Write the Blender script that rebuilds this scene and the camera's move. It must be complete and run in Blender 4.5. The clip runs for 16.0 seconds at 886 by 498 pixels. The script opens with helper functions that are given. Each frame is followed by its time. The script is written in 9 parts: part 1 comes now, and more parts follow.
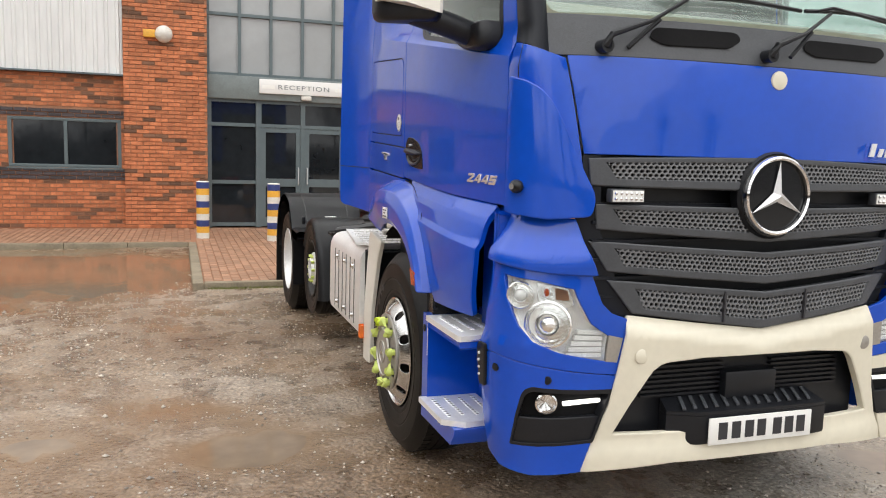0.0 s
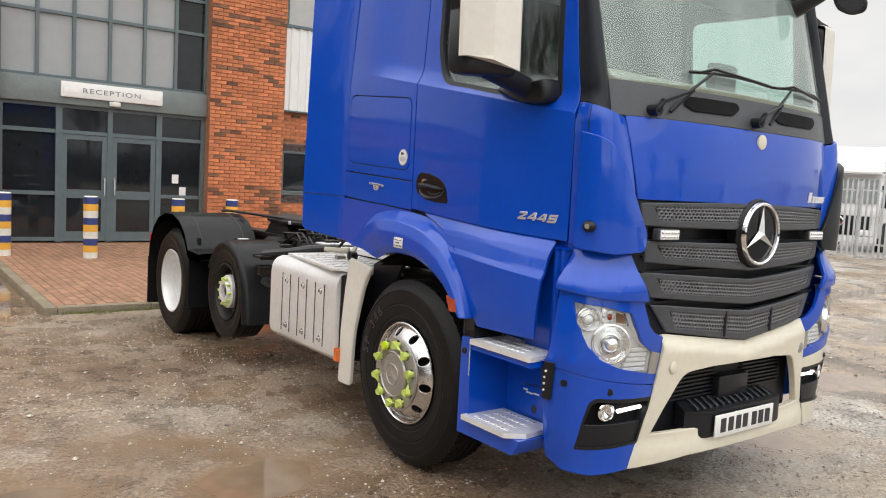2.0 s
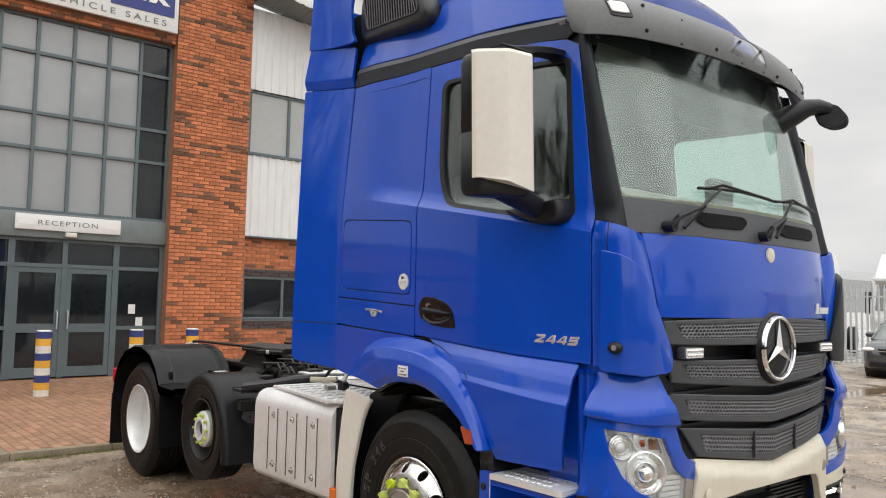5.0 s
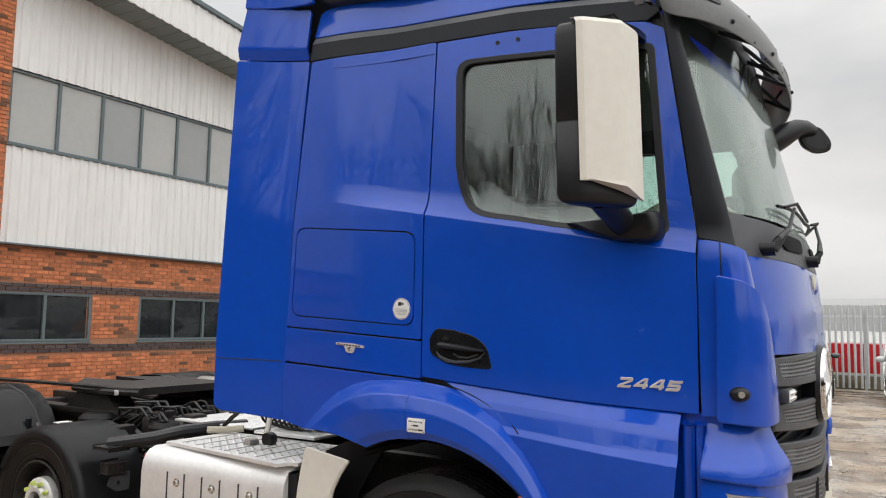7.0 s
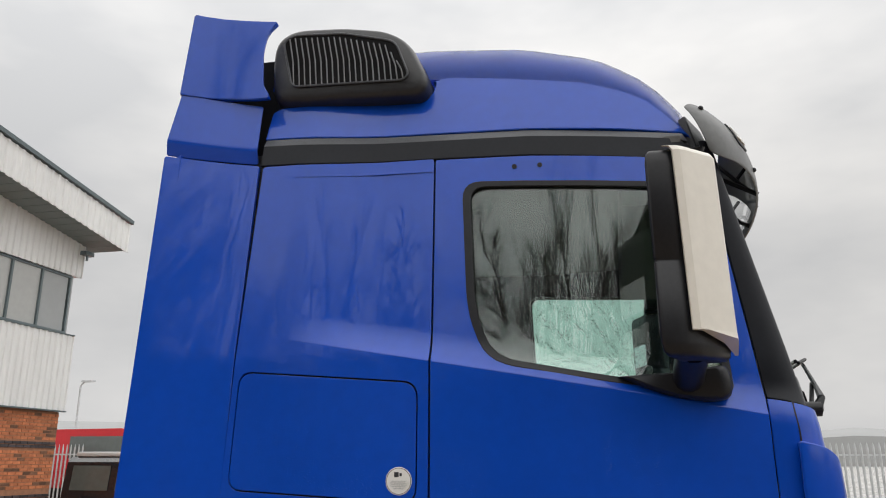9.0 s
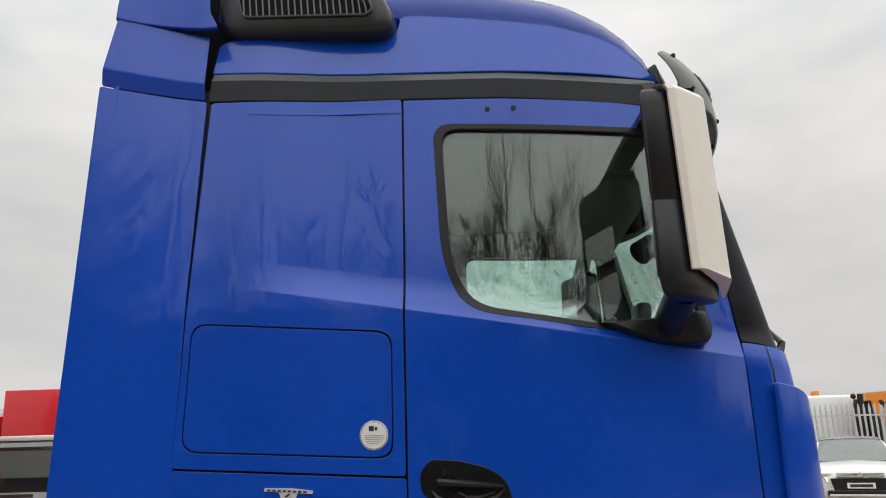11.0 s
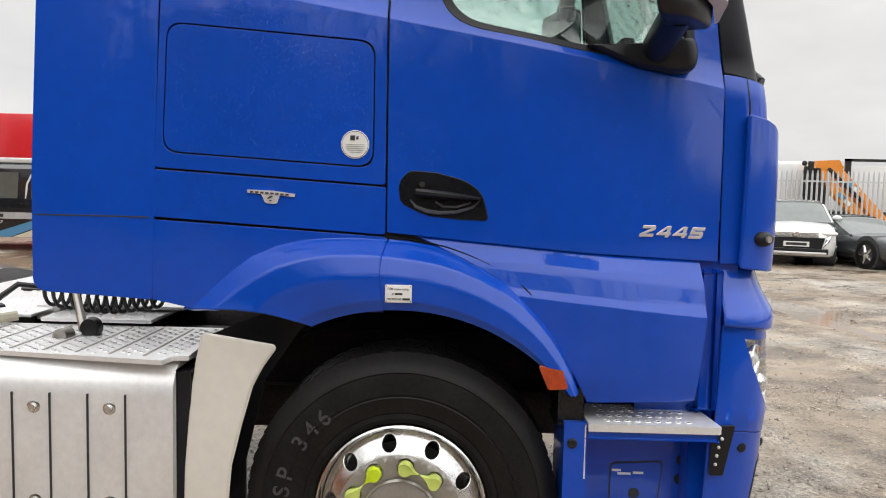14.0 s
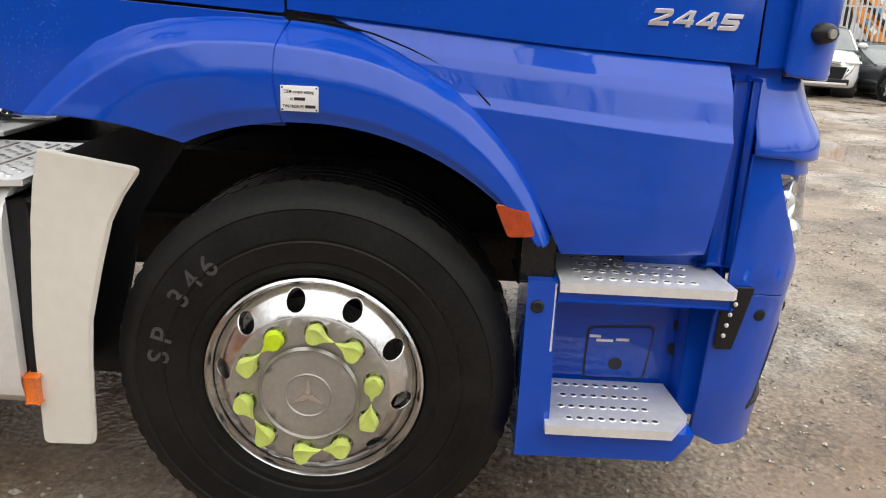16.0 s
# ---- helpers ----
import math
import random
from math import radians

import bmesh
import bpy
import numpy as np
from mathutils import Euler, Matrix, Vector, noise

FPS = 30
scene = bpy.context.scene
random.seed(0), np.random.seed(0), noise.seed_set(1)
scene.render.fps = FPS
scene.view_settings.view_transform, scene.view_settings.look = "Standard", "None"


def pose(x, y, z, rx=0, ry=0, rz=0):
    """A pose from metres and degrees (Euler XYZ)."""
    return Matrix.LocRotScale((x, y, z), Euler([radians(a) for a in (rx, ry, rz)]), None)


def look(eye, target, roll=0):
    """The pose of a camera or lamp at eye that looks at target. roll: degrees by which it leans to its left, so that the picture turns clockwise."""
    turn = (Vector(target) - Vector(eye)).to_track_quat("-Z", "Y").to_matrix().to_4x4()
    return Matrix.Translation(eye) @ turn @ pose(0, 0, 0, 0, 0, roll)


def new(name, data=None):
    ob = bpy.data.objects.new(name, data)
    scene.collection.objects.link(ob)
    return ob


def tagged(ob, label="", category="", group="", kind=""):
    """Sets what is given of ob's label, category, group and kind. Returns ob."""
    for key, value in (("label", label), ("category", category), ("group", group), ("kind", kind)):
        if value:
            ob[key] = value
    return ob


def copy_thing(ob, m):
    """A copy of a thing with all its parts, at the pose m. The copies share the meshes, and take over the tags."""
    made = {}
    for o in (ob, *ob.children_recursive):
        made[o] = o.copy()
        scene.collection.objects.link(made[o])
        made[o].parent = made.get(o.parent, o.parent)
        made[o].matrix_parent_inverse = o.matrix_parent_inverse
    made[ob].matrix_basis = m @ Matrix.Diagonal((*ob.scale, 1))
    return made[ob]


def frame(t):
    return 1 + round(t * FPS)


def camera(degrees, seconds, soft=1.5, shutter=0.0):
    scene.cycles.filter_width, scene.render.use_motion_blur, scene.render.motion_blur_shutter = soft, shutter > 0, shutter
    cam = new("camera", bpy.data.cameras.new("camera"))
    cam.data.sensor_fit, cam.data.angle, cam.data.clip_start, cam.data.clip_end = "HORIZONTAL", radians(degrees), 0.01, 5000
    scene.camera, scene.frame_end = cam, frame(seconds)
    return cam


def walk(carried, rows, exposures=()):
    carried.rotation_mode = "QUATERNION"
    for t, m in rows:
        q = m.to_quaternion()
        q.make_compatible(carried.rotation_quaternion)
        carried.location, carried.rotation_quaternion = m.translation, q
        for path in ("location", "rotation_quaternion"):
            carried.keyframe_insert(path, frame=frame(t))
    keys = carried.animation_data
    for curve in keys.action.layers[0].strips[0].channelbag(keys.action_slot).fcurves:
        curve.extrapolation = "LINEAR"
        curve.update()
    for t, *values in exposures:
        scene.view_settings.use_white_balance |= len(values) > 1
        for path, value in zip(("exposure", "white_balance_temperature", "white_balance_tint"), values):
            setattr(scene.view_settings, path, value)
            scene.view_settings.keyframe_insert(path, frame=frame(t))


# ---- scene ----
cam = camera(59.6, 16.0, soft=1.05)
PATH = [
    (0, (-2.25, -3.852, 1.538), (-1.607, -1.973, 1.309), 1.6),
    (0.5, (-2.719, -3.784, 1.569), (-1.887, -1.98, 1.344), 2.7),
    (1, (-3.096, -3.644, 1.574), (-2.118, -1.914, 1.355), 3.3),
    (1.5, (-3.357, -3.511, 1.589), (-2.253, -1.856, 1.377), 3.4),
    (2, (-3.571, -3.504, 1.609), (-2.377, -1.909, 1.433), 3.2),
    (2.5, (-3.657, -3.533, 1.629), (-2.419, -1.966, 1.514), 2.7),
    (3, (-3.691, -3.533, 1.643), (-2.432, -1.979, 1.607), 2.2),
    (3.5, (-3.695, -3.535, 1.654), (-2.434, -1.983, 1.704), 1.7),
    (4, (-3.704, -3.537, 1.658), (-2.451, -1.982, 1.768), 1.5),
    (4.5, (-3.701, -3.459, 1.648), (-2.449, -1.905, 1.784), 1.3),
    (4.7, (-3.69, -3.373, 1.625), (-2.433, -1.824, 1.762), 1.3),
    (6.8, (-3.876, -1.857, 1.662), (-2.216, -0.754, 1.823), 1.0),
    (7, (-3.893, -1.721, 1.679), (-2.194, -0.682, 1.864), 1.1),
    (7.5, (-3.915, -1.411, 1.712), (-2.132, -0.549, 1.991), 1.3),
    (8, (-3.818, -1.104, 1.733), (-1.981, -0.421, 2.131), 1.2),
    (8.5, (-3.792, -0.799, 1.762), (-1.927, -0.266, 2.247), 0.9),
    (8.7, (-3.785, -0.699, 1.789), (-1.912, -0.214, 2.296), 0.6),
    (10.8, (-3.655, -0.231, 1.722), (-1.727, -0.103, 2.236), -1.6),
    (11, (-3.655, -0.231, 1.712), (-1.728, -0.11, 2.184), -1.65),
    (11.5, (-3.692, -0.195, 1.682), (-1.733, -0.109, 2.050), -1.2),
    (12, (-3.699, -0.187, 1.662), (-1.716, -0.111, 1.909), -1.0),
    (12.5, (-3.694, -0.191, 1.65), (-1.7, -0.12, 1.789), -0.6),
    (13, (-3.693, -0.197, 1.637), (-1.695, -0.125, 1.680), 0.05),
    (13.5, (-3.684, -0.187, 1.619), (-1.687, -0.133, 1.564), 0.7),
    (14, (-3.659, -0.176, 1.597), (-1.668, -0.138, 1.437), 1.3),
    (14.5, (-3.629, -0.158, 1.567), (-1.652, -0.131, 1.283), 1.8),
    (15, (-3.574, -0.153, 1.534), (-1.62, -0.128, 1.125), 2.25),
    (15.5, (-3.312, -0.228, 1.480), (-1.387, -0.211, 0.949), 2.7),
    (16, (-2.972, -0.347, 1.466), (-1.064, -0.323, 0.870), 2.7),
]
SKY, ZENITH, SUN = 0.95, 2.4, 1.3
walk(cam, [(t, look(eye, target, roll)) for t, eye, target, roll in PATH],
     [(0.0, 0.45), (2.0, 0.35), (4.5, 0.2), (7.0, 0.15), (8.5, -0.03), (11.0, -0.05), (12.5, 0.1), (14.5, 0.3), (16.0, 0.4)])

# ---- world, sun ----
world = bpy.data.worlds.new("overcast_sky")
scene.world = world
world.use_nodes = True
wn, wl = world.node_tree.nodes, world.node_tree.links
wn.clear()
sky = wn.new("ShaderNodeTexSky")
sky.sky_type, sky.sun_disc = "NISHITA", False
sky.sun_elevation, sky.sun_rotation = radians(38), radians(215)
grey = wn.new("ShaderNodeHueSaturation")
grey.inputs["Saturation"].default_value, grey.inputs["Value"].default_value = 0.0, 0.15
wl.new(sky.outputs[0], grey.inputs["Color"])
wco = wn.new("ShaderNodeTexCoord")
wmap = wn.new("ShaderNodeMapping")
wmap.inputs["Scale"].default_value = (1.0, 1.0, 2.6)
cloud = wn.new("ShaderNodeTexNoise")
cloud.inputs["Scale"].default_value, cloud.inputs["Detail"].default_value = 2.2, 5.0
wl.new(wco.outputs["Generated"], wmap.inputs[0])
wl.new(wmap.outputs[0], cloud.inputs["Vector"])
ramp = wn.new("ShaderNodeValToRGB")
ramp.color_ramp.elements[0].position, ramp.color_ramp.elements[0].color = 0.34, (0.53, 0.535, 0.545, 1)
ramp.color_ramp.elements[1].position, ramp.color_ramp.elements[1].color = 0.66, (0.80, 0.785, 0.765, 1)
wl.new(cloud.outputs[0], ramp.inputs[0])
wmix = wn.new("ShaderNodeMix")
wmix.data_type = "RGBA"
wmix.inputs[0].default_value = 0.85
wl.new(grey.outputs[0], wmix.inputs[6])
wl.new(ramp.outputs[0], wmix.inputs[7])
# an overcast sky is brighter overhead than at its rim
sep = wn.new("ShaderNodeSeparateXYZ")
wl.new(wco.outputs["Generated"], sep.inputs[0])
rise = wn.new("ShaderNodeMapRange")
rise.interpolation_type = "SMOOTHSTEP"
rise.inputs[1].default_value, rise.inputs[2].default_value = 0.15, 0.95
rise.inputs[3].default_value, rise.inputs[4].default_value = SKY, SKY * ZENITH
wl.new(sep.outputs[2], rise.inputs[0])
back = wn.new("ShaderNodeBackground")
wl.new(rise.outputs[0], back.inputs["Strength"])
wl.new(wmix.outputs[2], back.inputs[0])
wout = wn.new("ShaderNodeOutputWorld")
wl.new(back.outputs[0], wout.inputs[0])

sun_data = bpy.data.lights.new("sun", "SUN")
sun_data.energy, sun_data.angle, sun_data.color = SUN, radians(130), (1.0, 0.98, 0.95)
sun_lamp = new("sun", sun_data)
sun_lamp.matrix_world = look((-24, -20, 55), (0, 2, 0))

# ---- materials ----
def mat(name, col, rough=0.5, metal=0.0, var=0.12, scale=6.0, bump=0.0, bscale=80.0, coat=0.0, col2=None, mix=0.5, spec=0.5, rvar=0.1, by_piece=0.0, stretch=(1, 1, 1)):
    """A procedural surface: colour drifting at two scales, uneven gloss, fine relief."""
    m = bpy.data.materials.new(name)
    m.use_nodes = True
    n, l = m.node_tree.nodes, m.node_tree.links
    p = n["Principled BSDF"]
    tc = n.new("ShaderNodeTexCoord")
    mp = n.new("ShaderNodeMapping")
    mp.inputs["Scale"].default_value = stretch
    l.new(tc.outputs["Object"], mp.inputs[0])
    big, small = n.new("ShaderNodeTexNoise"), n.new("ShaderNodeTexNoise")
    big.inputs["Scale"].default_value, small.inputs["Scale"].default_value = scale, scale * 9
    big.inputs["Detail"].default_value = small.inputs["Detail"].default_value = 4
    for t in (big, small):
        l.new(mp.outputs[0], t.inputs["Vector"])
    add = n.new("ShaderNodeMath")
    add.operation = "MULTIPLY_ADD"
    add.inputs[1].default_value = 0.45
    l.new(small.outputs[0], add.inputs[0])
    half = n.new("ShaderNodeMath")
    half.operation = "MULTIPLY"
    half.inputs[1].default_value = 0.55
    l.new(big.outputs[0], half.inputs[0])
    l.new(half.outputs[0], add.inputs[2])
    rmp = n.new("ShaderNodeValToRGB")
    a = [max(0.0, c * (1 - var)) for c in col]
    b = [min(1.0, c * (1 + var)) for c in (col2 or col)]
    rmp.color_ramp.elements[0].position, rmp.color_ramp.elements[0].color = mix - 0.15, (*a, 1)
    rmp.color_ramp.elements[1].position, rmp.color_ramp.elements[1].color = mix + 0.15, (*b, 1)
    l.new(add.outputs[0], rmp.inputs[0])
    out = rmp.outputs[0]
    if by_piece:
        info = n.new("ShaderNodeObjectInfo")
        geo = n.new("ShaderNodeNewGeometry")
        sm = n.new("ShaderNodeMath")
        l.new(info.outputs["Random"], sm.inputs[0])
        l.new(geo.outputs["Random Per Island"], sm.inputs[1])
        fr = n.new("ShaderNodeMath")
        fr.operation = "FRACT"
        l.new(sm.outputs[0], fr.inputs[0])
        rr = n.new("ShaderNodeMapRange")
        rr.inputs[3].default_value, rr.inputs[4].default_value = 1 - by_piece, 1 + by_piece
        l.new(fr.outputs[0], rr.inputs[0])
        hs = n.new("ShaderNodeHueSaturation")
        l.new(out, hs.inputs["Color"])
        l.new(rr.outputs[0], hs.inputs["Value"])
        out = hs.outputs[0]
    l.new(out, p.inputs["Base Color"])
    rg = n.new("ShaderNodeMapRange")
    rg.inputs[3].default_value, rg.inputs[4].default_value = max(0.02, rough * (1 - rvar * 2)), min(1.0, rough * (1 + rvar * 2))
    l.new(big.outputs[0], rg.inputs[0])
    l.new(rg.outputs[0], p.inputs["Roughness"])
    p.inputs["Metallic"].default_value = metal
    p.inputs["Specular IOR Level"].default_value = spec
    if coat:
        p.inputs["Coat Weight"].default_value, p.inputs["Coat Roughness"].default_value = coat, 0.04
    if bump:
        bt = n.new("ShaderNodeTexNoise")
        bt.inputs["Scale"].default_value, bt.inputs["Detail"].default_value = bscale, 5
        l.new(mp.outputs[0], bt.inputs["Vector"])
        bp = n.new("ShaderNodeBump")
        bp.inputs["Strength"].default_value, bp.inputs["Distance"].default_value = min(1, bump), 0.01
        l.new(bt.outputs[0], bp.inputs["Height"])
        l.new(bp.outputs[0], p.inputs["Normal"])
    return m


def glass_mat(name, tint, gloss=1.0, rough=0.01, drops=0.0, mist=0.0):
    """Clear tinted glass: light goes through with the tint, and the surface mirrors by the angle."""
    m = bpy.data.materials.new(name)
    m.use_nodes = True
    n, l = m.node_tree.nodes, m.node_tree.links
    n.clear()
    tr, gl, mx, fr, out = (n.new("ShaderNode" + k) for k in ("BsdfTransparent", "BsdfGlossy", "MixShader", "LayerWeight", "OutputMaterial"))
    tr.inputs[0].default_value = (*tint, 1)
    gl.inputs["Roughness"].default_value = rough
    fr.inputs[0].default_value = 0.5
    po, sch = n.new("ShaderNodeMath"), n.new("ShaderNodeMath")
    po.operation, sch.operation = "POWER", "MULTIPLY_ADD"
    po.inputs[1].default_value = 5.0
    sch.inputs[1].default_value, sch.inputs[2].default_value = 0.9, 0.04
    l.new(fr.outputs["Facing"], po.inputs[0])
    l.new(po.outputs[0], sch.inputs[0])
    mul = n.new("ShaderNodeMath")
    mul.operation, mul.use_clamp = "MULTIPLY", True
    mul.inputs[1].default_value = gloss
    l.new(sch.outputs[0], mul.inputs[0])
    l.new(mul.outputs[0], mx.inputs[0])
    l.new(tr.outputs[0], mx.inputs[1])
    l.new(gl.outputs[0], mx.inputs[2])
    l.new(mx.outputs[0], out.inputs[0])
    if mist:
        # breath of condensation: a milky film with runs, whose ragged upper edge hangs in scallops
        mm = n.new("ShaderNodeMixShader")
        tcm, nz, mpm = n.new("ShaderNodeTexCoord"), n.new("ShaderNodeTexNoise"), n.new("ShaderNodeMapping")
        mpm.inputs["Scale"].default_value = (3.6, 3.6, 0.9)
        nz.inputs["Scale"].default_value, nz.inputs["Detail"].default_value = 1.0, 5.0
        l.new(tcm.outputs["Object"], mpm.inputs[0])
        l.new(mpm.outputs[0], nz.inputs["Vector"])
        mr = n.new("ShaderNodeMapRange")
        mr.inputs[1].default_value, mr.inputs[2].default_value = 0.35, 0.65
        mr.inputs[3].default_value, mr.inputs[4].default_value = mist * 0.7, mist * 1.2
        l.new(nz.outputs[0], mr.inputs[0])
        lob, sc = n.new("ShaderNodeTexNoise"), n.new("ShaderNodeMapping")
        sc.inputs["Scale"].default_value = (2.6, 0.0, 0.0)
        lob.inputs["Scale"].default_value, lob.inputs["Detail"].default_value = 1.0, 1.0
        l.new(tcm.outputs["Object"], sc.inputs[0])
        l.new(sc.outputs[0], lob.inputs["Vector"])
        sz, low_, up = n.new("ShaderNodeSeparateXYZ"), n.new("ShaderNodeMath"), n.new("ShaderNodeMapRange")
        l.new(tcm.outputs["Object"], sz.inputs[0])
        low_.operation, low_.inputs[1].default_value = "MULTIPLY_ADD", 0.35
        l.new(lob.outputs[0], low_.inputs[0])
        l.new(sz.outputs[2], low_.inputs[2])
        up.inputs[1].default_value, up.inputs[2].default_value = 2.89, 2.95
        up.inputs[3].default_value, up.inputs[4].default_value = 1.0, 0.08
        l.new(low_.outputs[0], up.inputs[0])
        film_ = n.new("ShaderNodeMath")
        film_.operation = "MULTIPLY"
        l.new(mr.outputs[0], film_.inputs[0])
        l.new(up.outputs[0], film_.inputs[1])
        df = n.new("ShaderNodeBsdfDiffuse")
        df.inputs[0].default_value = (0.70, 0.80, 0.765, 1)
        l.new(film_.outputs[0], mm.inputs[0])
        l.new(mx.outputs[0], mm.inputs[1])
        l.new(df.outputs[0], mm.inputs[2])
        l.new(mm.outputs[0], out.inputs[0])
    if drops:
        # condensation drops that cling in a ragged band low on the pane
        tc, vo, nz, sep_, sz = (n.new("ShaderNode" + k) for k in ("TexCoord", "TexVoronoi", "TexNoise", "SeparateColor", "SeparateXYZ"))
        vo.inputs["Scale"].default_value, nz.inputs["Scale"].default_value, nz.inputs["Detail"].default_value = 190.0, 5.0, 3.0
        l.new(tc.outputs["Object"], vo.inputs["Vector"])
        l.new(tc.outputs["Object"], nz.inputs["Vector"])
        l.new(tc.outputs["Object"], sz.inputs[0])
        l.new(vo.outputs["Color"], sep_.inputs[0])
        band, size, keep, hgt, a1, a2 = (n.new("ShaderNode" + k) for k in ("MapRange", "MapRange", "Math", "Math", "Math", "Math"))
        hgt.operation, hgt.inputs[1].default_value = "MULTIPLY_ADD", 0.55
        l.new(nz.outputs[0], hgt.inputs[0])
        l.new(sz.outputs[2], hgt.inputs[2])
        band.inputs[1].default_value, band.inputs[2].default_value = 2.42, 2.72
        band.inputs[3].default_value, band.inputs[4].default_value = 0.72, 1.0
        l.new(hgt.outputs[0], band.inputs[0])
        keep.operation = "GREATER_THAN"
        l.new(sep_.outputs[0], keep.inputs[0])
        l.new(band.outputs[0], keep.inputs[1])
        size.inputs[1].default_value, size.inputs[2].default_value = 0.30, 0.48
        size.inputs[3].default_value, size.inputs[4].default_value = 1.0, 0.0
        l.new(vo.outputs["Distance"], size.inputs[0])
        a1.operation = a2.operation = "MULTIPLY"
        a2.inputs[1].default_value = drops
        l.new(size.outputs[0], a1.inputs[0])
        l.new(keep.outputs[0], a1.inputs[1])
        l.new(a1.outputs[0], a2.inputs[0])
        dm, dr = n.new("ShaderNodeMixShader"), n.new("ShaderNodeBsdfPrincipled")
        dr.inputs["Base Color"].default_value, dr.inputs["Roughness"].default_value = (0.035, 0.045, 0.042, 1), 0.3
        l.new(a2.outputs[0], dm.inputs[0])
        l.new(mx.outputs[0], dm.inputs[1])
        l.new(dr.outputs[0], dm.inputs[2])
        l.new(dm.outputs[0], out.inputs[0])
    return m


def glow_mat(name, col, strength):
    m = bpy.data.materials.new(name)
    m.use_nodes = True
    p = m.node_tree.nodes["Principled BSDF"]
    p.inputs["Base Color"].default_value = (*col, 1)
    p.inputs["Emission Color"].default_value = (*col, 1)
    p.inputs["Emission Strength"].default_value = strength
    return m


def wet_ground_mat():
    """Wet gravel and mud: brown mud, grey stones, darker damp patches, and a sky sheen painted in along x."""
    m = bpy.data.materials.new("wet_gravel")
    m.use_nodes = True
    n, l = m.node_tree.nodes, m.node_tree.links
    p = n["Principled BSDF"]
    tc = n.new("ShaderNodeTexCoord")

    def noise_tex(sc, det=5):
        t = n.new("ShaderNodeTexNoise")
        t.inputs["Scale"].default_value, t.inputs["Detail"].default_value = sc, det
        t.inputs["Roughness"].default_value = 0.62
        l.new(tc.outputs["Object"], t.inputs["Vector"])
        return t

    def ramp_of(src, stops):
        r = n.new("ShaderNodeValToRGB")
        while len(r.color_ramp.elements) < len(stops):
            r.color_ramp.elements.new(0.5)
        for e, (at, c) in zip(r.color_ramp.elements, stops):
            e.position, e.color = at, (*c, 1)
        l.new(src, r.inputs[0])
        return r

    def mixed(kind, fac, a, b):
        x = n.new("ShaderNodeMix")
        x.data_type, x.blend_type = "RGBA", kind
        if isinstance(fac, float):
            x.inputs[0].default_value = fac
        else:
            l.new(fac, x.inputs[0])
        l.new(a, x.inputs[6])
        l.new(b, x.inputs[7])
        return x.outputs[2]

    patch, mid, grit = noise_tex(0.55), noise_tex(3.5), noise_tex(45, 6)
    base = ramp_of(patch.outputs[0], [(0.34, (0.175, 0.112, 0.067)), (0.48, (0.275, 0.203, 0.142)), (0.62, (0.365, 0.305, 0.245))])
    damp = ramp_of(mid.outputs[0], [(0.36, (0.50, 0.475, 0.45)), (0.5, (0.9, 0.89, 0.88)), (0.66, (1.12, 1.12, 1.12))])
    fine = ramp_of(grit.outputs[0], [(0.36, (0.50, 0.49, 0.48)), (0.5, (0.95, 0.94, 0.93)), (0.66, (1.6, 1.59, 1.57))])
    c = mixed("MULTIPLY", 0.85, base.outputs[0], damp.outputs[0])
    c = mixed("MULTIPLY", 0.9, c, fine.outputs[0])
    vo = n.new("ShaderNodeTexVoronoi")
    vo.inputs["Scale"].default_value = 38
    l.new(tc.outputs["Object"], vo.inputs["Vector"])
    peb = ramp_of(vo.outputs["Distance"], [(0.0, (1.5, 1.5, 1.48)), (0.28, (1.0, 1.0, 1.0)), (0.6, (0.72, 0.7, 0.68))])
    c = mixed("MULTIPLY", 0.45, c, peb.outputs[0])
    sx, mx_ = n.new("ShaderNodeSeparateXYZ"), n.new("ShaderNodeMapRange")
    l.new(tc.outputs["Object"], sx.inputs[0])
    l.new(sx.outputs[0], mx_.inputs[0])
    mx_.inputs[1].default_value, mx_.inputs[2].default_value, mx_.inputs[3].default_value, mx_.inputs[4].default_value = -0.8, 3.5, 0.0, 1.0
    # Sheen put into the colour: wet mud mirroring sky, paler towards +x
    sky_sheen = ramp_of(mx_.outputs[0], [(0.0, (1.0, 1.0, 1.0)), (0.35, (1.28, 1.49, 1.70)), (1.0, (1.30, 1.45, 1.60))])
    wet = n.new("ShaderNodeMapRange")
    wet.inputs[1].default_value, wet.inputs[2].default_value = -0.018, 0.006
    wet.inputs[3].default_value, wet.inputs[4].default_value = 1.0, 0.0
    l.new(sx.outputs[2], wet.inputs[0])
    mud = n.new("ShaderNodeRGB")
    mud.outputs[0].default_value = (0.225, 0.15, 0.09, 1)
    c = mixed("MIX", wet.outputs[0], c, mud.outputs[0])
    c = mixed("MULTIPLY", 1.0, c, sky_sheen.outputs[0])
    # wheel tracks that run along the yard, churned dark and wet
    tm, tn = n.new("ShaderNodeMapping"), n.new("ShaderNodeTexNoise")
    tm.inputs["Scale"].default_value = (1.5, 0.75, 1.0)
    tn.inputs["Scale"].default_value, tn.inputs["Detail"].default_value, tn.inputs["Roughness"].default_value = 1.0, 7.0, 0.65
    l.new(tc.outputs["Object"], tm.inputs[0])
    l.new(tm.outputs[0], tn.inputs["Vector"])
    track = ramp_of(tn.outputs[0], [(0.38, (0.52, 0.50, 0.48)), (0.5, (0.95, 0.95, 0.95)), (0.62, (1.2, 1.2, 1.2))])
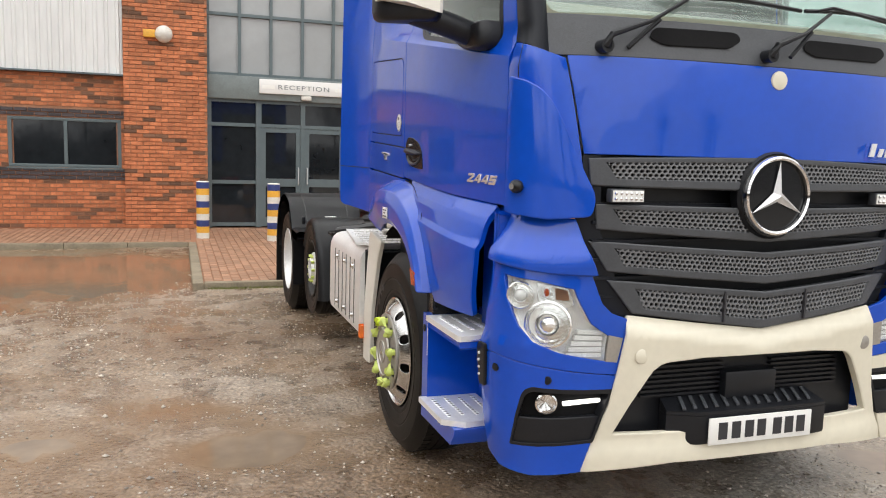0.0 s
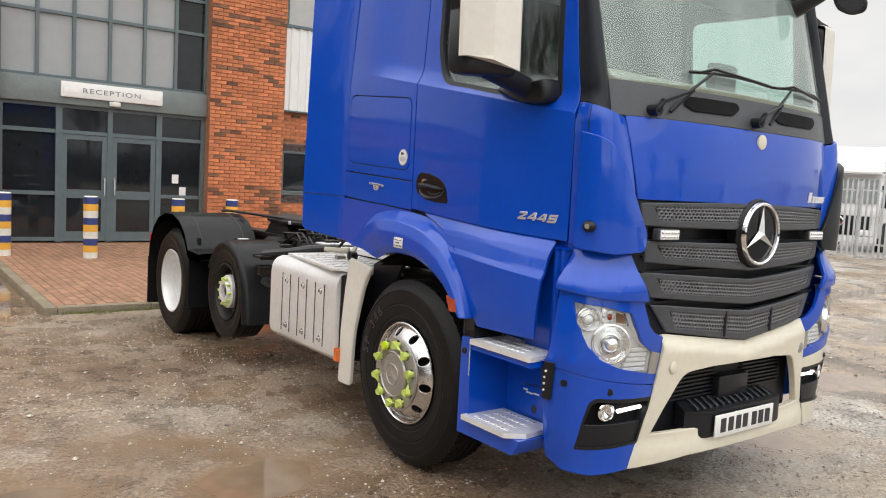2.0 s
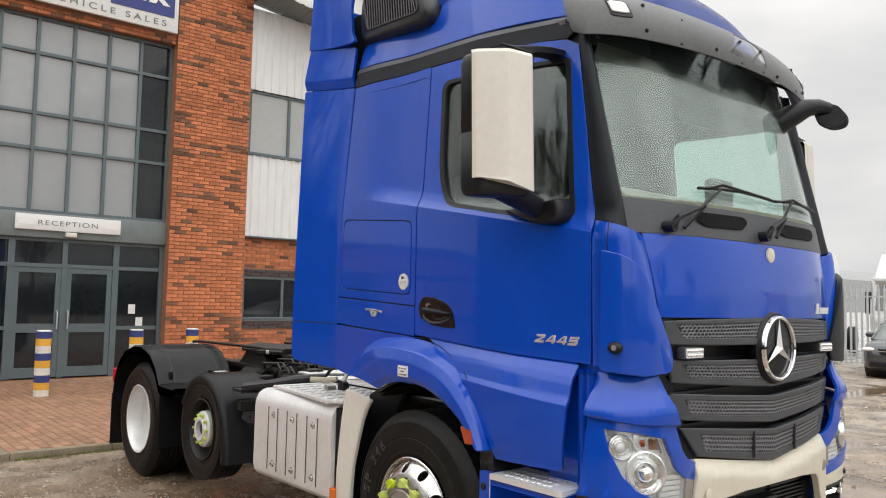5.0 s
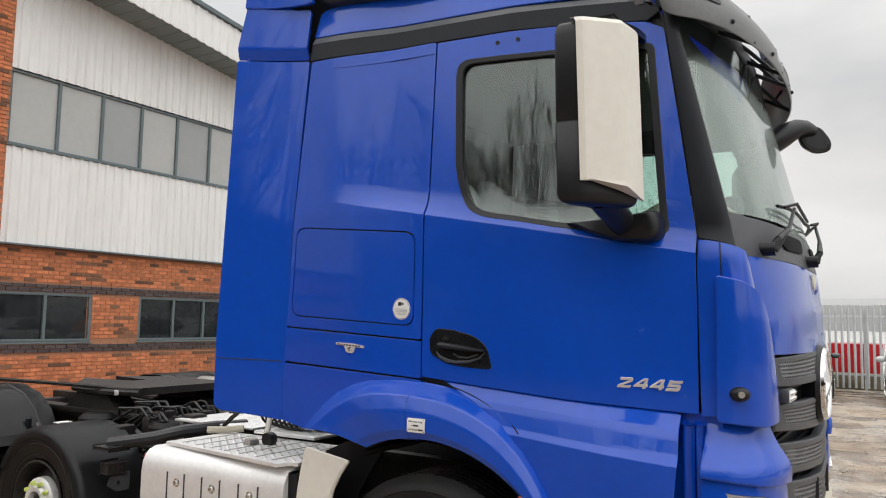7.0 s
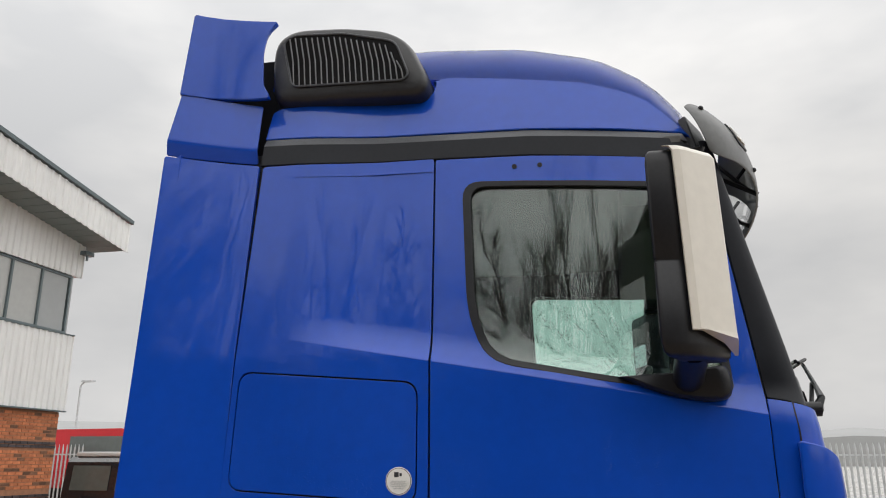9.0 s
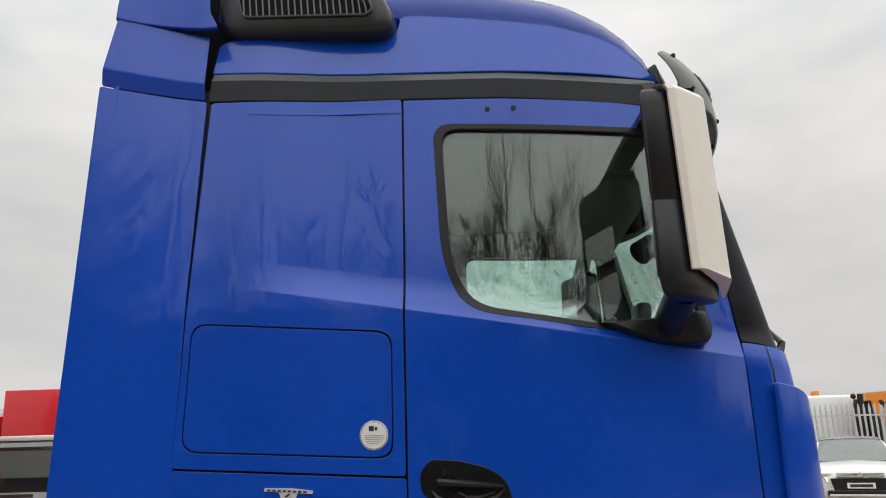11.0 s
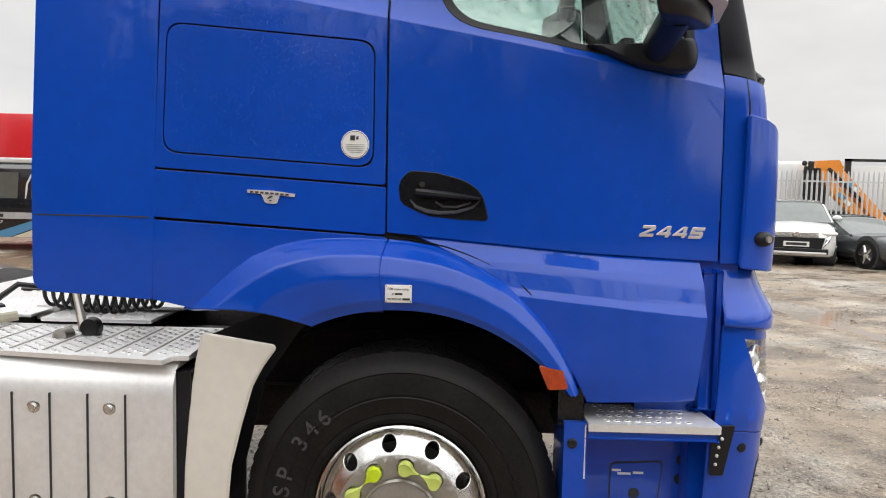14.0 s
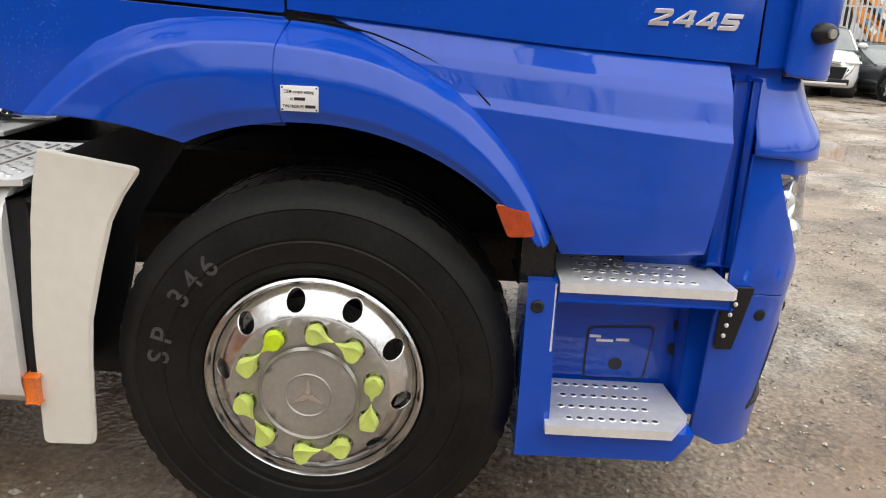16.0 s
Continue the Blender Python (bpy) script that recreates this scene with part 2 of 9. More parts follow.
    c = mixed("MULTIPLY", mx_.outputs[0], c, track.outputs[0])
    # misty distance put into the colour: ground beyond the fence fades to pale grey
    fx, pale_ = n.new("ShaderNodeMapRange"), n.new("ShaderNodeRGB")
    fx.inputs[1].default_value, fx.inputs[2].default_value = 19.5, 24.0
    l.new(sx.outputs[0], fx.inputs[0])
    pale_.outputs[0].default_value = (0.46, 0.45, 0.43, 1)
    c = mixed("MIX", fx.outputs[0], c, pale_.outputs[0])
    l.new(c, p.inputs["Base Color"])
    rg = n.new("ShaderNodeMapRange")
    rg.inputs[1].default_value, rg.inputs[2].default_value = 0.35, 0.65
    rg.inputs[3].default_value, rg.inputs[4].default_value = 0.10, 0.62
    l.new(mid.outputs[0], rg.inputs[0])
    sheen = n.new("ShaderNodeMapRange")
    sheen.inputs[1].default_value, sheen.inputs[2].default_value = 0.40, 0.60
    sheen.inputs[3].default_value, sheen.inputs[4].default_value = 0.2, 0.65
    l.new(tn.outputs[0], sheen.inputs[0])
    both = n.new("ShaderNodeMix")
    l.new(mx_.outputs[0], both.inputs[0])
    l.new(rg.outputs[0], both.inputs[2])
    l.new(sheen.outputs[0], both.inputs[3])
    dry = n.new("ShaderNodeMath")
    dry.operation, dry.inputs[1].default_value = "MULTIPLY_ADD", -0.42
    l.new(wet.outputs[0], dry.inputs[0])
    l.new(both.outputs[0], dry.inputs[2])
    cl = n.new("ShaderNodeMath")
    cl.operation, cl.inputs[1].default_value = "MAXIMUM", 0.09
    l.new(dry.outputs[0], cl.inputs[0])
    l.new(cl.outputs[0], p.inputs["Roughness"])
    flat = n.new("ShaderNodeMapRange")
    flat.inputs[3].default_value, flat.inputs[4].default_value = 0.6, 0.08
    l.new(wet.outputs[0], flat.inputs[0])
    b1, b2 = n.new("ShaderNodeBump"), n.new("ShaderNodeBump")
    b1.inputs["Strength"].default_value, b1.inputs["Distance"].default_value = 0.55, 0.012
    b2.inputs["Strength"].default_value, b2.inputs["Distance"].default_value = 0.6, 0.03
    b3 = n.new("ShaderNodeBump")
    b3.inputs["Strength"].default_value, b3.inputs["Distance"].default_value = 0.7, 0.012
    l.new(grit.outputs[0], b3.inputs["Height"])
    l.new(b2.outputs[0], b3.inputs["Normal"])
    l.new(flat.outputs[0], b3.inputs["Strength"])
    inv = n.new("ShaderNodeMath")
    inv.operation = "SUBTRACT"
    inv.inputs[0].default_value = 1.0
    l.new(vo.outputs["Distance"], inv.inputs[1])
    l.new(inv.outputs[0], b1.inputs["Height"])
    l.new(mid.outputs[0], b2.inputs["Height"])
    l.new(flat.outputs[0], b1.inputs["Strength"])
    l.new(b3.outputs[0], b1.inputs["Normal"])
    l.new(b1.outputs[0], p.inputs["Normal"])
    return m


M_GROUND = wet_ground_mat()
M_WATER = mat("muddy_water", (0.22, 0.155, 0.10), 0.05, var=0.25, scale=0.9, rvar=0.3, spec=0.75, bump=0.12, bscale=9.0)
M_MOSS = mat("kerb_moss", (0.15, 0.16, 0.035), 0.8, var=0.4, scale=40)
M_STONE = mat("gravel_stone", (0.40, 0.355, 0.305), 0.35, var=0.5, scale=25, by_piece=0.5)
M_BLUE = mat("blue_paint", (0.0, 0.062, 0.475), 0.4, var=0.07, scale=2.5, coat=0.9, rvar=0.15, spec=0.15)
M_BLUE.node_tree.nodes["Principled BSDF"].inputs["Coat IOR"].default_value = 1.5
M_BLUE.node_tree.nodes["Principled BSDF"].inputs["Coat Roughness"].default_value = 0.03
def add_drops(m, much):
    """Patches of small rain drops that stand on a coat of paint."""
    n, l = m.node_tree.nodes, m.node_tree.links
    p = n["Principled BSDF"]
    tc, vo, nz = n.new("ShaderNodeTexCoord"), n.new("ShaderNodeTexVoronoi"), n.new("ShaderNodeTexNoise")
    vo.inputs["Scale"].default_value, nz.inputs["Scale"].default_value = 115.0, 2.2
    l.new(tc.outputs["Object"], vo.inputs["Vector"])
    l.new(tc.outputs["Object"], nz.inputs["Vector"])
    sep_ = n.new("ShaderNodeSeparateColor")
    l.new(vo.outputs["Color"], sep_.inputs[0])
    size, keep, patch, a1, a2 = (n.new("ShaderNodeMapRange"), n.new("ShaderNodeMath"), n.new("ShaderNodeMapRange"), n.new("ShaderNodeMath"), n.new("ShaderNodeMath"))
    size.inputs[1].default_value, size.inputs[2].default_value, size.inputs[3].default_value, size.inputs[4].default_value = 0.08, 0.26, 1.0, 0.0
    keep.operation, keep.inputs[1].default_value = "GREATER_THAN", 0.66
    patch.inputs[1].default_value, patch.inputs[2].default_value = 0.46, 0.62
    a1.operation = a2.operation = "MULTIPLY"
    l.new(vo.outputs["Distance"], size.inputs[0])
    l.new(sep_.outputs[0], keep.inputs[0])
    l.new(nz.outputs[0], patch.inputs[0])
    l.new(size.outputs[0], a1.inputs[0])
    l.new(keep.outputs[0], a1.inputs[1])
    l.new(a1.outputs[0], a2.inputs[0])
    l.new(patch.outputs[0], a2.inputs[1])
    bp = n.new("ShaderNodeBump")
    bp.inputs["Strength"].default_value, bp.inputs["Distance"].default_value = much, 0.005
    l.new(a2.outputs[0], bp.inputs["Height"])
    l.new(bp.outputs[0], p.inputs["Coat Normal"])


def add_runs(m, smooth, dull):
    """Dried rain runs: upright streaks in which the clear coat is duller."""
    n, l = m.node_tree.nodes, m.node_tree.links
    tc, mp, nz, mr = n.new("ShaderNodeTexCoord"), n.new("ShaderNodeMapping"), n.new("ShaderNodeTexNoise"), n.new("ShaderNodeMapRange")
    mp.inputs["Scale"].default_value = (16.0, 16.0, 1.3)
    nz.inputs["Scale"].default_value, nz.inputs["Detail"].default_value = 1.0, 4.0
    mr.inputs[1].default_value, mr.inputs[2].default_value = 0.45, 0.68
    mr.inputs[3].default_value, mr.inputs[4].default_value = smooth, dull
    l.new(tc.outputs["Object"], mp.inputs[0])
    l.new(mp.outputs[0], nz.inputs["Vector"])
    l.new(nz.outputs[0], mr.inputs[0])
    l.new(mr.outputs[0], n["Principled BSDF"].inputs["Coat Roughness"])


add_runs(M_BLUE, 0.015, 0.13)
add_drops(M_BLUE, 0.9)
M_CREAM = mat("cream_paint", (0.70, 0.66, 0.54), 0.35, var=0.05, scale=3, coat=0.3)
M_CREAMW = mat("off_white_paint", (0.70, 0.67, 0.60), 0.35, var=0.05, scale=3, coat=0.3)
M_PLASTIC = mat("grey_black_plastic", (0.06, 0.064, 0.072), 0.42, var=0.15, scale=12, bump=0.12, bscale=300)
M_PILLAR = mat("black_pillar_plastic", (0.011, 0.013, 0.018), 0.36, var=0.15, scale=8, bump=0.05, bscale=300, spec=0.25)
M_INSERT = mat("grey_mesh_plastic", (0.16, 0.165, 0.175), 0.42, var=0.12, scale=14)
# Black liner; also painted on gaps and openings that are only shaded
M_DARK = mat("black_liner_and_gap_shade", (0.005, 0.005, 0.006), 0.8, var=0.3, scale=9, spec=0.2)
M_AMBERDARK = mat("dark_amber_lens", (0.42, 0.05, 0.008), 0.18, var=0.25, scale=40, coat=0.6)
M_BLACK = mat("black_plastic", (0.010, 0.011, 0.014), 0.38, var=0.2, scale=10, bump=0.06, bscale=250, spec=0.35)
M_WING = mat("black_wing_plastic", (0.021, 0.022, 0.025), 0.33, var=0.2, scale=8, bump=0.1, bscale=200)
M_GLOSSBLACK = mat("gloss_black", (0.010, 0.011, 0.013), 0.16, var=0.2, scale=6, coat=0.1, spec=0.35)
M_CHASSIS = mat("chassis_black", (0.012, 0.012, 0.013), 0.5, var=0.5, scale=7, bump=0.3, bscale=60, col2=(0.024, 0.021, 0.019), spec=0.3)
M_RUBBER = mat("tyre_rubber", (0.006, 0.006, 0.0065), 0.5, var=0.3, scale=9, bump=0.05, bscale=160, col2=(0.010, 0.0095, 0.009), spec=0.22)
M_TYRETEXT = mat("raised_tyre_lettering", (0.05, 0.05, 0.052), 0.6, var=0.2, scale=30)
M_ALU = mat("polished_aluminium", (0.66, 0.66, 0.65), 0.22, 1.0, var=0.22, scale=9, bump=0.04, bscale=40, rvar=0.35)
M_RIM = mat("pale_drive_rim", (0.74, 0.74, 0.73), 0.4, 0.35, var=0.1, scale=6)
M_ALUDULL = mat("dull_aluminium", (0.86, 0.86, 0.86), 0.36, 0.45, var=0.07, scale=5, bump=0.06, bscale=90)
M_STEEL = mat("grey_hub_steel", (0.40, 0.38, 0.35), 0.38, 0.6, var=0.1, scale=8, bump=0.1, bscale=120)
M_CHROME = mat("chrome", (0.85, 0.85, 0.86), 0.06, 1.0, var=0.03, scale=5)
M_BADGE = mat("chromed_badge", (0.82, 0.82, 0.83), 0.2, 0.6, var=0.05, scale=12)
M_SATIN = mat("satin_silver", (0.74, 0.74, 0.75), 0.34, 0.55, var=0.05, scale=10)
M_LIME = mat("lime_plastic", (0.58, 0.68, 0.16), 0.4, var=0.1, scale=30, by_piece=0.1)
M_LIMEB = mat("bright_lime_plastic", (0.62, 0.80, 0.02), 0.4, var=0.1, scale=30)
M_ORANGE = mat("amber_lens", (0.75, 0.17, 0.02), 0.15, var=0.2, scale=20, coat=0.5)
M_WHITE = mat("white_print", (0.80, 0.80, 0.78), 0.5, var=0.03, scale=10)
# Dark print; also put on gaps, hollows and backs in place of shade
M_INK_SHADE = mat("dark_print_and_shade", (0.03, 0.03, 0.035), 0.5, var=0.1)
M_SILVER = mat("silver_badge", (0.78, 0.78, 0.79), 0.25, 0.35, var=0.05, scale=12)
M_TRIM = mat("cab_trim", (0.11, 0.11, 0.11), 0.8, var=0.15, scale=10, bump=0.2)
M_BEIGE = mat("beige_trim", (0.46, 0.42, 0.33), 0.7, var=0.08, scale=10, bump=0.2)
M_LAMPIN = mat("lamp_reflector", (0.95, 0.95, 0.93), 0.22, 0.05, var=0.10, scale=30, rvar=0.4)
M_FACET = mat("faceted_reflector", (0.96, 0.96, 0.94), 0.2, 0.45, var=0.04, scale=10, bump=0.9, bscale=26)
M_BOWL = mat("bright_reflector_bowl", (0.93, 0.93, 0.92), 0.16, 0.92, var=0.05, scale=20, bump=0.25, bscale=60)
M_BROWNGLASS = mat("brown_tinted_cell", (0.30, 0.16, 0.10), 0.2, 0.3, var=0.2, scale=40)
M_GLASS = glass_mat("side_glass", (0.84, 0.95, 0.915), 2.2, drops=0.55)
M_SCREEN = glass_mat("windscreen_glass", (0.88, 0.96, 0.93), 1.2, mist=0.16)
M_LENS = glass_mat("clear_lens", (0.93, 0.94, 0.94), 1.0)
M_VISOR = mat("smoked_visor", (0.10, 0.103, 0.104), 0.42, var=0.15, scale=5, coat=0.2)
M_VISOR.node_tree.nodes["Principled BSDF"].inputs["Alpha"].default_value = 0.94
M_DRL = glow_mat("daylight_led", (1.0, 0.97, 0.9), 1.5)
M_BRICK = mat("red_brick", (0.47, 0.150, 0.064), 0.85, var=0.25, scale=9, bump=0.4, bscale=70, by_piece=0.22, col2=(0.52, 0.19, 0.085))
M_BRICKBROWN = mat("brown_burnt_brick", (0.17, 0.085, 0.05), 0.85, var=0.3, scale=9, bump=0.4, bscale=70, by_piece=0.35)
M_BRICKDARK = mat("dark_engineering_brick", (0.055, 0.045, 0.048), 0.6, var=0.3, scale=9, bump=0.3, bscale=70, by_piece=0.3)
M_MORTAR = mat("mortar", (0.34, 0.165, 0.095), 0.95, var=0.2, scale=12, bump=0.4)
M_CLAD = mat("white_cladding", (0.76, 0.765, 0.76), 0.5, var=0.07, scale=1.5, stretch=(1, 1, 0.15))
M_FRAME = mat("grey_green_frame", (0.105, 0.138, 0.148), 0.4, var=0.1, scale=6)
M_LINTEL = mat("grey_lintel", (0.17, 0.20, 0.20), 0.5, var=0.12, scale=4)
M_PANE = mat("dark_window_glass", (0.014, 0.017, 0.020), 0.03, var=0.3, scale=0.8, spec=0.5, rvar=0.0)
# Pale base stands for the grey sky mirrored in the upper panes
M_PANESKY = mat("sky_grey_window_glass", (0.31, 0.325, 0.33), 0.03, var=0.05, scale=0.6, spec=1.0, rvar=0.0)
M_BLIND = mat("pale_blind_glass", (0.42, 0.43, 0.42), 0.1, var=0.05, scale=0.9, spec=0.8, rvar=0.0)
M_PAVER = mat("clay_paver", (0.33, 0.185, 0.115), 0.55, var=0.25, scale=8, bump=0.3, bscale=60, by_piece=0.22)
M_KERB = mat("concrete_kerb", (0.235, 0.195, 0.135), 0.75, var=0.3, scale=5, bump=0.4, bscale=50)
M_BOLBLUE = mat("bollard_blue", (0.03, 0.05, 0.19), 0.5, var=0.15)
M_BOLYEL = mat("bollard_yellow", (0.75, 0.40, 0.05), 0.5, var=0.12)
M_BOLWHITE = mat("bollard_white", (0.70, 0.68, 0.62), 0.5, var=0.12)
M_GALV = mat("galvanised_steel", (0.52, 0.54, 0.55), 0.5, 0.2, var=0.15, scale=9)
M_CARWHITE = mat("white_car_paint", (0.72, 0.73, 0.72), 0.25, var=0.04, coat=0.8)
M_CARSILVER = mat("silver_car_paint", (0.52, 0.53, 0.54), 0.3, 0.3, var=0.05, coat=0.6)
M_CARGREY = mat("dark_grey_car_paint", (0.05, 0.055, 0.06), 0.25, var=0.1, coat=0.8)
M_CARBLACK = mat("black_van_paint", (0.014, 0.016, 0.02), 0.2, var=0.1, coat=0.8)
M_CARGLASS = mat("car_glass", (0.10, 0.12, 0.115), 0.04, var=0.1, spec=1.0)
M_RED = mat("red_lorry_paint", (0.62, 0.012, 0.022), 0.3, var=0.06, scale=2, coat=0.5)
M_CRANE = mat("crane_orange", (0.72, 0.24, 0.02), 0.4, var=0.1, scale=3)
M_SKYBLUE = mat("light_blue_stripe", (0.10, 0.30, 0.52), 0.4, var=0.05)
M_BARK = mat("bark", (0.07, 0.055, 0.045), 0.9, var=0.3, scale=15)
# Distance haze is put into this flat grey
M_HILL_HAZE = mat("haze_grey_hillside", (0.33, 0.335, 0.335), 0.95, var=0.06, scale=0.02)
M_SIGNBLUE = mat("sign_navy", (0.03, 0.045, 0.20), 0.4, var=0.05)
M_CABLE = mat("black_cable", (0.012, 0.012, 0.013), 0.4, var=0.1)


# ---- mesh helpers ----
def to_mesh(bm, m, angle=35, turn=True):
    if turn:
        bmesh.ops.recalc_face_normals(bm, faces=bm.faces[:])
    lim = math.cos(radians(angle))
    bm.normal_update()
    for e in bm.edges:
        if len(e.link_faces) == 2:
            e.smooth = e.link_faces[0].normal.dot(e.link_faces[1].normal) > lim
    for f in bm.faces:
        f.smooth = True
    me = bpy.data.meshes.new("mesh")
    bm.to_mesh(me)
    bm.free()
    me.materials.append(m)
    return me


def part(name, bm, m, parent=None, label="", angle=35, turn=True):
    """One mesh object from a bmesh (or a finished mesh), under a thing or a part."""
    me = bm if isinstance(bm, bpy.types.Mesh) else to_mesh(bm, m, angle, turn)
    if isinstance(bm, bpy.types.Mesh) and not me.materials:
        me.materials.append(m)
    ob = new(name, me)
    ob.parent = parent
    return tagged(ob, label)


def thing(name, label, category, m=None, group="", kind=""):
    ob = new(name)
    ob.empty_display_size = 0.1
    if m is not None:
        ob.matrix_world = m
    return tagged(ob, label, category, group, kind)


def B():
    return bmesh.new()


def box(bm, x0, x1, y0, y1, z0, z1, bev=0.0, seg=2, m=None):
    r = bmesh.ops.create_cube(bm, size=1.0)
    vs = r["verts"]
    for v in vs:
        v.co = Vector(((x0 + x1) / 2 + v.co.x * (x1 - x0), (y0 + y1) / 2 + v.co.y * (y1 - y0), (z0 + z1) / 2 + v.co.z * (z1 - z0)))
        if m is not None:
            v.co = m @ v.co
    if bev:
        es = list({e for v in vs for e in v.link_edges})
        bmesh.ops.bevel(bm, geom=es, offset=bev, segments=seg, affect="EDGES", profile=0.5)
    return bm


def cyl(bm, p0, p1, r0, r1=None, seg=16, caps=True):
    p0, p1 = Vector(p0), Vector(p1)
    d = p1 - p0
    m = Matrix.Translation((p0 + p1) / 2) @ d.to_track_quat("Z", "Y").to_matrix().to_4x4()
    bmesh.ops.create_cone(bm, cap_ends=caps, segments=seg, radius1=r0, radius2=r0 if r1 is None else r1, depth=d.length, matrix=m)
    return bm


def ball(bm, c, r, seg=10, scale=(1, 1, 1)):
    bmesh.ops.create_uvsphere(bm, u_segments=seg, v_segments=max(4, seg // 2 + 1), radius=r, matrix=Matrix.Translation(c) @ Matrix.Diagonal((*scale, 1)))
    return bm


def loft(bm, rings, closed=True, caps=True):
    vs = [[bm.verts.new(p) for p in ring] for ring in rings]
    k = len(vs[0])
    for a, b in zip(vs, vs[1:]):
        for i in range(k if closed else k - 1):
            j = (i + 1) % k
            bm.faces.new((a[i], a[j], b[j], b[i]))
    if caps and closed:
        bm.faces.new(vs[0][::-1])
        bm.faces.new(vs[-1])
    return bm


def tube(bm, pts, r, seg=8):
    pts = [Vector(p) for p in pts]
    rings = []
    up = Vector((0.3, 0.2, 0.93))
    for i, p in enumerate(pts):
        d = (pts[min(i + 1, len(pts) - 1)] - pts[max(i - 1, 0)]).normalized()
        a = d.cross(up)
        if a.length < 1e-3:
            a = d.cross(Vector((1, 0, 0)))
        a.normalize()
        b = d.cross(a)
        rr = r if not isinstance(r, (list, tuple)) else r[i]
        rings.append([p + (a * math.cos(t) + b * math.sin(t)) * rr for t in (2 * math.pi * k / seg for k in range(seg))])
    return loft(bm, rings)


def lathe(bm, prof, m, seg=48):
    """Profile of (radius, along) round the local z axis of m."""
    rings = [[m @ Vector((r * math.cos(t), r * math.sin(t), a)) for t in (2 * math.pi * k / seg for k in range(seg))] for r, a in prof]
    return loft(bm, rings, True, False)


def slab(bm, pts, place, thick):
    """A flat plate: outline pts (u, v), placed by place(u, v, w) with w from 0 to thick."""
    a = [bm.verts.new(place(u, v, 0)) for u, v in pts]
    b = [bm.verts.new(place(u, v, thick)) for u, v in pts]
    bm.faces.new(a)
    bm.faces.new(b[::-1])
    for i in range(len(pts)):
        j = (i + 1) % len(pts)
        bm.faces.new((a[j], a[i], b[i], b[j]))
    return bm


def rounded(pts, r, n=5):
    """Round the corners of an outline; r is one radius or one for each corner."""
    out, k = [], len(pts)
    for i, p in enumerate(pts):
        rr = r[i] if isinstance(r, (list, tuple)) else r
        p, a, b = Vector(p), Vector(pts[i - 1]), Vector(pts[(i + 1) % k])
        if rr <= 0:
            out.append((p.x, p.y))
            continue
        da, db = a - p, b - p
        ra, rb = min(rr, da.length * 0.45), min(rr, db.length * 0.45)
        s, e = p + da.normalized() * ra, p + db.normalized() * rb
        for q in range(n + 1):
            t = q / n
            c = s * (1 - t) ** 2 + p * 2 * t * (1 - t) + e * t * t
            out.append((c.x, c.y))
    return out


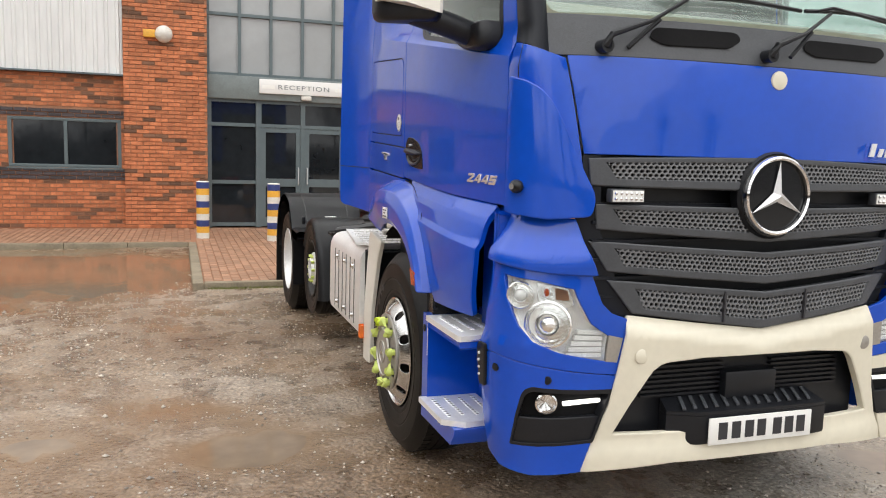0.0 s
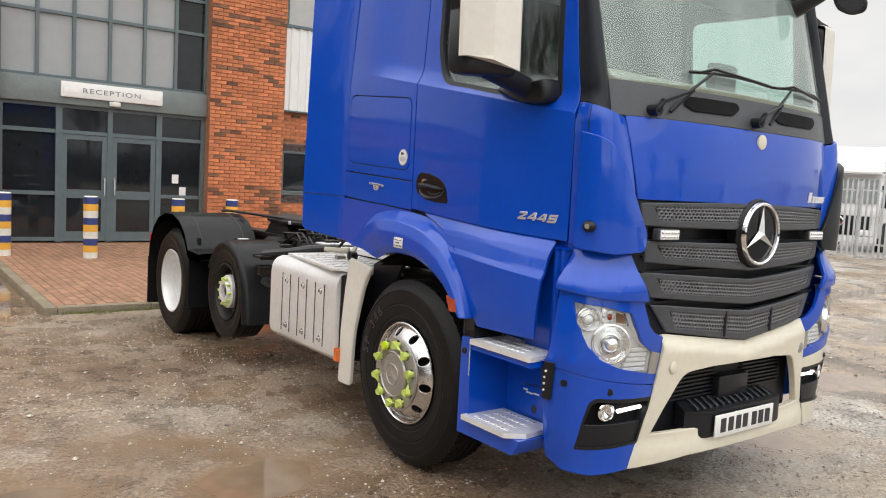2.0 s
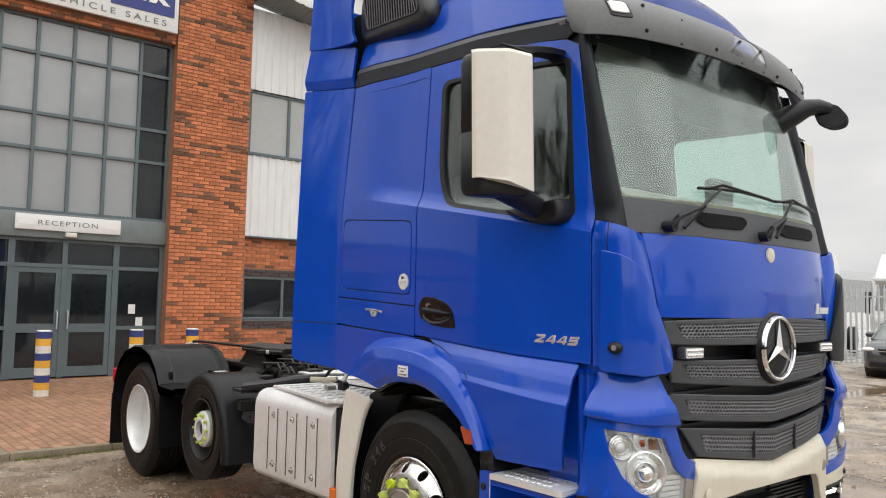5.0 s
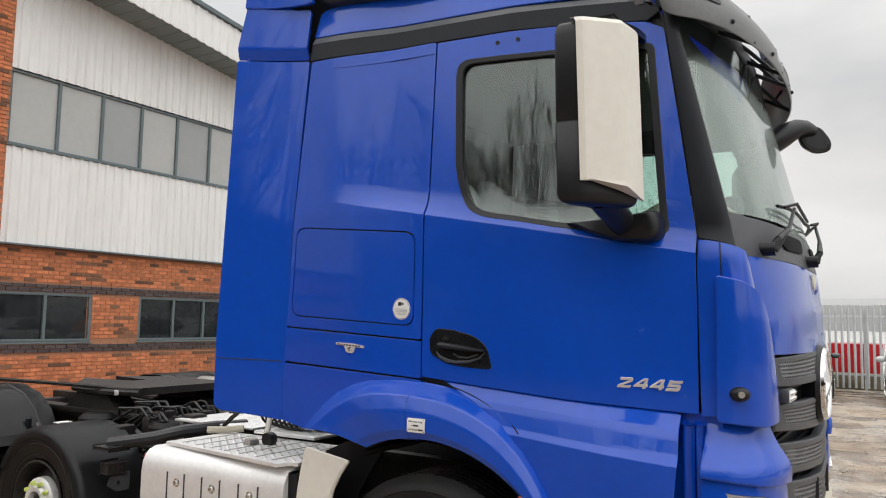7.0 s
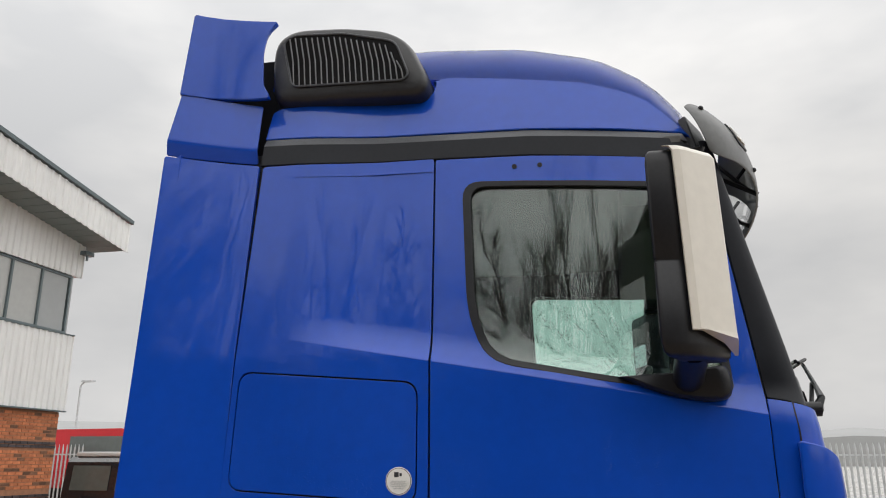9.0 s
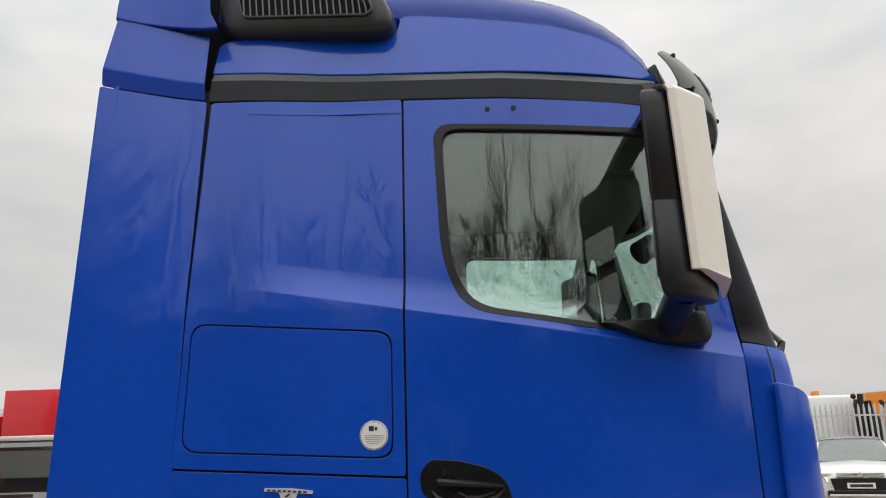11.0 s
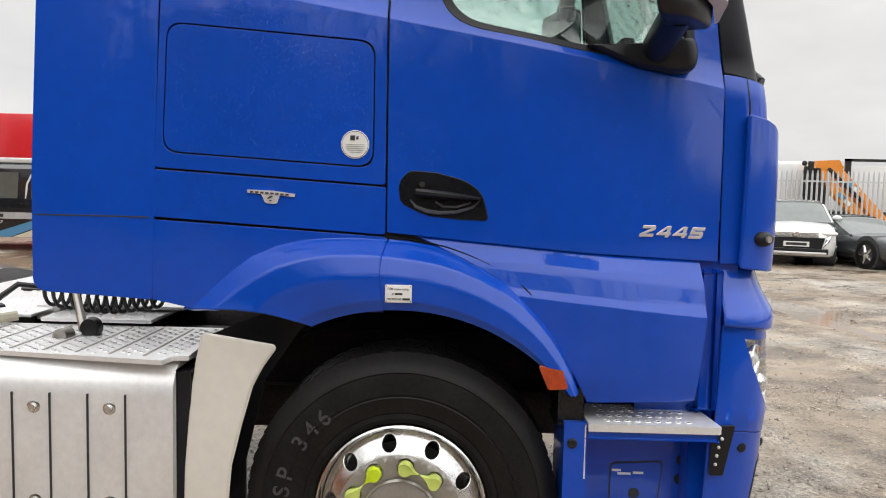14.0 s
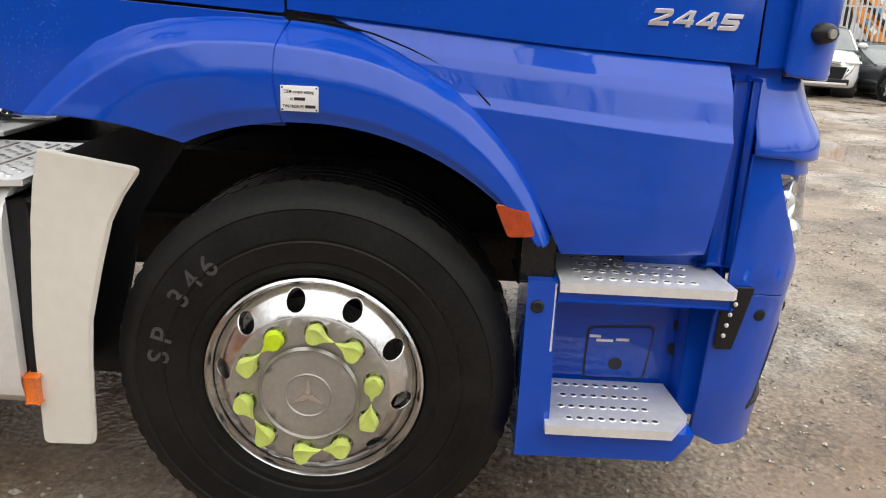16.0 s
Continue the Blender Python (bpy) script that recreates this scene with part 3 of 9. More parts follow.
def sheet(outer, holes, place, out, step=0.08, thick=0.02, lip=0.005, slant=0.0, folds=()):
    """A curved panel with thickness: outline and holes in (u, v), laid on the surface place(u, v); out: a way that points outwards."""
    bm = bmesh.new()
    for loop in [outer] + list(holes):
        vs = [bm.verts.new((u, v, 0)) for u, v in loop]
        for i in range(len(vs)):
            bm.edges.new((vs[i], vs[(i + 1) % len(vs)]))
    bmesh.ops.triangle_fill(bm, use_beauty=True, use_dissolve=False, edges=bm.edges[:])
    us, ws = [p[0] for p in outer], [p[1] for p in outer]
    tl = [w - slant * u for u, w in outer]
    for lo, hi, no in ((min(us), max(us), (1, 0, 0)), (min(tl), max(tl), (-slant, 1, 0))):
        k = max(1, int((hi - lo) / step))
        cuts = [lo + (hi - lo) * q / k for q in range(1, k)]
        if no[1]:
            cuts = [q for q in cuts if all(abs(q - f) > 0.003 for f in folds)] + list(folds)
        for q in cuts:
            co = (q, 0, 0) if no[0] == 1 else (0, q, 0)
            bmesh.ops.bisect_plane(bm, geom=bm.verts[:] + bm.edges[:] + bm.faces[:], plane_co=co, plane_no=no, dist=1e-5)
    bm.verts.index_update()
    out = Vector(out)
    P, N = [], []
    h = 1e-3
    for v in bm.verts:
        u, w = v.co.x, v.co.y
        p = Vector(place(u, w))
        nn = (Vector(place(u + h, w)) - Vector(place(u - h, w))).cross(Vector(place(u, w + h)) - Vector(place(u, w - h)))
        nn.normalize()
        if nn.dot(out) < 0:
            nn = -nn
        P.append(p)
        N.append(nn)
    k = len(P)
    verts = [tuple(p) for p in P] + [tuple(p - n * thick) for p, n in zip(P, N)]
    faces, norms = [], []
    for f in bm.faces:
        idx = [v.index for v in f.verts]
        a, b, c = (P[i] for i in idx[:3])
        if (b - a).cross(c - a).dot(N[idx[0]]) < 0:
            idx = idx[::-1]
        faces.append(idx)
        norms.append([N[i] for i in idx])
        faces.append([i + k for i in idx[::-1]])
        norms.append([-N[i] for i in idx[::-1]])
    away = {}
    for e in bm.edges:
        if len(e.link_faces) == 1:
            i, j = e.verts[0].index, e.verts[1].index
            mid = sum((P[v.index] for v in e.link_faces[0].verts), Vector()) / len(e.link_faces[0].verts)
            d = P[j] - P[i]
            s = d.cross(N[i])
            if s.length > 1e-9:
                s.normalize()
            if s.dot(P[i] - mid) < 0:
                s = -s
            for q in (i, j):
                away[q] = away.get(q, Vector()) + s
    ring = {}
    for i, s in away.items():
        ring[i] = len(verts)
        s = s.normalized() if s.length > 1e-9 else s
        verts.append(tuple(P[i] - N[i] * lip + s * lip * 0.7))
    for e in bm.edges:
        if len(e.link_faces) == 1:
            i, j = e.verts[0].index, e.verts[1].index
            s = (away[i] + away[j]).normalized()
            soft = (N[i] + s).normalized()
            for quad, ns in (((i, j, ring[j], ring[i]), (N[i], N[j], soft, soft)), ((ring[i], ring[j], j + k, i + k), (s, s, s, s))):
                a, b, c = (Vector(verts[q]) for q in quad[:3])
                quad, ns = list(quad), list(ns)
                if (b - a).cross(c - a).dot(s + N[i]) < 0:
                    quad, ns = quad[::-1], ns[::-1]
                faces.append(quad)
                norms.append(ns)
    bm.free()
    me = bpy.data.meshes.new("mesh")
    me.from_pydata(verts, [], faces)
    me.polygons.foreach_set("use_smooth", [True] * len(me.polygons))
    flat = [tuple(x) for ns in norms for x in ns]
    me.normals_split_custom_set(flat)
    return me


def lerp(a, b, t):
    return a + (b - a) * t


def table(rows, x):
    """Straight lines between rows of (x, value)."""
    return float(np.interp(x, [r[0] for r in rows], [r[1] for r in rows]))


def smooth01(t):
    t = min(1.0, max(0.0, t))
    return t * t * (3 - 2 * t)


def circle(cx, cy, r, n=20):
    return [(cx + r * math.cos(2 * math.pi * k / n), cy + r * math.sin(2 * math.pi * k / n)) for k in range(n)]


def letters(text, size, depth=0.004, shear=0.0, spacing=1.0, bold=0.0):
    """The built-in font's letters as a mesh, from the left end of the base line, in the local x-y plane."""
    cu = bpy.data.curves.new("letters", "FONT")
    cu.body, cu.size, cu.extrude, cu.shear, cu.space_character, cu.offset = text, size, depth, shear, spacing, bold
    ob = bpy.data.objects.new("letters", cu)
    scene.collection.objects.link(ob)
    bpy.context.view_layer.update()
    me = bpy.data.meshes.new_from_object(ob.evaluated_get(bpy.context.evaluated_depsgraph_get()))
    bpy.data.objects.remove(ob)
    bpy.data.curves.remove(cu)
    return me


def put_letters(name, text, size, m, material, parent, depth=0.004, shear=0.0, width=None, label="", spacing=1.0, bold=0.0):
    me = letters(text, size, depth, shear, spacing, bold)
    xs = [v.co.x for v in me.vertices]
    w = max(xs) - min(xs)
    k = (width / w) if width else 1.0
    me.transform(m @ Matrix.Diagonal((k, 1, 1, 1)) @ Matrix.Translation((-min(xs), 0, 0)))
    me.materials.clear()
    me.materials.append(material)
    return part(name, me, material, parent, label)


def put_each(text, size, m, material, parent, depth, width, spacing):
    """Letters of a sign, each a part of its own, spread over the width."""
    whole = letters(text, size, depth, 0.0, spacing)
    x0, x1 = min(v.co.x for v in whole.vertices), max(v.co.x for v in whole.vertices)
    k = width / (x1 - x0)
    for i, ch in enumerate(text):
        if ch == " ":
            continue
        end = max(v.co.x for v in letters(text[:i + 1], size, depth, 0.0, spacing).vertices)
        me = letters(ch, size, depth)
        off = end - max(v.co.x for v in me.vertices) - x0
        me.transform(m @ Matrix.Diagonal((k, 1, 1, 1)) @ Matrix.Translation((off, 0, 0)))
        me.materials.clear()
        part("letter", me, material, parent)


def side_frame(s=-1):
    """Letters or plates on the truck's side: local x runs forwards to the reader's right, y up, z outwards."""
    return Matrix(((0, 0, s, 0), (s, 0, 0, 0), (0, 1, 0, 0), (0, 0, 0, 1)))


FRONT = Matrix(((1, 0, 0, 0), (0, 0, -1, 0), (0, 1, 0, 0), (0, 0, 0, 1)))

# ---- ground ----
DIPS = [  # x, y, half-length x, half-length y, depth
    (-4.6, 7.2, 2.9, 2.0, 0.06), (-7.5, 7.6, 2.5, 1.9, 0.05), (-1.8, 0.1, 0.36, 0.42, 0.026), (-3.05, 0.75, 0.5, 1.0, 0.012),
    (-3.3, 2.9, 0.8, 0.5, 0.026), (1.25, -0.85, 0.65, 0.4, 0.022), (5.5, 1.0, 2.2, 0.5, 0.028), (9.0, -2.5, 2.5, 0.5, 0.028),
    (13.0, 3.2, 2.0, 0.3, 0.045), (4.2, -3.0, 1.3, 0.6, 0.026), (3.4, -0.2, 0.9, 0.25, 0.022), (2.9, -1.7, 0.9, 0.3, 0.022), (6.2, -1.2, 1.6, 0.3, 0.024), (8.0, 3.0, 2.4, 0.35, 0.026), (10.5, 0.6, 2.2, 0.35, 0.026), (-1.9, -2.2, 0.5, 0.7, 0.02), (7.0, -5.0, 2.0, 0.5, 0.04), (12.0, 8.2, 3.5, 1.0, 0.045),
    (-1.6, 1.9, 0.4, 0.5, 0.012), (-1.2, -1.6, 0.5, 0.3, 0.035), (0.6, 4.0, 1.0, 0.8, 0.04)]
WATER_Z = -0.017


def ground_z(x, y):
    """Height of the yard: ruts and bumps, with dips that hold water."""
    near = max(0.0, 1 - max(0, math.hypot(x - 3, y) - 14) / 14)
    if near <= 0:
        return 0.0
    h = 0.022 * noise.noise(Vector((x * 0.5, y * 0.7, 1.7))) + 0.020 * noise.noise(Vector((x * 1.5, y * 1.9, 4.0))) + 0.010 * noise.noise(Vector((x * 5, y * 5, 9.0)))
    h += 0.006
    for cx, cy, rx, ry, d in DIPS:
        q = ((x - cx) / rx) ** 2 + ((y - cy) / ry) ** 2
        if q < 4:
            h -= d * math.exp(-q * 1.1)
    return h * near


def spaced(fine0, fine1, step, far):
    c = list(np.arange(fine0, fine1, step))
    lo, hi, d = fine0, fine1, step
    left, right = [], []
    while hi < far or lo > -far:
        d *= 1.22
        hi, lo = hi + d, lo - d
        right.append(hi)
        left.append(lo)
    return left[::-1] + c + right


gx, gy = spaced(-6.5, 4.5, 0.07, 1800), spaced(-4.0, 10.0, 0.085, 1800)
gverts = [(x, y, ground_z(x, y)) for y in gy for x in gx]
k = len(gx)
gfaces = [(j * k + i, j * k + i + 1, (j + 1) * k + i + 1, (j + 1) * k + i) for j in range(len(gy) - 1) for i in range(k - 1)]
gme = bpy.data.meshes.new("ground")
gme.from_pydata(gverts, [], gfaces)
gme.polygons.foreach_set("use_smooth", [True] * len(gme.polygons))
gme.materials.append(M_GROUND)
tagged(new("ground", gme), "wet brown gravel and mud yard with tyre ruts", "ground", kind="structure")

bm = B()
bmesh.ops.create_grid(bm, x_segments=2, y_segments=2, size=1, matrix=Matrix.Translation((2.0, 0.5, WATER_Z)) @ Matrix.Diagonal((22, 16, 1, 1)))
tagged(part("water", bm, M_WATER), "shallow muddy brown puddle water in the yard", "puddle", kind="structure")


def stones(name, count, area, size, label):
    """Loose stones as one scatter: squashed six-cornered lumps."""
    rng = random.Random(11)
    vs, fs = [], []
    oc = ((0, 2, 4), (2, 1, 4), (1, 3, 4), (3, 0, 4), (2, 0, 5), (1, 2, 5), (3, 1, 5), (0, 3, 5))
    while len(vs) < count * 6:
        x, y = rng.uniform(area[0], area[1]), rng.uniform(area[2], area[3])
        if noise.noise(Vector((x * 0.9, y * 0.9, 3.0))) < rng.uniform(-0.5, 0.35):
            continue
        z = ground_z(x, y)
        if z < WATER_Z + 0.002:
            continue
        r = size * rng.uniform(0.35, 1.0) * (2.0 if rng.random() < 0.04 else 1.0)
        a = rng.uniform(0, 6.28)
        ca, sa, b = len(vs), 0, rng.uniform(0.6, 1.0)
        for dx, dy, dz in ((1, 0, 0), (-1, 0, 0), (0, b, 0), (0, -b, 0), (0, 0, 0.6), (0, 0, -0.6)):
            j = rng.uniform(0.75, 1.2)
            vs.append((x + r * j * (dx * math.cos(a) - dy * math.sin(a)), y + r * j * (dx * math.sin(a) + dy * math.cos(a)), z + r * 0.25 + r * dz * j))
        fs += [tuple(ca + q for q in f) for f in oc]
    me = bpy.data.meshes.new("stones")
    me.from_pydata(vs, [], fs)
    me.materials.append(M_STONE)
    return tagged(new(name, me), label, "gravel", kind="stuff")


stones("loose_gravel", 15000, (-5.5, 2.8, -3.2, 6.5), 0.012, "small grey and brown stones lying on wet mud")
stones("yard_gravel", 5000, (2.0, 14.0, -8.0, 7.0), 0.02, "scattered larger stones on the muddy yard")

# ---- paved apron, kerbs ----
YF = 12.07
PAVE_Z = 0.07


apron = tagged(part("pavement", box(box(B(), -2.0, 6.5, 5.3, YF + 0.4, -0.1, PAVE_Z - 0.012), -16, -2.0, 9.5, YF + 0.4, -0.1, PAVE_Z - 0.0125), M_MORTAR), "red-brown block paving outside the entrance", "pavement", kind="structure")


def kerb_row(x0, y0, x1, y1, n):
    for i in range(n):
        a, b = i / n, (i + 1) / n
        p, q = Vector((lerp(x0, x1, a), lerp(y0, y1, a), 0)), Vector((lerp(x0, x1, b), lerp(y0, y1, b), 0))
        d = (q - p)
        mid, ln = (p + q) / 2, d.length
        m = Matrix.Translation(mid) @ Matrix.Rotation(math.atan2(d.y, d.x), 4, "Z")
        part("kerbstone", box(B(), -ln / 2 + 0.004, ln / 2 - 0.004, -0.06, 0.06, -0.12, PAVE_Z + 0.012, 0.012, 2, m), M_KERB, kerb)


kerb = thing("kerb", "worn mossy concrete edging kerb round the paving", "kerb", kind="structure")
kerb_row(-2.06, 5.18, -2.06, 9.44, 5)
kerb_row(-2.0, 5.24, 6.5, 5.24, 9)
kerb_row(-16, 9.44, -2.12, 9.44, 15)
# moss and small weeds along the foot of the kerb
rng = random.Random(5)
bm = B()
for q in range(900):
    x, y = -1.95 + 2.6 * rng.random() ** 1.3, 5.175 - 0.05 * rng.random() ** 2
    h, a = rng.uniform(0.008, 0.03), rng.uniform(0, 6.28)
    w = rng.uniform(0.004, 0.010)
    z = ground_z(x, y)
    vs = [bm.verts.new(p) for p in ((x - w * math.cos(a), y - w * math.sin(a), z - 0.004), (x + w * math.cos(a), y + w * math.sin(a), z - 0.004), (x + 0.5 * h * math.sin(a), y - 0.5 * h * math.cos(a), z + h), (x - w * math.sin(a), y + w * math.cos(a), z - 0.004))]
    for t3 in ((0, 1, 2), (1, 3, 2), (3, 0, 2)):
        bm.faces.new([vs[k3] for k3 in t3])
tagged(part("moss", bm, M_MOSS), "yellow-green moss growing along the kerb foot", "moss", kind="stuff")


# ---- brick building ----
building = thing("reception_building", "two-storey red brick office with white ribbed cladding and grey frames", "building", kind="structure")
part("wall", box(box(box(B(), -16, -3.2, YF + 0.14, YF + 0.5, 0, 3.0), 3.58, 12.28, YF + 0.14, YF + 0.5, 0, 3.0), -16, 12.28, YF + 0.52, YF + 9, 0, 6.8), M_MORTAR, building, "mortar-jointed wall core")
part("gable_wall", box(B(), 12.12, 12.27, YF + 0.12, YF + 9, 0.0, 2.9), M_BRICK, building)

# window openings in the two brick storeys: x0, x1, z0, z1
OPENINGS = [(-9.6, -6.4, 1.2, 2.12), (-5.2, -3.29, 1.2, 2.12), (3.64, 5.57, 1.14, 2.07), (6.65, 10.12, 1.14, 2.07)]


def ribbed(bm, x0, x1, y, z0, z1, pitch=0.19, depth=0.035, slope=0.0, xs0=0.0):
    """Box-rib cladding facing -y between two heights."""
    prof = []
    x = x0
    while x < x1 - 0.02:
        for dx, dy in ((0, 0), (0.55, 0), (0.66, -1), (0.9, -1), (1.0, 0)):
            px = min(x1, x + dx * pitch)
            prof.append((px, y + dy * depth))
        x += pitch
    prof = [p for i, p in enumerate(prof) if i == 0 or math.dist(p, prof[i - 1]) > 1e-4]
    for dy in (0.0, 0.015):
        lo = [bm.verts.new((px, py + dy, z0 + slope * (px - xs0))) for px, py in prof]
        hi = [bm.verts.new((px, py + dy, z1 + slope * (px - xs0))) for px, py in prof]
        for i in range(len(prof) - 1):
            bm.faces.new((lo[i], lo[i + 1], hi[i + 1], hi[i]) if dy == 0 else (hi[i], hi[i + 1], lo[i + 1], lo[i]))
    return bm


EAVE = -0.128
part("cladding", ribbed(B(), -16, -3.23, YF - 0.005, 2.96, 8.6), M_CLAD, building, "white ribbed metal cladding", 25, False)
part("cladding", ribbed(B(), 3.61, 12.3, YF - 0.005, 2.93, 4.67), M_CLAD, building, "white ribbed metal cladding", 25, False)
part("cladding", ribbed(B(), 3.61, 12.3, YF - 0.005, 6.1, 7.85), M_CLAD, building, "white ribbed metal cladding", 25, False)
part("cladding_backing", box(box(box(B(), 3.61, 12.28, YF + 0.03, YF + 0.5, 2.93, 4.66), 3.61, 12.28, YF + 0.03, YF + 0.5, 6.12, 7.9), -16, -3.25, YF + 0.03, YF + 0.5, 2.96, 8.5), M_CLAD, building)
part("drip_trim", box(box(box(B(), -16, -3.23, YF - 0.06, YF + 0.04, 2.925, 2.955), 3.61, 12.32, YF - 0.06, YF + 0.04, 2.895, 2.925), 3.61, 12.3, YF - 0.05, YF + 0.04, 4.675, 4.70), M_FRAME, building, "dark flashing strip")
# roof edge that falls towards the corner, with a boarded underside
part("fascia", ribbed(B(), 3.3, 12.75, 11.2, 7.55 - EAVE * 0, 8.28, 0.22, 0.03, EAVE, 7.1), M_CLAD, building, "white ribbed roof fascia", 25, False)
bm = B()
for z, dz, y0 in ((8.30, 0.09, 11.12),):
    a = [bm.verts.new(p) for p in ((3.3, y0, z + EAVE * -3.8), (12.8, y0, z + EAVE * 5.7), (12.8, y0 + 0.9, z + EAVE * 5.7), (3.3, y0 + 0.9, z + EAVE * -3.8))]
    b = [bm.verts.new(v.co + Vector((0, 0, dz))) for v in a]
    bm.faces.new(a[::-1]), bm.faces.new(b)
    for i in range(4):
        bm.faces.new((a[i], a[(i + 1) % 4], b[(i + 1) % 4], b[i]))
part("roof_edge", bm, M_FRAME, building, "dark grey roof edge capping")
bm = B()
for i in range(28):
    u0, u1 = 3.3 + 9.4 * i / 28, 3.3 + 9.4 * (i + 1) / 28 - 0.02
    v = [bm.verts.new((u, y, 7.57 + EAVE * (u - 7.1) + dz)) for dz in (0, 0.03) for u, y in ((u0, 11.22), (u1, 11.22), (u1, YF + 0.1), (u0, YF + 0.1))]
    for f in ((3, 2, 1, 0), (4, 5, 6, 7), (0, 1, 5, 4), (1, 2, 6, 5), (2, 3, 7, 6), (3, 0, 4, 7)):
        bm.faces.new([v[q] for q in f])
part("soffit", bm, M_LINTEL, building, "shaded boarded soffit")
part("roof", box(B(), -16, 12.2, YF + 0.6, YF + 9.5, 6.82, 7.0), M_FRAME, building)
bm = B()
cyl(bm, (12.15, YF - 0.22, 6.62), (12.15, YF - 0.22, 6.5), 0.03)
box(bm, 12.0, 12.3, YF - 0.3, YF - 0.12, 6.62, 6.72, 0.01)
part("security_camera", bm, M_FRAME, building, "small grey wall camera under the eaves")


def window_unit(x0, x1, z0, z1, y, panes, glass, name="window", fw=0.06, opens=()):
    w = part(name, box(box(box(box(B(), x0, x1, y, y + 0.08, z0, z0 + fw, 0.006), x0, x1, y, y + 0.08, z1 - fw, z1, 0.006), x0, x0 + fw, y + 0.002, y + 0.078, z0, z1), x1 - fw, x1, y + 0.002, y + 0.078, z0, z1), M_FRAME, building, "grey metal framed window")
    for i in range(panes):
        a, b = lerp(x0 + fw, x1 - fw, i / panes), lerp(x0 + fw, x1 - fw, (i + 1) / panes)
        if i:
            part("mullion", box(B(), a - 0.03, a + 0.03, y - 0.004, y + 0.074, z0 + fw, z1 - fw), M_FRAME, w)
        g = glass[i % len(glass)] if isinstance(glass, (list, tuple)) else glass
        part("pane", box(B(), a + 0.028, b - 0.028, y + 0.04, y + 0.05, z0 + fw, z1 - fw), g, w)
    part("sill", box(B(), x0 - 0.03, x1 + 0.03, y - 0.03, y + 0.05, z0 - 0.035, z0 - 0.002, 0.005), M_FRAME, w)
    return w


for (x0, x1, z0, z1), n in zip(OPENINGS, (3, 2, 2, 4)):
    window_unit(x0, x1, z0, z1, YF + 0.09, n, M_PANE)
    # black sheet stands for the unlit room behind each window
    part("reveal", box(B(), x0, x1, YF + 0.15, YF + 0.2, z0, z1), M_INK_SHADE, building)
# black backing in place of the shaded room behind the window band
part("glazing_back", box(B(), 3.65, 12.0, YF + 0.2, YF + 0.24, 4.68, 6.1), M_INK_SHADE, building)
window_unit(3.62, 12.02, 4.70, 6.09, YF + 0.02, 9, [M_BLIND, M_BLIND, M_PANESKY, M_BLIND, M_PANESKY, M_BLIND, M_BLIND, M_BLIND, M_PANESKY], "window_band", 0.05)
part("corner_post", box(B(), 12.02, 12.1, YF + 0.05, YF + 0.5, 4.7, 6.1), M_PANESKY, building)

# entrance bay: door frames, lintel and curtain glazing between two brick piers
YR = YF + 0.22
bay = thing("entrance_glazing", "grey-green framed glazed entrance with double doors under a glass wall", "entrance", kind="structure")
XS = [-1.70, -1.10, -0.49, 0.135, 0.765, 1.365, 1.96]
ZS = [3.10, 4.25, 4.90, 6.01, 6.66]
for x in XS:
    part("mullion", box(B(), x - 0.03, x + 0.03, YR - 0.05, YR + 0.06, ZS[0], ZS[-1]), M_FRAME, bay)
for z in ZS:
    part("transom", box(B(), -1.7, 1.96, YR - 0.047, YR + 0.057, z - 0.03, z + 0.03), M_FRAME, bay)
for i in range(6):
    for j in range(4):
        # last column dark: the mirrored return is put into the pane colour
        part("pane", box(B(), XS[i] + 0.03, XS[i + 1] - 0.03, YR + 0.01, YR + 0.02, ZS[j] + 0.03, ZS[j + 1] - 0.03), M_PANESKY if i < 5 else M_PANE, bay)
part("lintel", box(B(), -1.72, 1.98, YR - 0.14, YR + 0.1, 2.62, 3.07, 0.008), M_LINTEL, bay, "weathered grey metal lintel")
# shade of the hall behind the glass, put in as a black sheet
part("bay_back", box(B(), -1.75, 2.0, YR + 0.25, YR + 0.3, 0.0, 6.7), M_INK_SHADE, bay)
for x, w in ((-1.69, 0.05), (-0.73, 0.055), (0.155, 0.045), (1.07, 0.055), (1.94, 0.04)):
    part("door_post", box(B(), x - w, x + w, YR - 0.05, YR + 0.05, PAVE_Z, 2.62), M_FRAME, bay)
for z, x0, x1 in ((2.12, -1.7, 1.95), (2.59, -1.7, 1.95), (0.13, -1.7, -0.73), (0.13, 1.07, 1.95), (0.98, -1.7, -0.78), (0.98, 1.12, 1.95)):
    part("door_rail", box(B(), x0, x1, YR - 0.045, YR + 0.045, z - 0.035, z + 0.035), M_FRAME, bay)
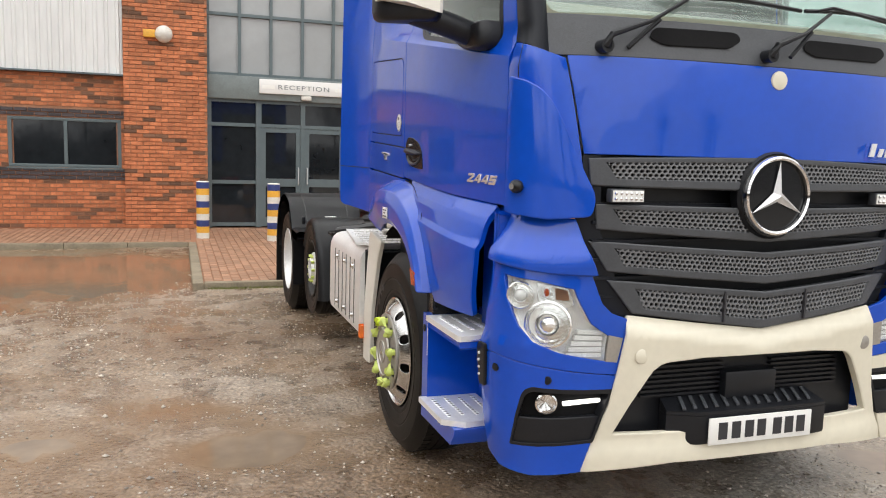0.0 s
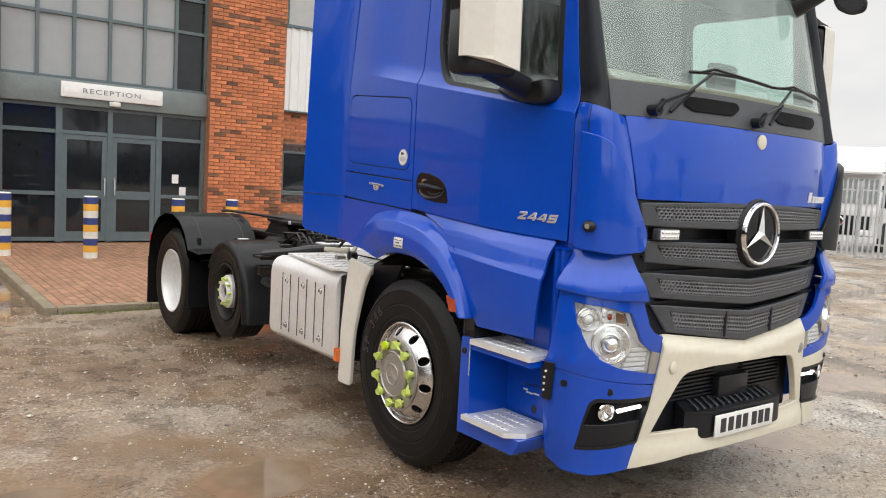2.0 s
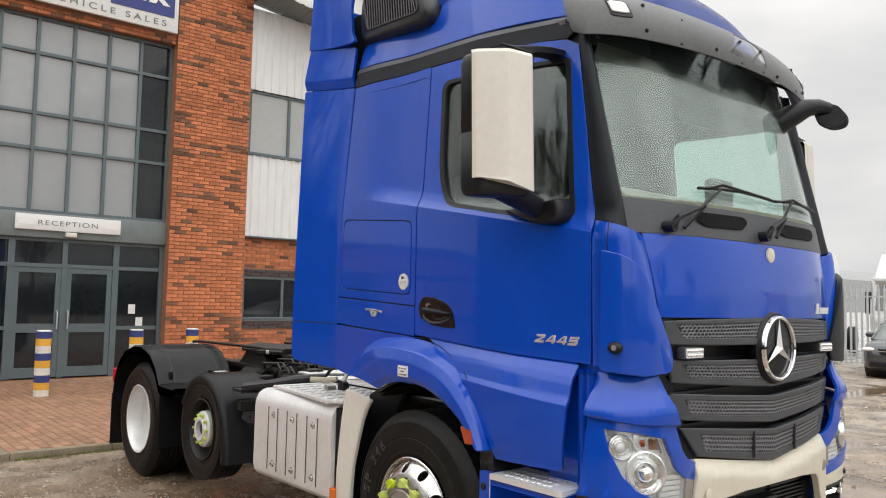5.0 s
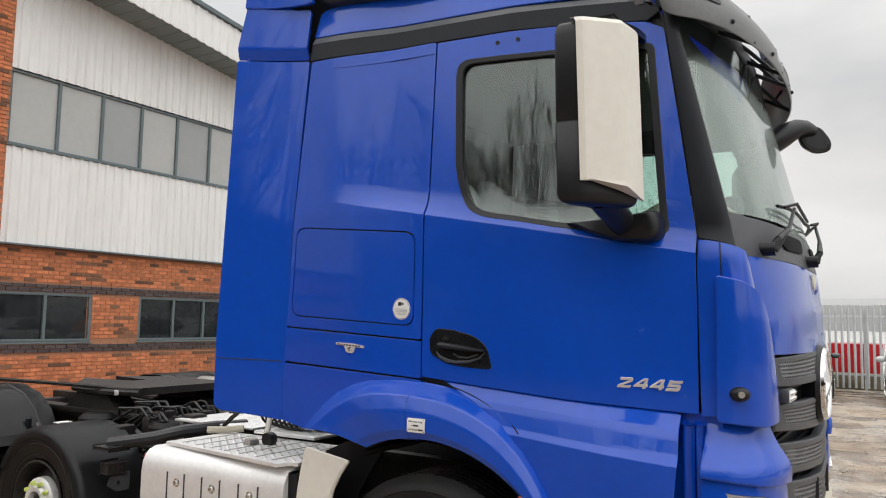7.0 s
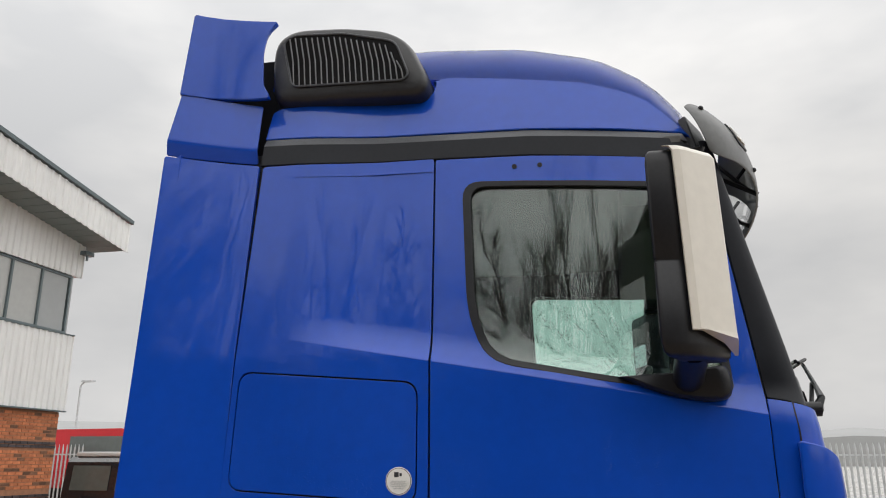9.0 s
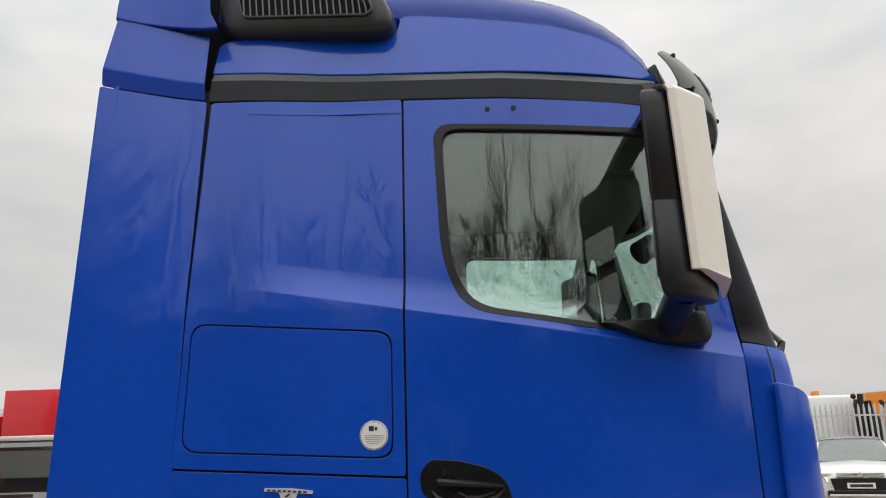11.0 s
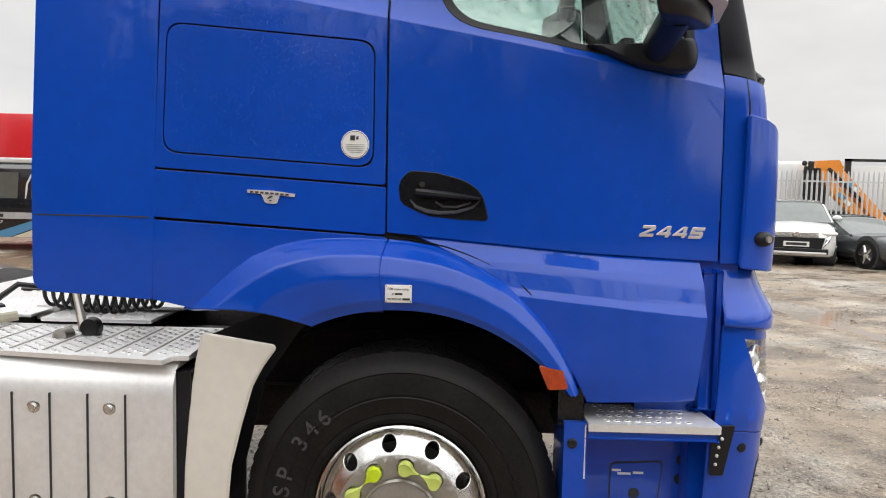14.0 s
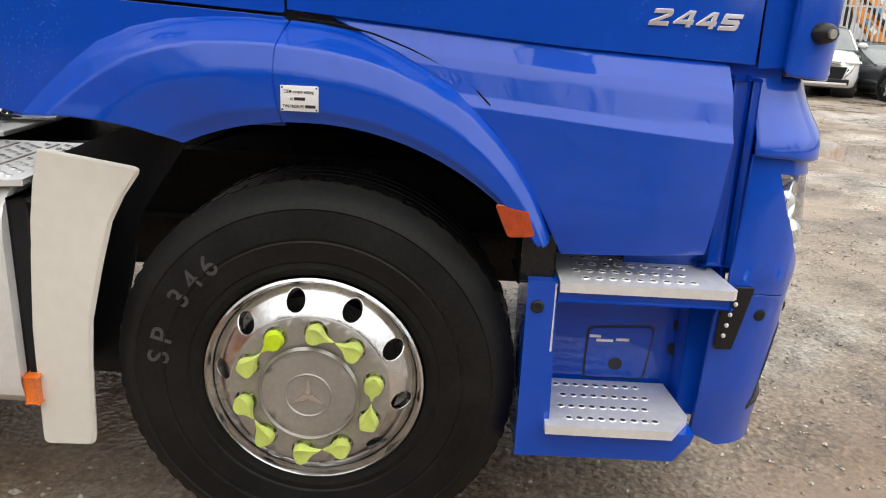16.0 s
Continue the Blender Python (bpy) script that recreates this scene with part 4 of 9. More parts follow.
for x0, x1 in ((-0.68, 0.11), (0.20, 1.01)):
    leaf = part("door_leaf", box(box(box(box(box(B(), x0, x0 + 0.09, YR - 0.035, YR + 0.035, 0.09, 2.08), x1 - 0.09, x1, YR - 0.035, YR + 0.035, 0.09, 2.08), x0, x1, YR - 0.033, YR + 0.033, 1.99, 2.08), x0, x1, YR - 0.033, YR + 0.033, 0.09, 0.27), x0, x1, YR - 0.034, YR + 0.034, 0.9, 1.06), M_FRAME, bay, "grey framed glazed door leaf, closed")
    part("pane", box(B(), x0 + 0.09, x1 - 0.09, YR, YR + 0.01, 1.06, 1.99), M_PANE, leaf)
    part("pane", box(B(), x0 + 0.09, x1 - 0.09, YR, YR + 0.01, 0.27, 0.9), M_PANE, leaf)
    hx = x1 - 0.045 if x0 < 0 else x0 + 0.045
    part("pull_handle", tube(B(), [(hx, YR - 0.04, 0.95), (hx, YR - 0.09, 0.97), (hx, YR - 0.09, 1.27), (hx, YR - 0.04, 1.29)], 0.012), M_GALV, leaf, "steel pull handle")
for x0, x1 in ((-1.64, -0.79), (1.13, 1.9)):
    for z0, z1 in ((0.16, 0.95), (1.01, 2.09), (2.15, 2.56)):
        part("pane", box(B(), x0, x1, YR, YR + 0.01, z0, z1), M_PANE, bay)
for x0, x1 in ((-0.67, 0.11), (0.2, 1.01)):
    part("pane", box(B(), x0, x1, YR, YR + 0.01, 2.15, 2.56), M_PANE, bay)
for dx, dz in ((1.35, 1.25), (1.5, 1.0)):
    part("notice", box(B(), dx, dx + 0.13, YR - 0.012, YR - 0.006, dz, dz + 0.18), M_WHITE, bay, "small paper notice on the glass")

sign = thing("reception_sign", "long white sign lettered reception over the doors", "sign")
part("board", box(B(), -0.73, 1.08, YR - 0.19, YR - 0.145, 2.75, 3.03, 0.008), M_WHITE, sign)
put_each("RECEPTION", 0.125, Matrix.Translation((-0.36, YR - 0.193, 2.845)) @ FRONT, M_LINTEL, sign, 0.002, 1.02, 1.2)
for x in (-0.68, 0.78):
    part("mark", box(B(), x, x + 0.25, YR - 0.194, YR - 0.188, 2.845, 2.915), mat("sign_pale_mark", (0.86, 0.86, 0.82), 0.4, var=0.02), sign, "pale plain mark")
elamp = thing("entrance_light", "small cream emergency light under the lintel sign", "light")
part("body", box(B(), 0.1, 0.3, YR - 0.22, YR - 0.14, 2.65, 2.735, 0.015), M_BOLWHITE, elamp)

brand = thing("company_sign", "white company sign board with navy panel above the glazing", "sign")
part("board", box(B(), -4.4, 1.94, YF - 0.16, YF - 0.09, 6.86, 8.3, 0.01), M_WHITE, brand)
part("panel", box(B(), 0.63, 1.85, YF - 0.175, YF - 0.162, 7.15, 8.1), M_SIGNBLUE, brand, "navy blue panel")
put_each("GLOBAL VEHICLE SALES", 0.17, Matrix.Translation((-1.75, YF - 0.166, 6.95)) @ FRONT, M_LINTEL, brand, 0.003, 3.45, 1.5)
bm = B()
for pts in (((0.85, 7.35), (1.28, 7.35), (1.28, 7.45), (0.97, 7.45), (0.97, 7.6), (1.2, 7.6), (1.2, 7.7), (0.85, 7.7)), ((1.33, 7.35), (1.47, 7.35), (1.8, 8.0), (1.66, 8.0)), ((1.62, 7.35), (1.76, 7.35), (1.45, 7.62), (1.38, 7.55))):
    slab(bm, pts, lambda u, v, w: Vector((u, YF - 0.176 - w, v)), 0.006)
part("device", bm, M_WHITE, brand, "plain white angular device")
part("blue_mark", box(B(), 0.2, 0.42, YF - 0.175, YF - 0.162, 7.3, 7.7), M_SKYBLUE, brand, "plain light blue mark")

wl_ = thing("wall_lamp", "round cream wall lamp on a short bracket", "lamp")
part("bracket", box(B(), -2.86, -2.62, YF - 0.15, YF - 0.06, 3.66, 3.8, 0.01), M_BOLYEL, wl_)
part("globe", ball(B(), (-2.5, YF - 0.16, 3.73), 0.16, 18), M_BOLWHITE, wl_, "cream globe")


# ---- bollards ----
def bollard(x, y):
    t = thing("bollard", "round bollard with blue, yellow and white bands", "bollard", Matrix.Translation((x, y, PAVE_Z - 0.015)), "bollards at the entrance")
    z = 1.0
    part("cap", lathe(B(), [(0.0, 1.004), (0.085, 1.002), (0.105, 0.992), (0.108, 0.985)], Matrix.Identity(4), 24), M_BOLWHITE, t)
    for i in range(9):
        h = 0.985 / 9
        part("band", lathe(B(), [(0.108, 0.985 - h * i), (0.108, 0.985 - h * (i + 1))], Matrix.Identity(4), 24), (M_BOLBLUE, M_BOLYEL, M_BOLWHITE)[i % 3], t)
    return t


for x, y in ((-1.87, 10.2), (-0.72, 9.68), (0.68, 9.75), (1.72, 10.0)):
    bollard(x, y)

# ---- tractor unit: origin on the ground under the middle of the front axle, nose along -y ----
truck = thing("tractor_unit", "blue three-axle lorry tractor unit with sleeper cab, parked on wet gravel", "lorry")


def ridge_z(y):
    return 2.120 + 0.17 * y


def half_width(y, z):
    """Half the cab's width: upright to the waist ridge, drawn in above it and towards the nose."""
    w = 1.14
    w -= 0.10 * max(0.0, min(1.15, (-0.2 - y) / 0.87)) ** 1.85
    fade = 1 - smooth01((y - 0.25) / 0.4)
    t = max(0.0, min(1.0, (z - ridge_z(y)) / 0.11))
    w -= 0.036 * (2 * t - t * t) * fade
    w -= 0.045 * max(0.0, min(1.5, (z - 2.15) / 0.75))
    return w


def nose_y(z):
    return table(((0.3, -1.285), (0.9, -1.315), (1.45, -1.34), (1.70, -1.337), (1.82, -1.330), (1.92, -1.318), (2.08, -1.285), (2.9, -1.08), (3.2, -1.0)), z)


def front_y(x, z):
    return nose_y(z) + 0.22 * (min(abs(x), 1.15) / 1.05) ** 3


def side(s, off=0.0):
    return lambda y, z: (s * (half_width(y, z) + off), y, z)


def front(off=0.0):
    return lambda x, z: (x, front_y(x, z) - off, z)


def corner(p0, p1, p2, off=0.0):
    """Bends round a corner of the nose in plan: u from 0 at the door to 1 at the front; each point may depend on z."""
    def place(s):
        def at(u, z):
            a, b, c = p0(z), p1(z), p2(z)
            w0, w1, w2 = (1 - u) ** 2, 2 * u * (1 - u), u * u
            x, y = w0 * a[0] + w1 * b[0] + w2 * c[0], w0 * a[1] + w1 * b[1] + w2 * c[1]
            dx, dy = 2 * (1 - u) * (b[0] - a[0]) + 2 * u * (c[0] - b[0]), 2 * (1 - u) * (b[1] - a[1]) + 2 * u * (c[1] - b[1])
            ln = math.hypot(dx, dy)
            return (s * (x - dy / ln * off), y + dx / ln * off, z)
        return at
    return place


def door_edge(z):
    return table(((1.3, -1.062), (2.0, -1.05), (2.35, -1.0), (2.85, -0.925), (3.0, -0.90)), z)


def fair_x(y, z):
    """The side fairing leaves the cab's side and flares out to its rear edge."""
    yf = table(((1.24, 0.83), (2.94, 0.787), (3.2, 0.77), (3.55, 0.735)), z)
    yr = table(((1.24, 1.163), (2.94, 1.10), (3.2, 1.057), (3.55, 1.027)), z)
    t = max(0.0, min(1.1, (y - yf) / (yr - yf)))
    return lerp(half_width(yf, min(z, 2.95)), 1.255, t ** 1.25)


part("cab_core", box(box(box(B(), -1.0, 1.0, 0.70, 0.745, 1.2, 2.95), -1.0, 1.0, -1.0, 0.74, 1.36, 1.42), -1.0, 1.0, -0.85, 0.74, 2.93, 2.955), M_TRIM, truck, "dark cab lining")
CW = (-1, 1)
for s in CW:
    out = (s, 0, 0)
    # side collar behind the cab
    fl = part("side_fairing", sheet(rounded([(0.834, 1.205), (0.787, 2.932), (1.099, 2.936), (1.158, 1.60), (1.162, 1.243)], [0.01, 0.006, 0.006, 0, 0.04]), [], lambda y, z, s=s: (s * fair_x(y, z), y, z), out, 0.08, 0.03), M_BLUE, truck, "blue side fairing behind the cab, flared outwards")
    part("fairing_fold", sheet([(0.838, 1.474), (1.154, 1.480), (1.154, 1.484), (0.838, 1.478)], [], lambda y, z, s=s: (s * (fair_x(y, z) + 0.0012), y, z), out, 0.1, 0.003, 0.0005), M_INK_SHADE, fl)
    part("fairing_top", sheet(rounded([(0.792, 2.944), (0.785, 3.192), (1.054, 3.20), (1.094, 2.944)], 0.006), [], lambda y, z, s=s: (s * (fair_x(y, z) + table(((2.94, -0.004), (2.99, 0.016), (3.0, 0.017), (3.2, -0.004)), z)), y, z), out, 0.06, 0.03, folds=(2.985, 3.0)), M_BLUE, truck, "blue upper fairing with a folded lower lip")
    part("fairing_crest", sheet(rounded([(0.742, 3.212), (0.772, 3.27), (0.776, 3.42), (0.762, 3.50), (0.728, 3.553), (1.026, 3.55), (1.057, 3.198)], [0.01, 0.02, 0.03, 0.03, 0.005, 0.008, 0.006]), [], lambda y, z, s=s: (s * (fair_x(y, z) + 0.004 + 0.04 * (1 - smooth01((y - 0.74) / 0.26))), y, z), out, 0.06, 0.03), M_BLUE, truck, "blue fairing crest beside the roof intake")
    # added black boxes: they block the sky and stand for the gap's shade
    part("fairing_infill", box(box(B(), s * 0.86, s * 1.03, 0.72, 1.0, 2.93, 3.19), s * 0.80, s * 1.0, 0.70, 0.98, 3.19, 3.45), M_DARK, truck, "added black filler for the shaded gap between cab and fairing")
    part("fairing_return", sheet([(0, 1.28), (0, 3.5), (0.35, 3.5), (0.35, 1.28)], [], lambda u, z, s=s: (s * (1.225 - u), table(((1.25, 1.13), (2.98, 1.068), (3.55, 1.0)), z), z), (0, 1, 0), 0.5, 0.02), M_BLUE, truck)

    # rear side wall: upper panel, locker lid, badge strip, lower skirt
    up = part("sleeper_panel", sheet(rounded([(0.066, 1.600), (0.070, 2.915), (0.762, 2.925), (0.820, 1.642)], 0.012), [rounded([(0.101, 1.650), (0.101, 2.060), (0.780, 2.110), (0.797, 1.688)], 0.056)], side(s), out, 0.03, 0.03, 0.002, slant=0.17, folds=(2.117, 2.123)), M_BLUE, truck, "blue sleeper side panel with a raised ridge")
    lid = part("locker_lid", sheet(rounded([(0.1085, 1.6585), (0.1085, 2.0515), (0.7725, 2.1015), (0.7895, 1.6955)], 0.052), [], side(s, 0.001), out, 0.09, 0.03, 0.002), M_BLUE, truck, "blue outside locker lid")
    strip = part("badge_strip", sheet(rounded([(0.064, 1.438), (0.064, 1.590), (0.820, 1.632), (0.825, 1.480)], 0.008), [], side(s), out, 0.12, 0.03, 0.002), M_BLUE, truck)
    part("rear_skirt", sheet([(0.064, 1.18), (0.064, 1.428), (0.829, 1.468), (0.829, 1.205), (0.70, 1.18)], [], side(s), out, 0.12, 0.03, 0.002), M_BLUE, truck)
    part("waist_drip", sheet([(0.07, 2.862), (0.07, 2.868), (0.55, 2.875), (0.62, 2.872), (0.55, 2.869)], [], side(s, 0.003), out, 0.2, 0.012, 0.003), M_BLUE, truck)

    # dark shell behind the panel gaps
    win = rounded([(-0.05, 2.805), (-0.885, 2.76), (-0.945, 2.02), (-0.62, 2.043), (-0.145, 2.128), (-0.072, 2.30)], [0.07, 0.03, 0.03, 0.12, 0.1, 0.1])
    shell_win = [(0.972 * (y + 0.5) - 0.5, 0.972 * (z - 2.42) + 2.42) for y, z in win]
    part("cab_shell", sheet([(1.2, 1.26), (1.12, 2.97), (0.70, 3.0), (-0.86, 2.97), (door_edge(2.8) - 0.03, 2.8), (door_edge(2.3) - 0.03, 2.3), (-1.07, 2.0), (-1.04, 1.36), (0.0, 1.30), (0.7, 1.26)], [shell_win], side(s, -0.036), out, 0.15, 0.02), M_INK_SHADE, truck, "dark cab side under the panels")
    # door with its window
    dor = [(0.055, 1.446), (0.060, 2.910)]
    dor += [(-0.3, 2.898), (-0.7, 2.872), (-0.86, 2.853), (door_edge(2.82) + 0.005, 2.82)]
    dor += [(door_edge(z) + 0.005, z) for z in (2.7, 2.55, 2.4, 2.2, 2.0, 1.7)] + [(-1.052, 1.368), (-0.6, 1.392)]
    door = part("door", sheet(dor, [win], side(s), out, 0.03, 0.03, 0.002, slant=0.17, folds=(2.117, 2.123)), M_BLUE, truck, "blue cab door, closed")
    seal_in = [(0.955 * (y + 0.5) - 0.5, 0.962 * (z - 2.42) + 2.42) for y, z in win]
    part("window_seal", sheet([(1.012 * (y + 0.5) - 0.5, 1.012 * (z - 2.42) + 2.42) for y, z in win], [seal_in], side(s, 0.004), out, 0.2, 0.02, 0.004), M_BLACK, door, "black rubber window seal")
    part("window", sheet(win, [], side(s, -0.014), out, 0.12, 0.005, 0.001), M_GLASS, door, "rain-spotted tinted side window").visible_shadow = False
    for y in (-0.242, -0.336):
        cyl_bm = cyl(B(), (s * (half_width(y, 2.858) - 0.005), y, 2.858), (s * (half_width(y, 2.858) + 0.004), y, 2.858), 0.009, seg=12)
        part("plug", cyl_bm, M_BLACK, door)
    # recessed handle
    hs = rounded([(0.019, 1.605), (-0.013, 1.646), (-0.10, 1.640), (-0.195, 1.617), (-0.250, 1.578), (-0.272, 1.492), (-0.18, 1.494), (-0.07, 1.504), (0.012, 1.543)], [0.02, 0.02, 0, 0.03, 0.03, 0.015, 0, 0.03, 0.02])
    hd = part("door_handle", sheet(hs, [], side(s, 0.004), out, 0.2, 0.012, 0.005), M_GLOSSBLACK, door, "black door handle in a recessed surround")
    part("grip", loft(B(), [[(s * (half_width(y, 1.57) + x), y, zc + dz * k) for x, dz in ((0.003, -0.013), (0.022, -0.013), (0.031, -0.006), (0.031, 0.004), (0.024, 0.012), (0.003, 0.014))] for y, zc, k in ((-0.036, 1.578, 0.95), (-0.06, 1.576, 1.0), (-0.15, 1.569, 0.85), (-0.225, 1.563, 0.45), (-0.245, 1.562, 0.2))]), M_BLACK, hd, "", 40)
    part("scoop", tube(B(), [(s * (half_width(y, 1.57) + 0.006), y, z) for y, z in ((-0.018, 1.553), (-0.035, 1.532), (-0.07, 1.517), (-0.11, 1.512), (-0.17, 1.516), (-0.22, 1.532), (-0.245, 1.556))], [0.002, 0.006, 0.008, 0.007, 0.006, 0.005, 0.002], 8), M_PLASTIC, hd)
    part("scoop_fold", tube(B(), [(s * (half_width(y, 1.57) + 0.006), y, z) for y, z in ((-0.10, 1.548), (-0.125, 1.533), (-0.17, 1.533), (-0.215, 1.548))], 0.0035, 6), M_PLASTIC, hd)
    part("lock", cyl(B(), (s * half_width(-0.06, 1.60), -0.056, 1.603), (s * (half_width(-0.06, 1.60) + 0.012), -0.056, 1.603), 0.0095, seg=14), M_CHROME, hd, "chrome lock barrel")

    # corner panels by the nose
    p0 = lambda z: (half_width(door_edge(z), z), door_edge(z) - 0.003)
    p1 = lambda z: (half_width(door_edge(z), z) + 0.015, nose_y(z) + 0.05)
    p2 = lambda z: (0.81 + 0.17 * (z - 1.578), front_y(0.81 + 0.17 * (z - 1.578), z))
    bend = corner(p0, p1, p2)
    part("corner_panel", sheet([(0.0, 1.36), (0.0, 1.992), (0.985, 1.93), (0.985, 1.40)], [], bend(s), (s, -1, 0), 0.08, 0.025), M_BLUE, truck, "blue corner panel")
    part("corner_seam", sheet([(0.208, 1.36), (0.208, 1.985), (0.222, 1.985), (0.222, 1.36)], [], corner(p0, p1, p2, 0.0015)(s), (s, -1, 0), 0.08, 0.004, 0.001), M_BLACK, truck)
    defl = corner(p0, p1, p2, 0.034)
    d_ob = part("air_deflector", sheet(rounded([(0.135, 1.352), (0.175, 1.852), (0.42, 1.832), (0.60, 1.80), (0.74, 1.735), (0.86, 1.61), (1.02, 1.42), (0.98, 1.345), (0.61, 1.333)], [0.02, 0.01, 0.05, 0.08, 0.08, 0.1, 0.03, 0.04, 0]), [], defl(s), (s, -1, 0), 0.05, 0.03, 0.008), M_BLUE if s < 0 else M_BLACK, truck, "blue corner air deflector" if s < 0 else "black corner air deflector")
    kp, kn = Vector(defl(s)(0.31, 1.447)), Vector((s * 0.9, -0.4, 0)).normalized()
    knob = part("side_camera", ball(B(), kp + kn * 0.004, 0.036, 14, (0.72, 1.0, 0.72)), M_BLACK, d_ob, "small black camera knob")
    part("camera_lens", cyl(B(), kp + kn * 0.02, kp + kn * 0.034, 0.011, seg=14), M_STEEL, knob)
    # black windscreen pillar
    q0 = lambda z: (half_width(door_edge(z), z), door_edge(z) - 0.004)
    q2 = lambda z: (0.93, front_y(0.93, z))
    q1 = lambda z: (half_width(door_edge(z), z) + 0.004, nose_y(z) + 0.085)
    part("screen_pillar", sheet([(0.0, 2.0), (0.0, 2.93), (1.0, 2.93), (1.0, 1.945)], [], corner(q0, q1, q2, 0.001)(s), (s, -1, 0), 0.1, 0.03), M_PILLAR, truck, "black windscreen pillar")

    # black roof strip and roof side
    part("roof_strip", sheet([(0.775, 2.937), (0.77, 3.018), (-0.3, 2.982), (-0.84, 2.945), (-0.905, 2.895), (-0.86, 2.864), (-0.3, 2.908), (0.1, 2.922)], [], side(s, -0.004), out, 0.15, 0.04), M_PILLAR, truck, "black strip under the roof")
    part("strip_bevel", sheet([(0.77, 3.020), (0.766, 3.052), (-0.3, 3.014), (-0.86, 2.972), (-0.875, 2.936), (-0.84, 2.947), (-0.3, 2.984)], [], lambda y, z, s=s: (s * (half_width(y, 2.98) - 0.004 - 0.55 * max(0.0, z - table(((-0.84, 2.945), (-0.3, 2.982), (0.77, 3.018)), y))), y, z), (s, 0, 0.4), 0.1, 0.03, 0.002), M_PLASTIC, truck, "grey bevelled upper edge of the strip")

    # wing over the front wheel, in two pieces
    def wing(u, v, s=s):
        ai, ao = lerp(65, 141.5, u), lerp(41.5, 144.0, u)
        a = radians(lerp(ai, ao, v))
        ro = table(((0, 0.985), (0.162, 0.984), (0.22, 0.972), (0.275, 0.956), (0.327, 0.936), (0.434, 0.905), (0.55, 0.888), (0.72, 0.855), (0.87, 0.79), (1.0, 0.725)), u)
        r = lerp(0.685, ro, v)
        x = table(((0, 1.232), (0.12, 1.246), (0.45, 1.245), (0.72, 1.225), (0.9, 1.17), (1.0, 1.135)), v) - 0.025 * (1 - smooth01(u / 0.25))
        return (s * x, r * math.cos(a), 0.52 + r * math.sin(a))
    part("wheel_arch_rear", sheet([(0.0, 0.0), (0.268, 0.0), (0.438, 1.0), (0.0, 1.0)], [], wing, (s, 0, 0.4), 0.05, 0.025, 0.006), M_BLUE, truck, "blue flared wheel arch")
    wf = part("wheel_arch_front", sheet([(0.274, 0.0), (1.0, 0.0), (1.0, 1.0), (0.444, 1.0)], [], wing, (s, 0, 0.4), 0.05, 0.025, 0.006), M_BLUE, truck, "blue flared wheel arch")
    part("side_marker", sheet(rounded([(-0.443, 1.038), (-0.516, 1.026), (-0.537, 0.968), (-0.476, 0.964)], 0.008), [], lambda y, z, s=s: (s * 1.246, y, z), out, 0.3, 0.05, 0.004), M_AMBERDARK, wf, "amber side marker lamp")
    # liner inside the arch
    bm = B()
    loft(bm, [[(s * x, r * math.cos(a), 0.52 + r * math.sin(a)) for a in (radians(60 + 4.3 * k) for k in range(22))] for x, r in ((1.16, 0.66), (0.72, 0.66), (0.72, 0.68), (1.16, 0.68))], False, False)
    part("arch_liner", bm, M_DARK, truck, "black wheel arch liner")
    # panel between arch and bumper
    def low(y, z, s=s):
        zf = 1.228 + 0.10 * (y + 0.62)
        top = table(((-1.06, 1.368), (-0.6, 1.392), (0.05, 1.446)), y)
        x = 1.192 - 0.012 * max(0.0, (1.05 - z) / 0.12) ** 2 - 0.05 * max(0.0, (-0.45 - y) / 0.55) ** 3
        t = max(0.0, (z - zf) / (top - zf))
        x -= (x - half_width(y, 1.4) + 0.014) * (table(((0, 0), (0.16, 0.19), (0.5, 0.36), (0.66, 0.50), (0.85, 0.78), (1.0, 1.0), (1.5, 1.5)), t))
        return (s * x, y, z)
    edge = [(table(((0.93, -0.60), (1.0, -0.552), (1.1, -0.49), (1.2, -0.42), (1.3, -0.31), (1.36, -0.20), (1.445, -0.02)), z) - 0.012, z) for z in (0.908, 1.0, 1.1, 1.2, 1.3, 1.36, 1.445)]
    part("step_panel", sheet(edge + [(-0.3, 1.45), (-0.60, 1.425), (-0.93, 1.385), (-0.99, 1.362), (-0.996, 1.20), (-0.970, 0.912)], [], low, out, 0.03, 0.03, slant=0.10, folds=(1.286, 1.293, 1.311, 1.318, 1.34, 1.37, 1.385, 1.40, 1.415)), M_BLUE, truck, "blue panel over the cab steps with a folded crease")
    # the narrow shadow between arch and panel, laid on as a black tube
    seam = []
    for k in range(19):
        q = Vector(wing(0.45 + 0.50 * k / 18, 1.0))
        seam.append((s * (max(abs(q.x), abs(low(q.y - 0.006, q.z)[0])) - 0.0035), q.y - 0.008, q.z + 0.004))
    part("arch_seam", tube(B(), seam, 0.0026, 6), M_DARK, truck, "black tube for the shadow gap round the wheel arch")
    part("gap_filler", box(B(), s * 0.80, s * 1.02, -1.13, -0.8, 0.83, 1.372), M_BLUE, truck)
    part("gap_panel", box(box(B(), s * 0.95, s * 1.05, -1.043, -1.004, 0.86, 1.33, 0.012), s * 0.95, s * 1.06, -1.068, -1.048, 0.86, 1.33, 0.006), M_BLUE, truck)

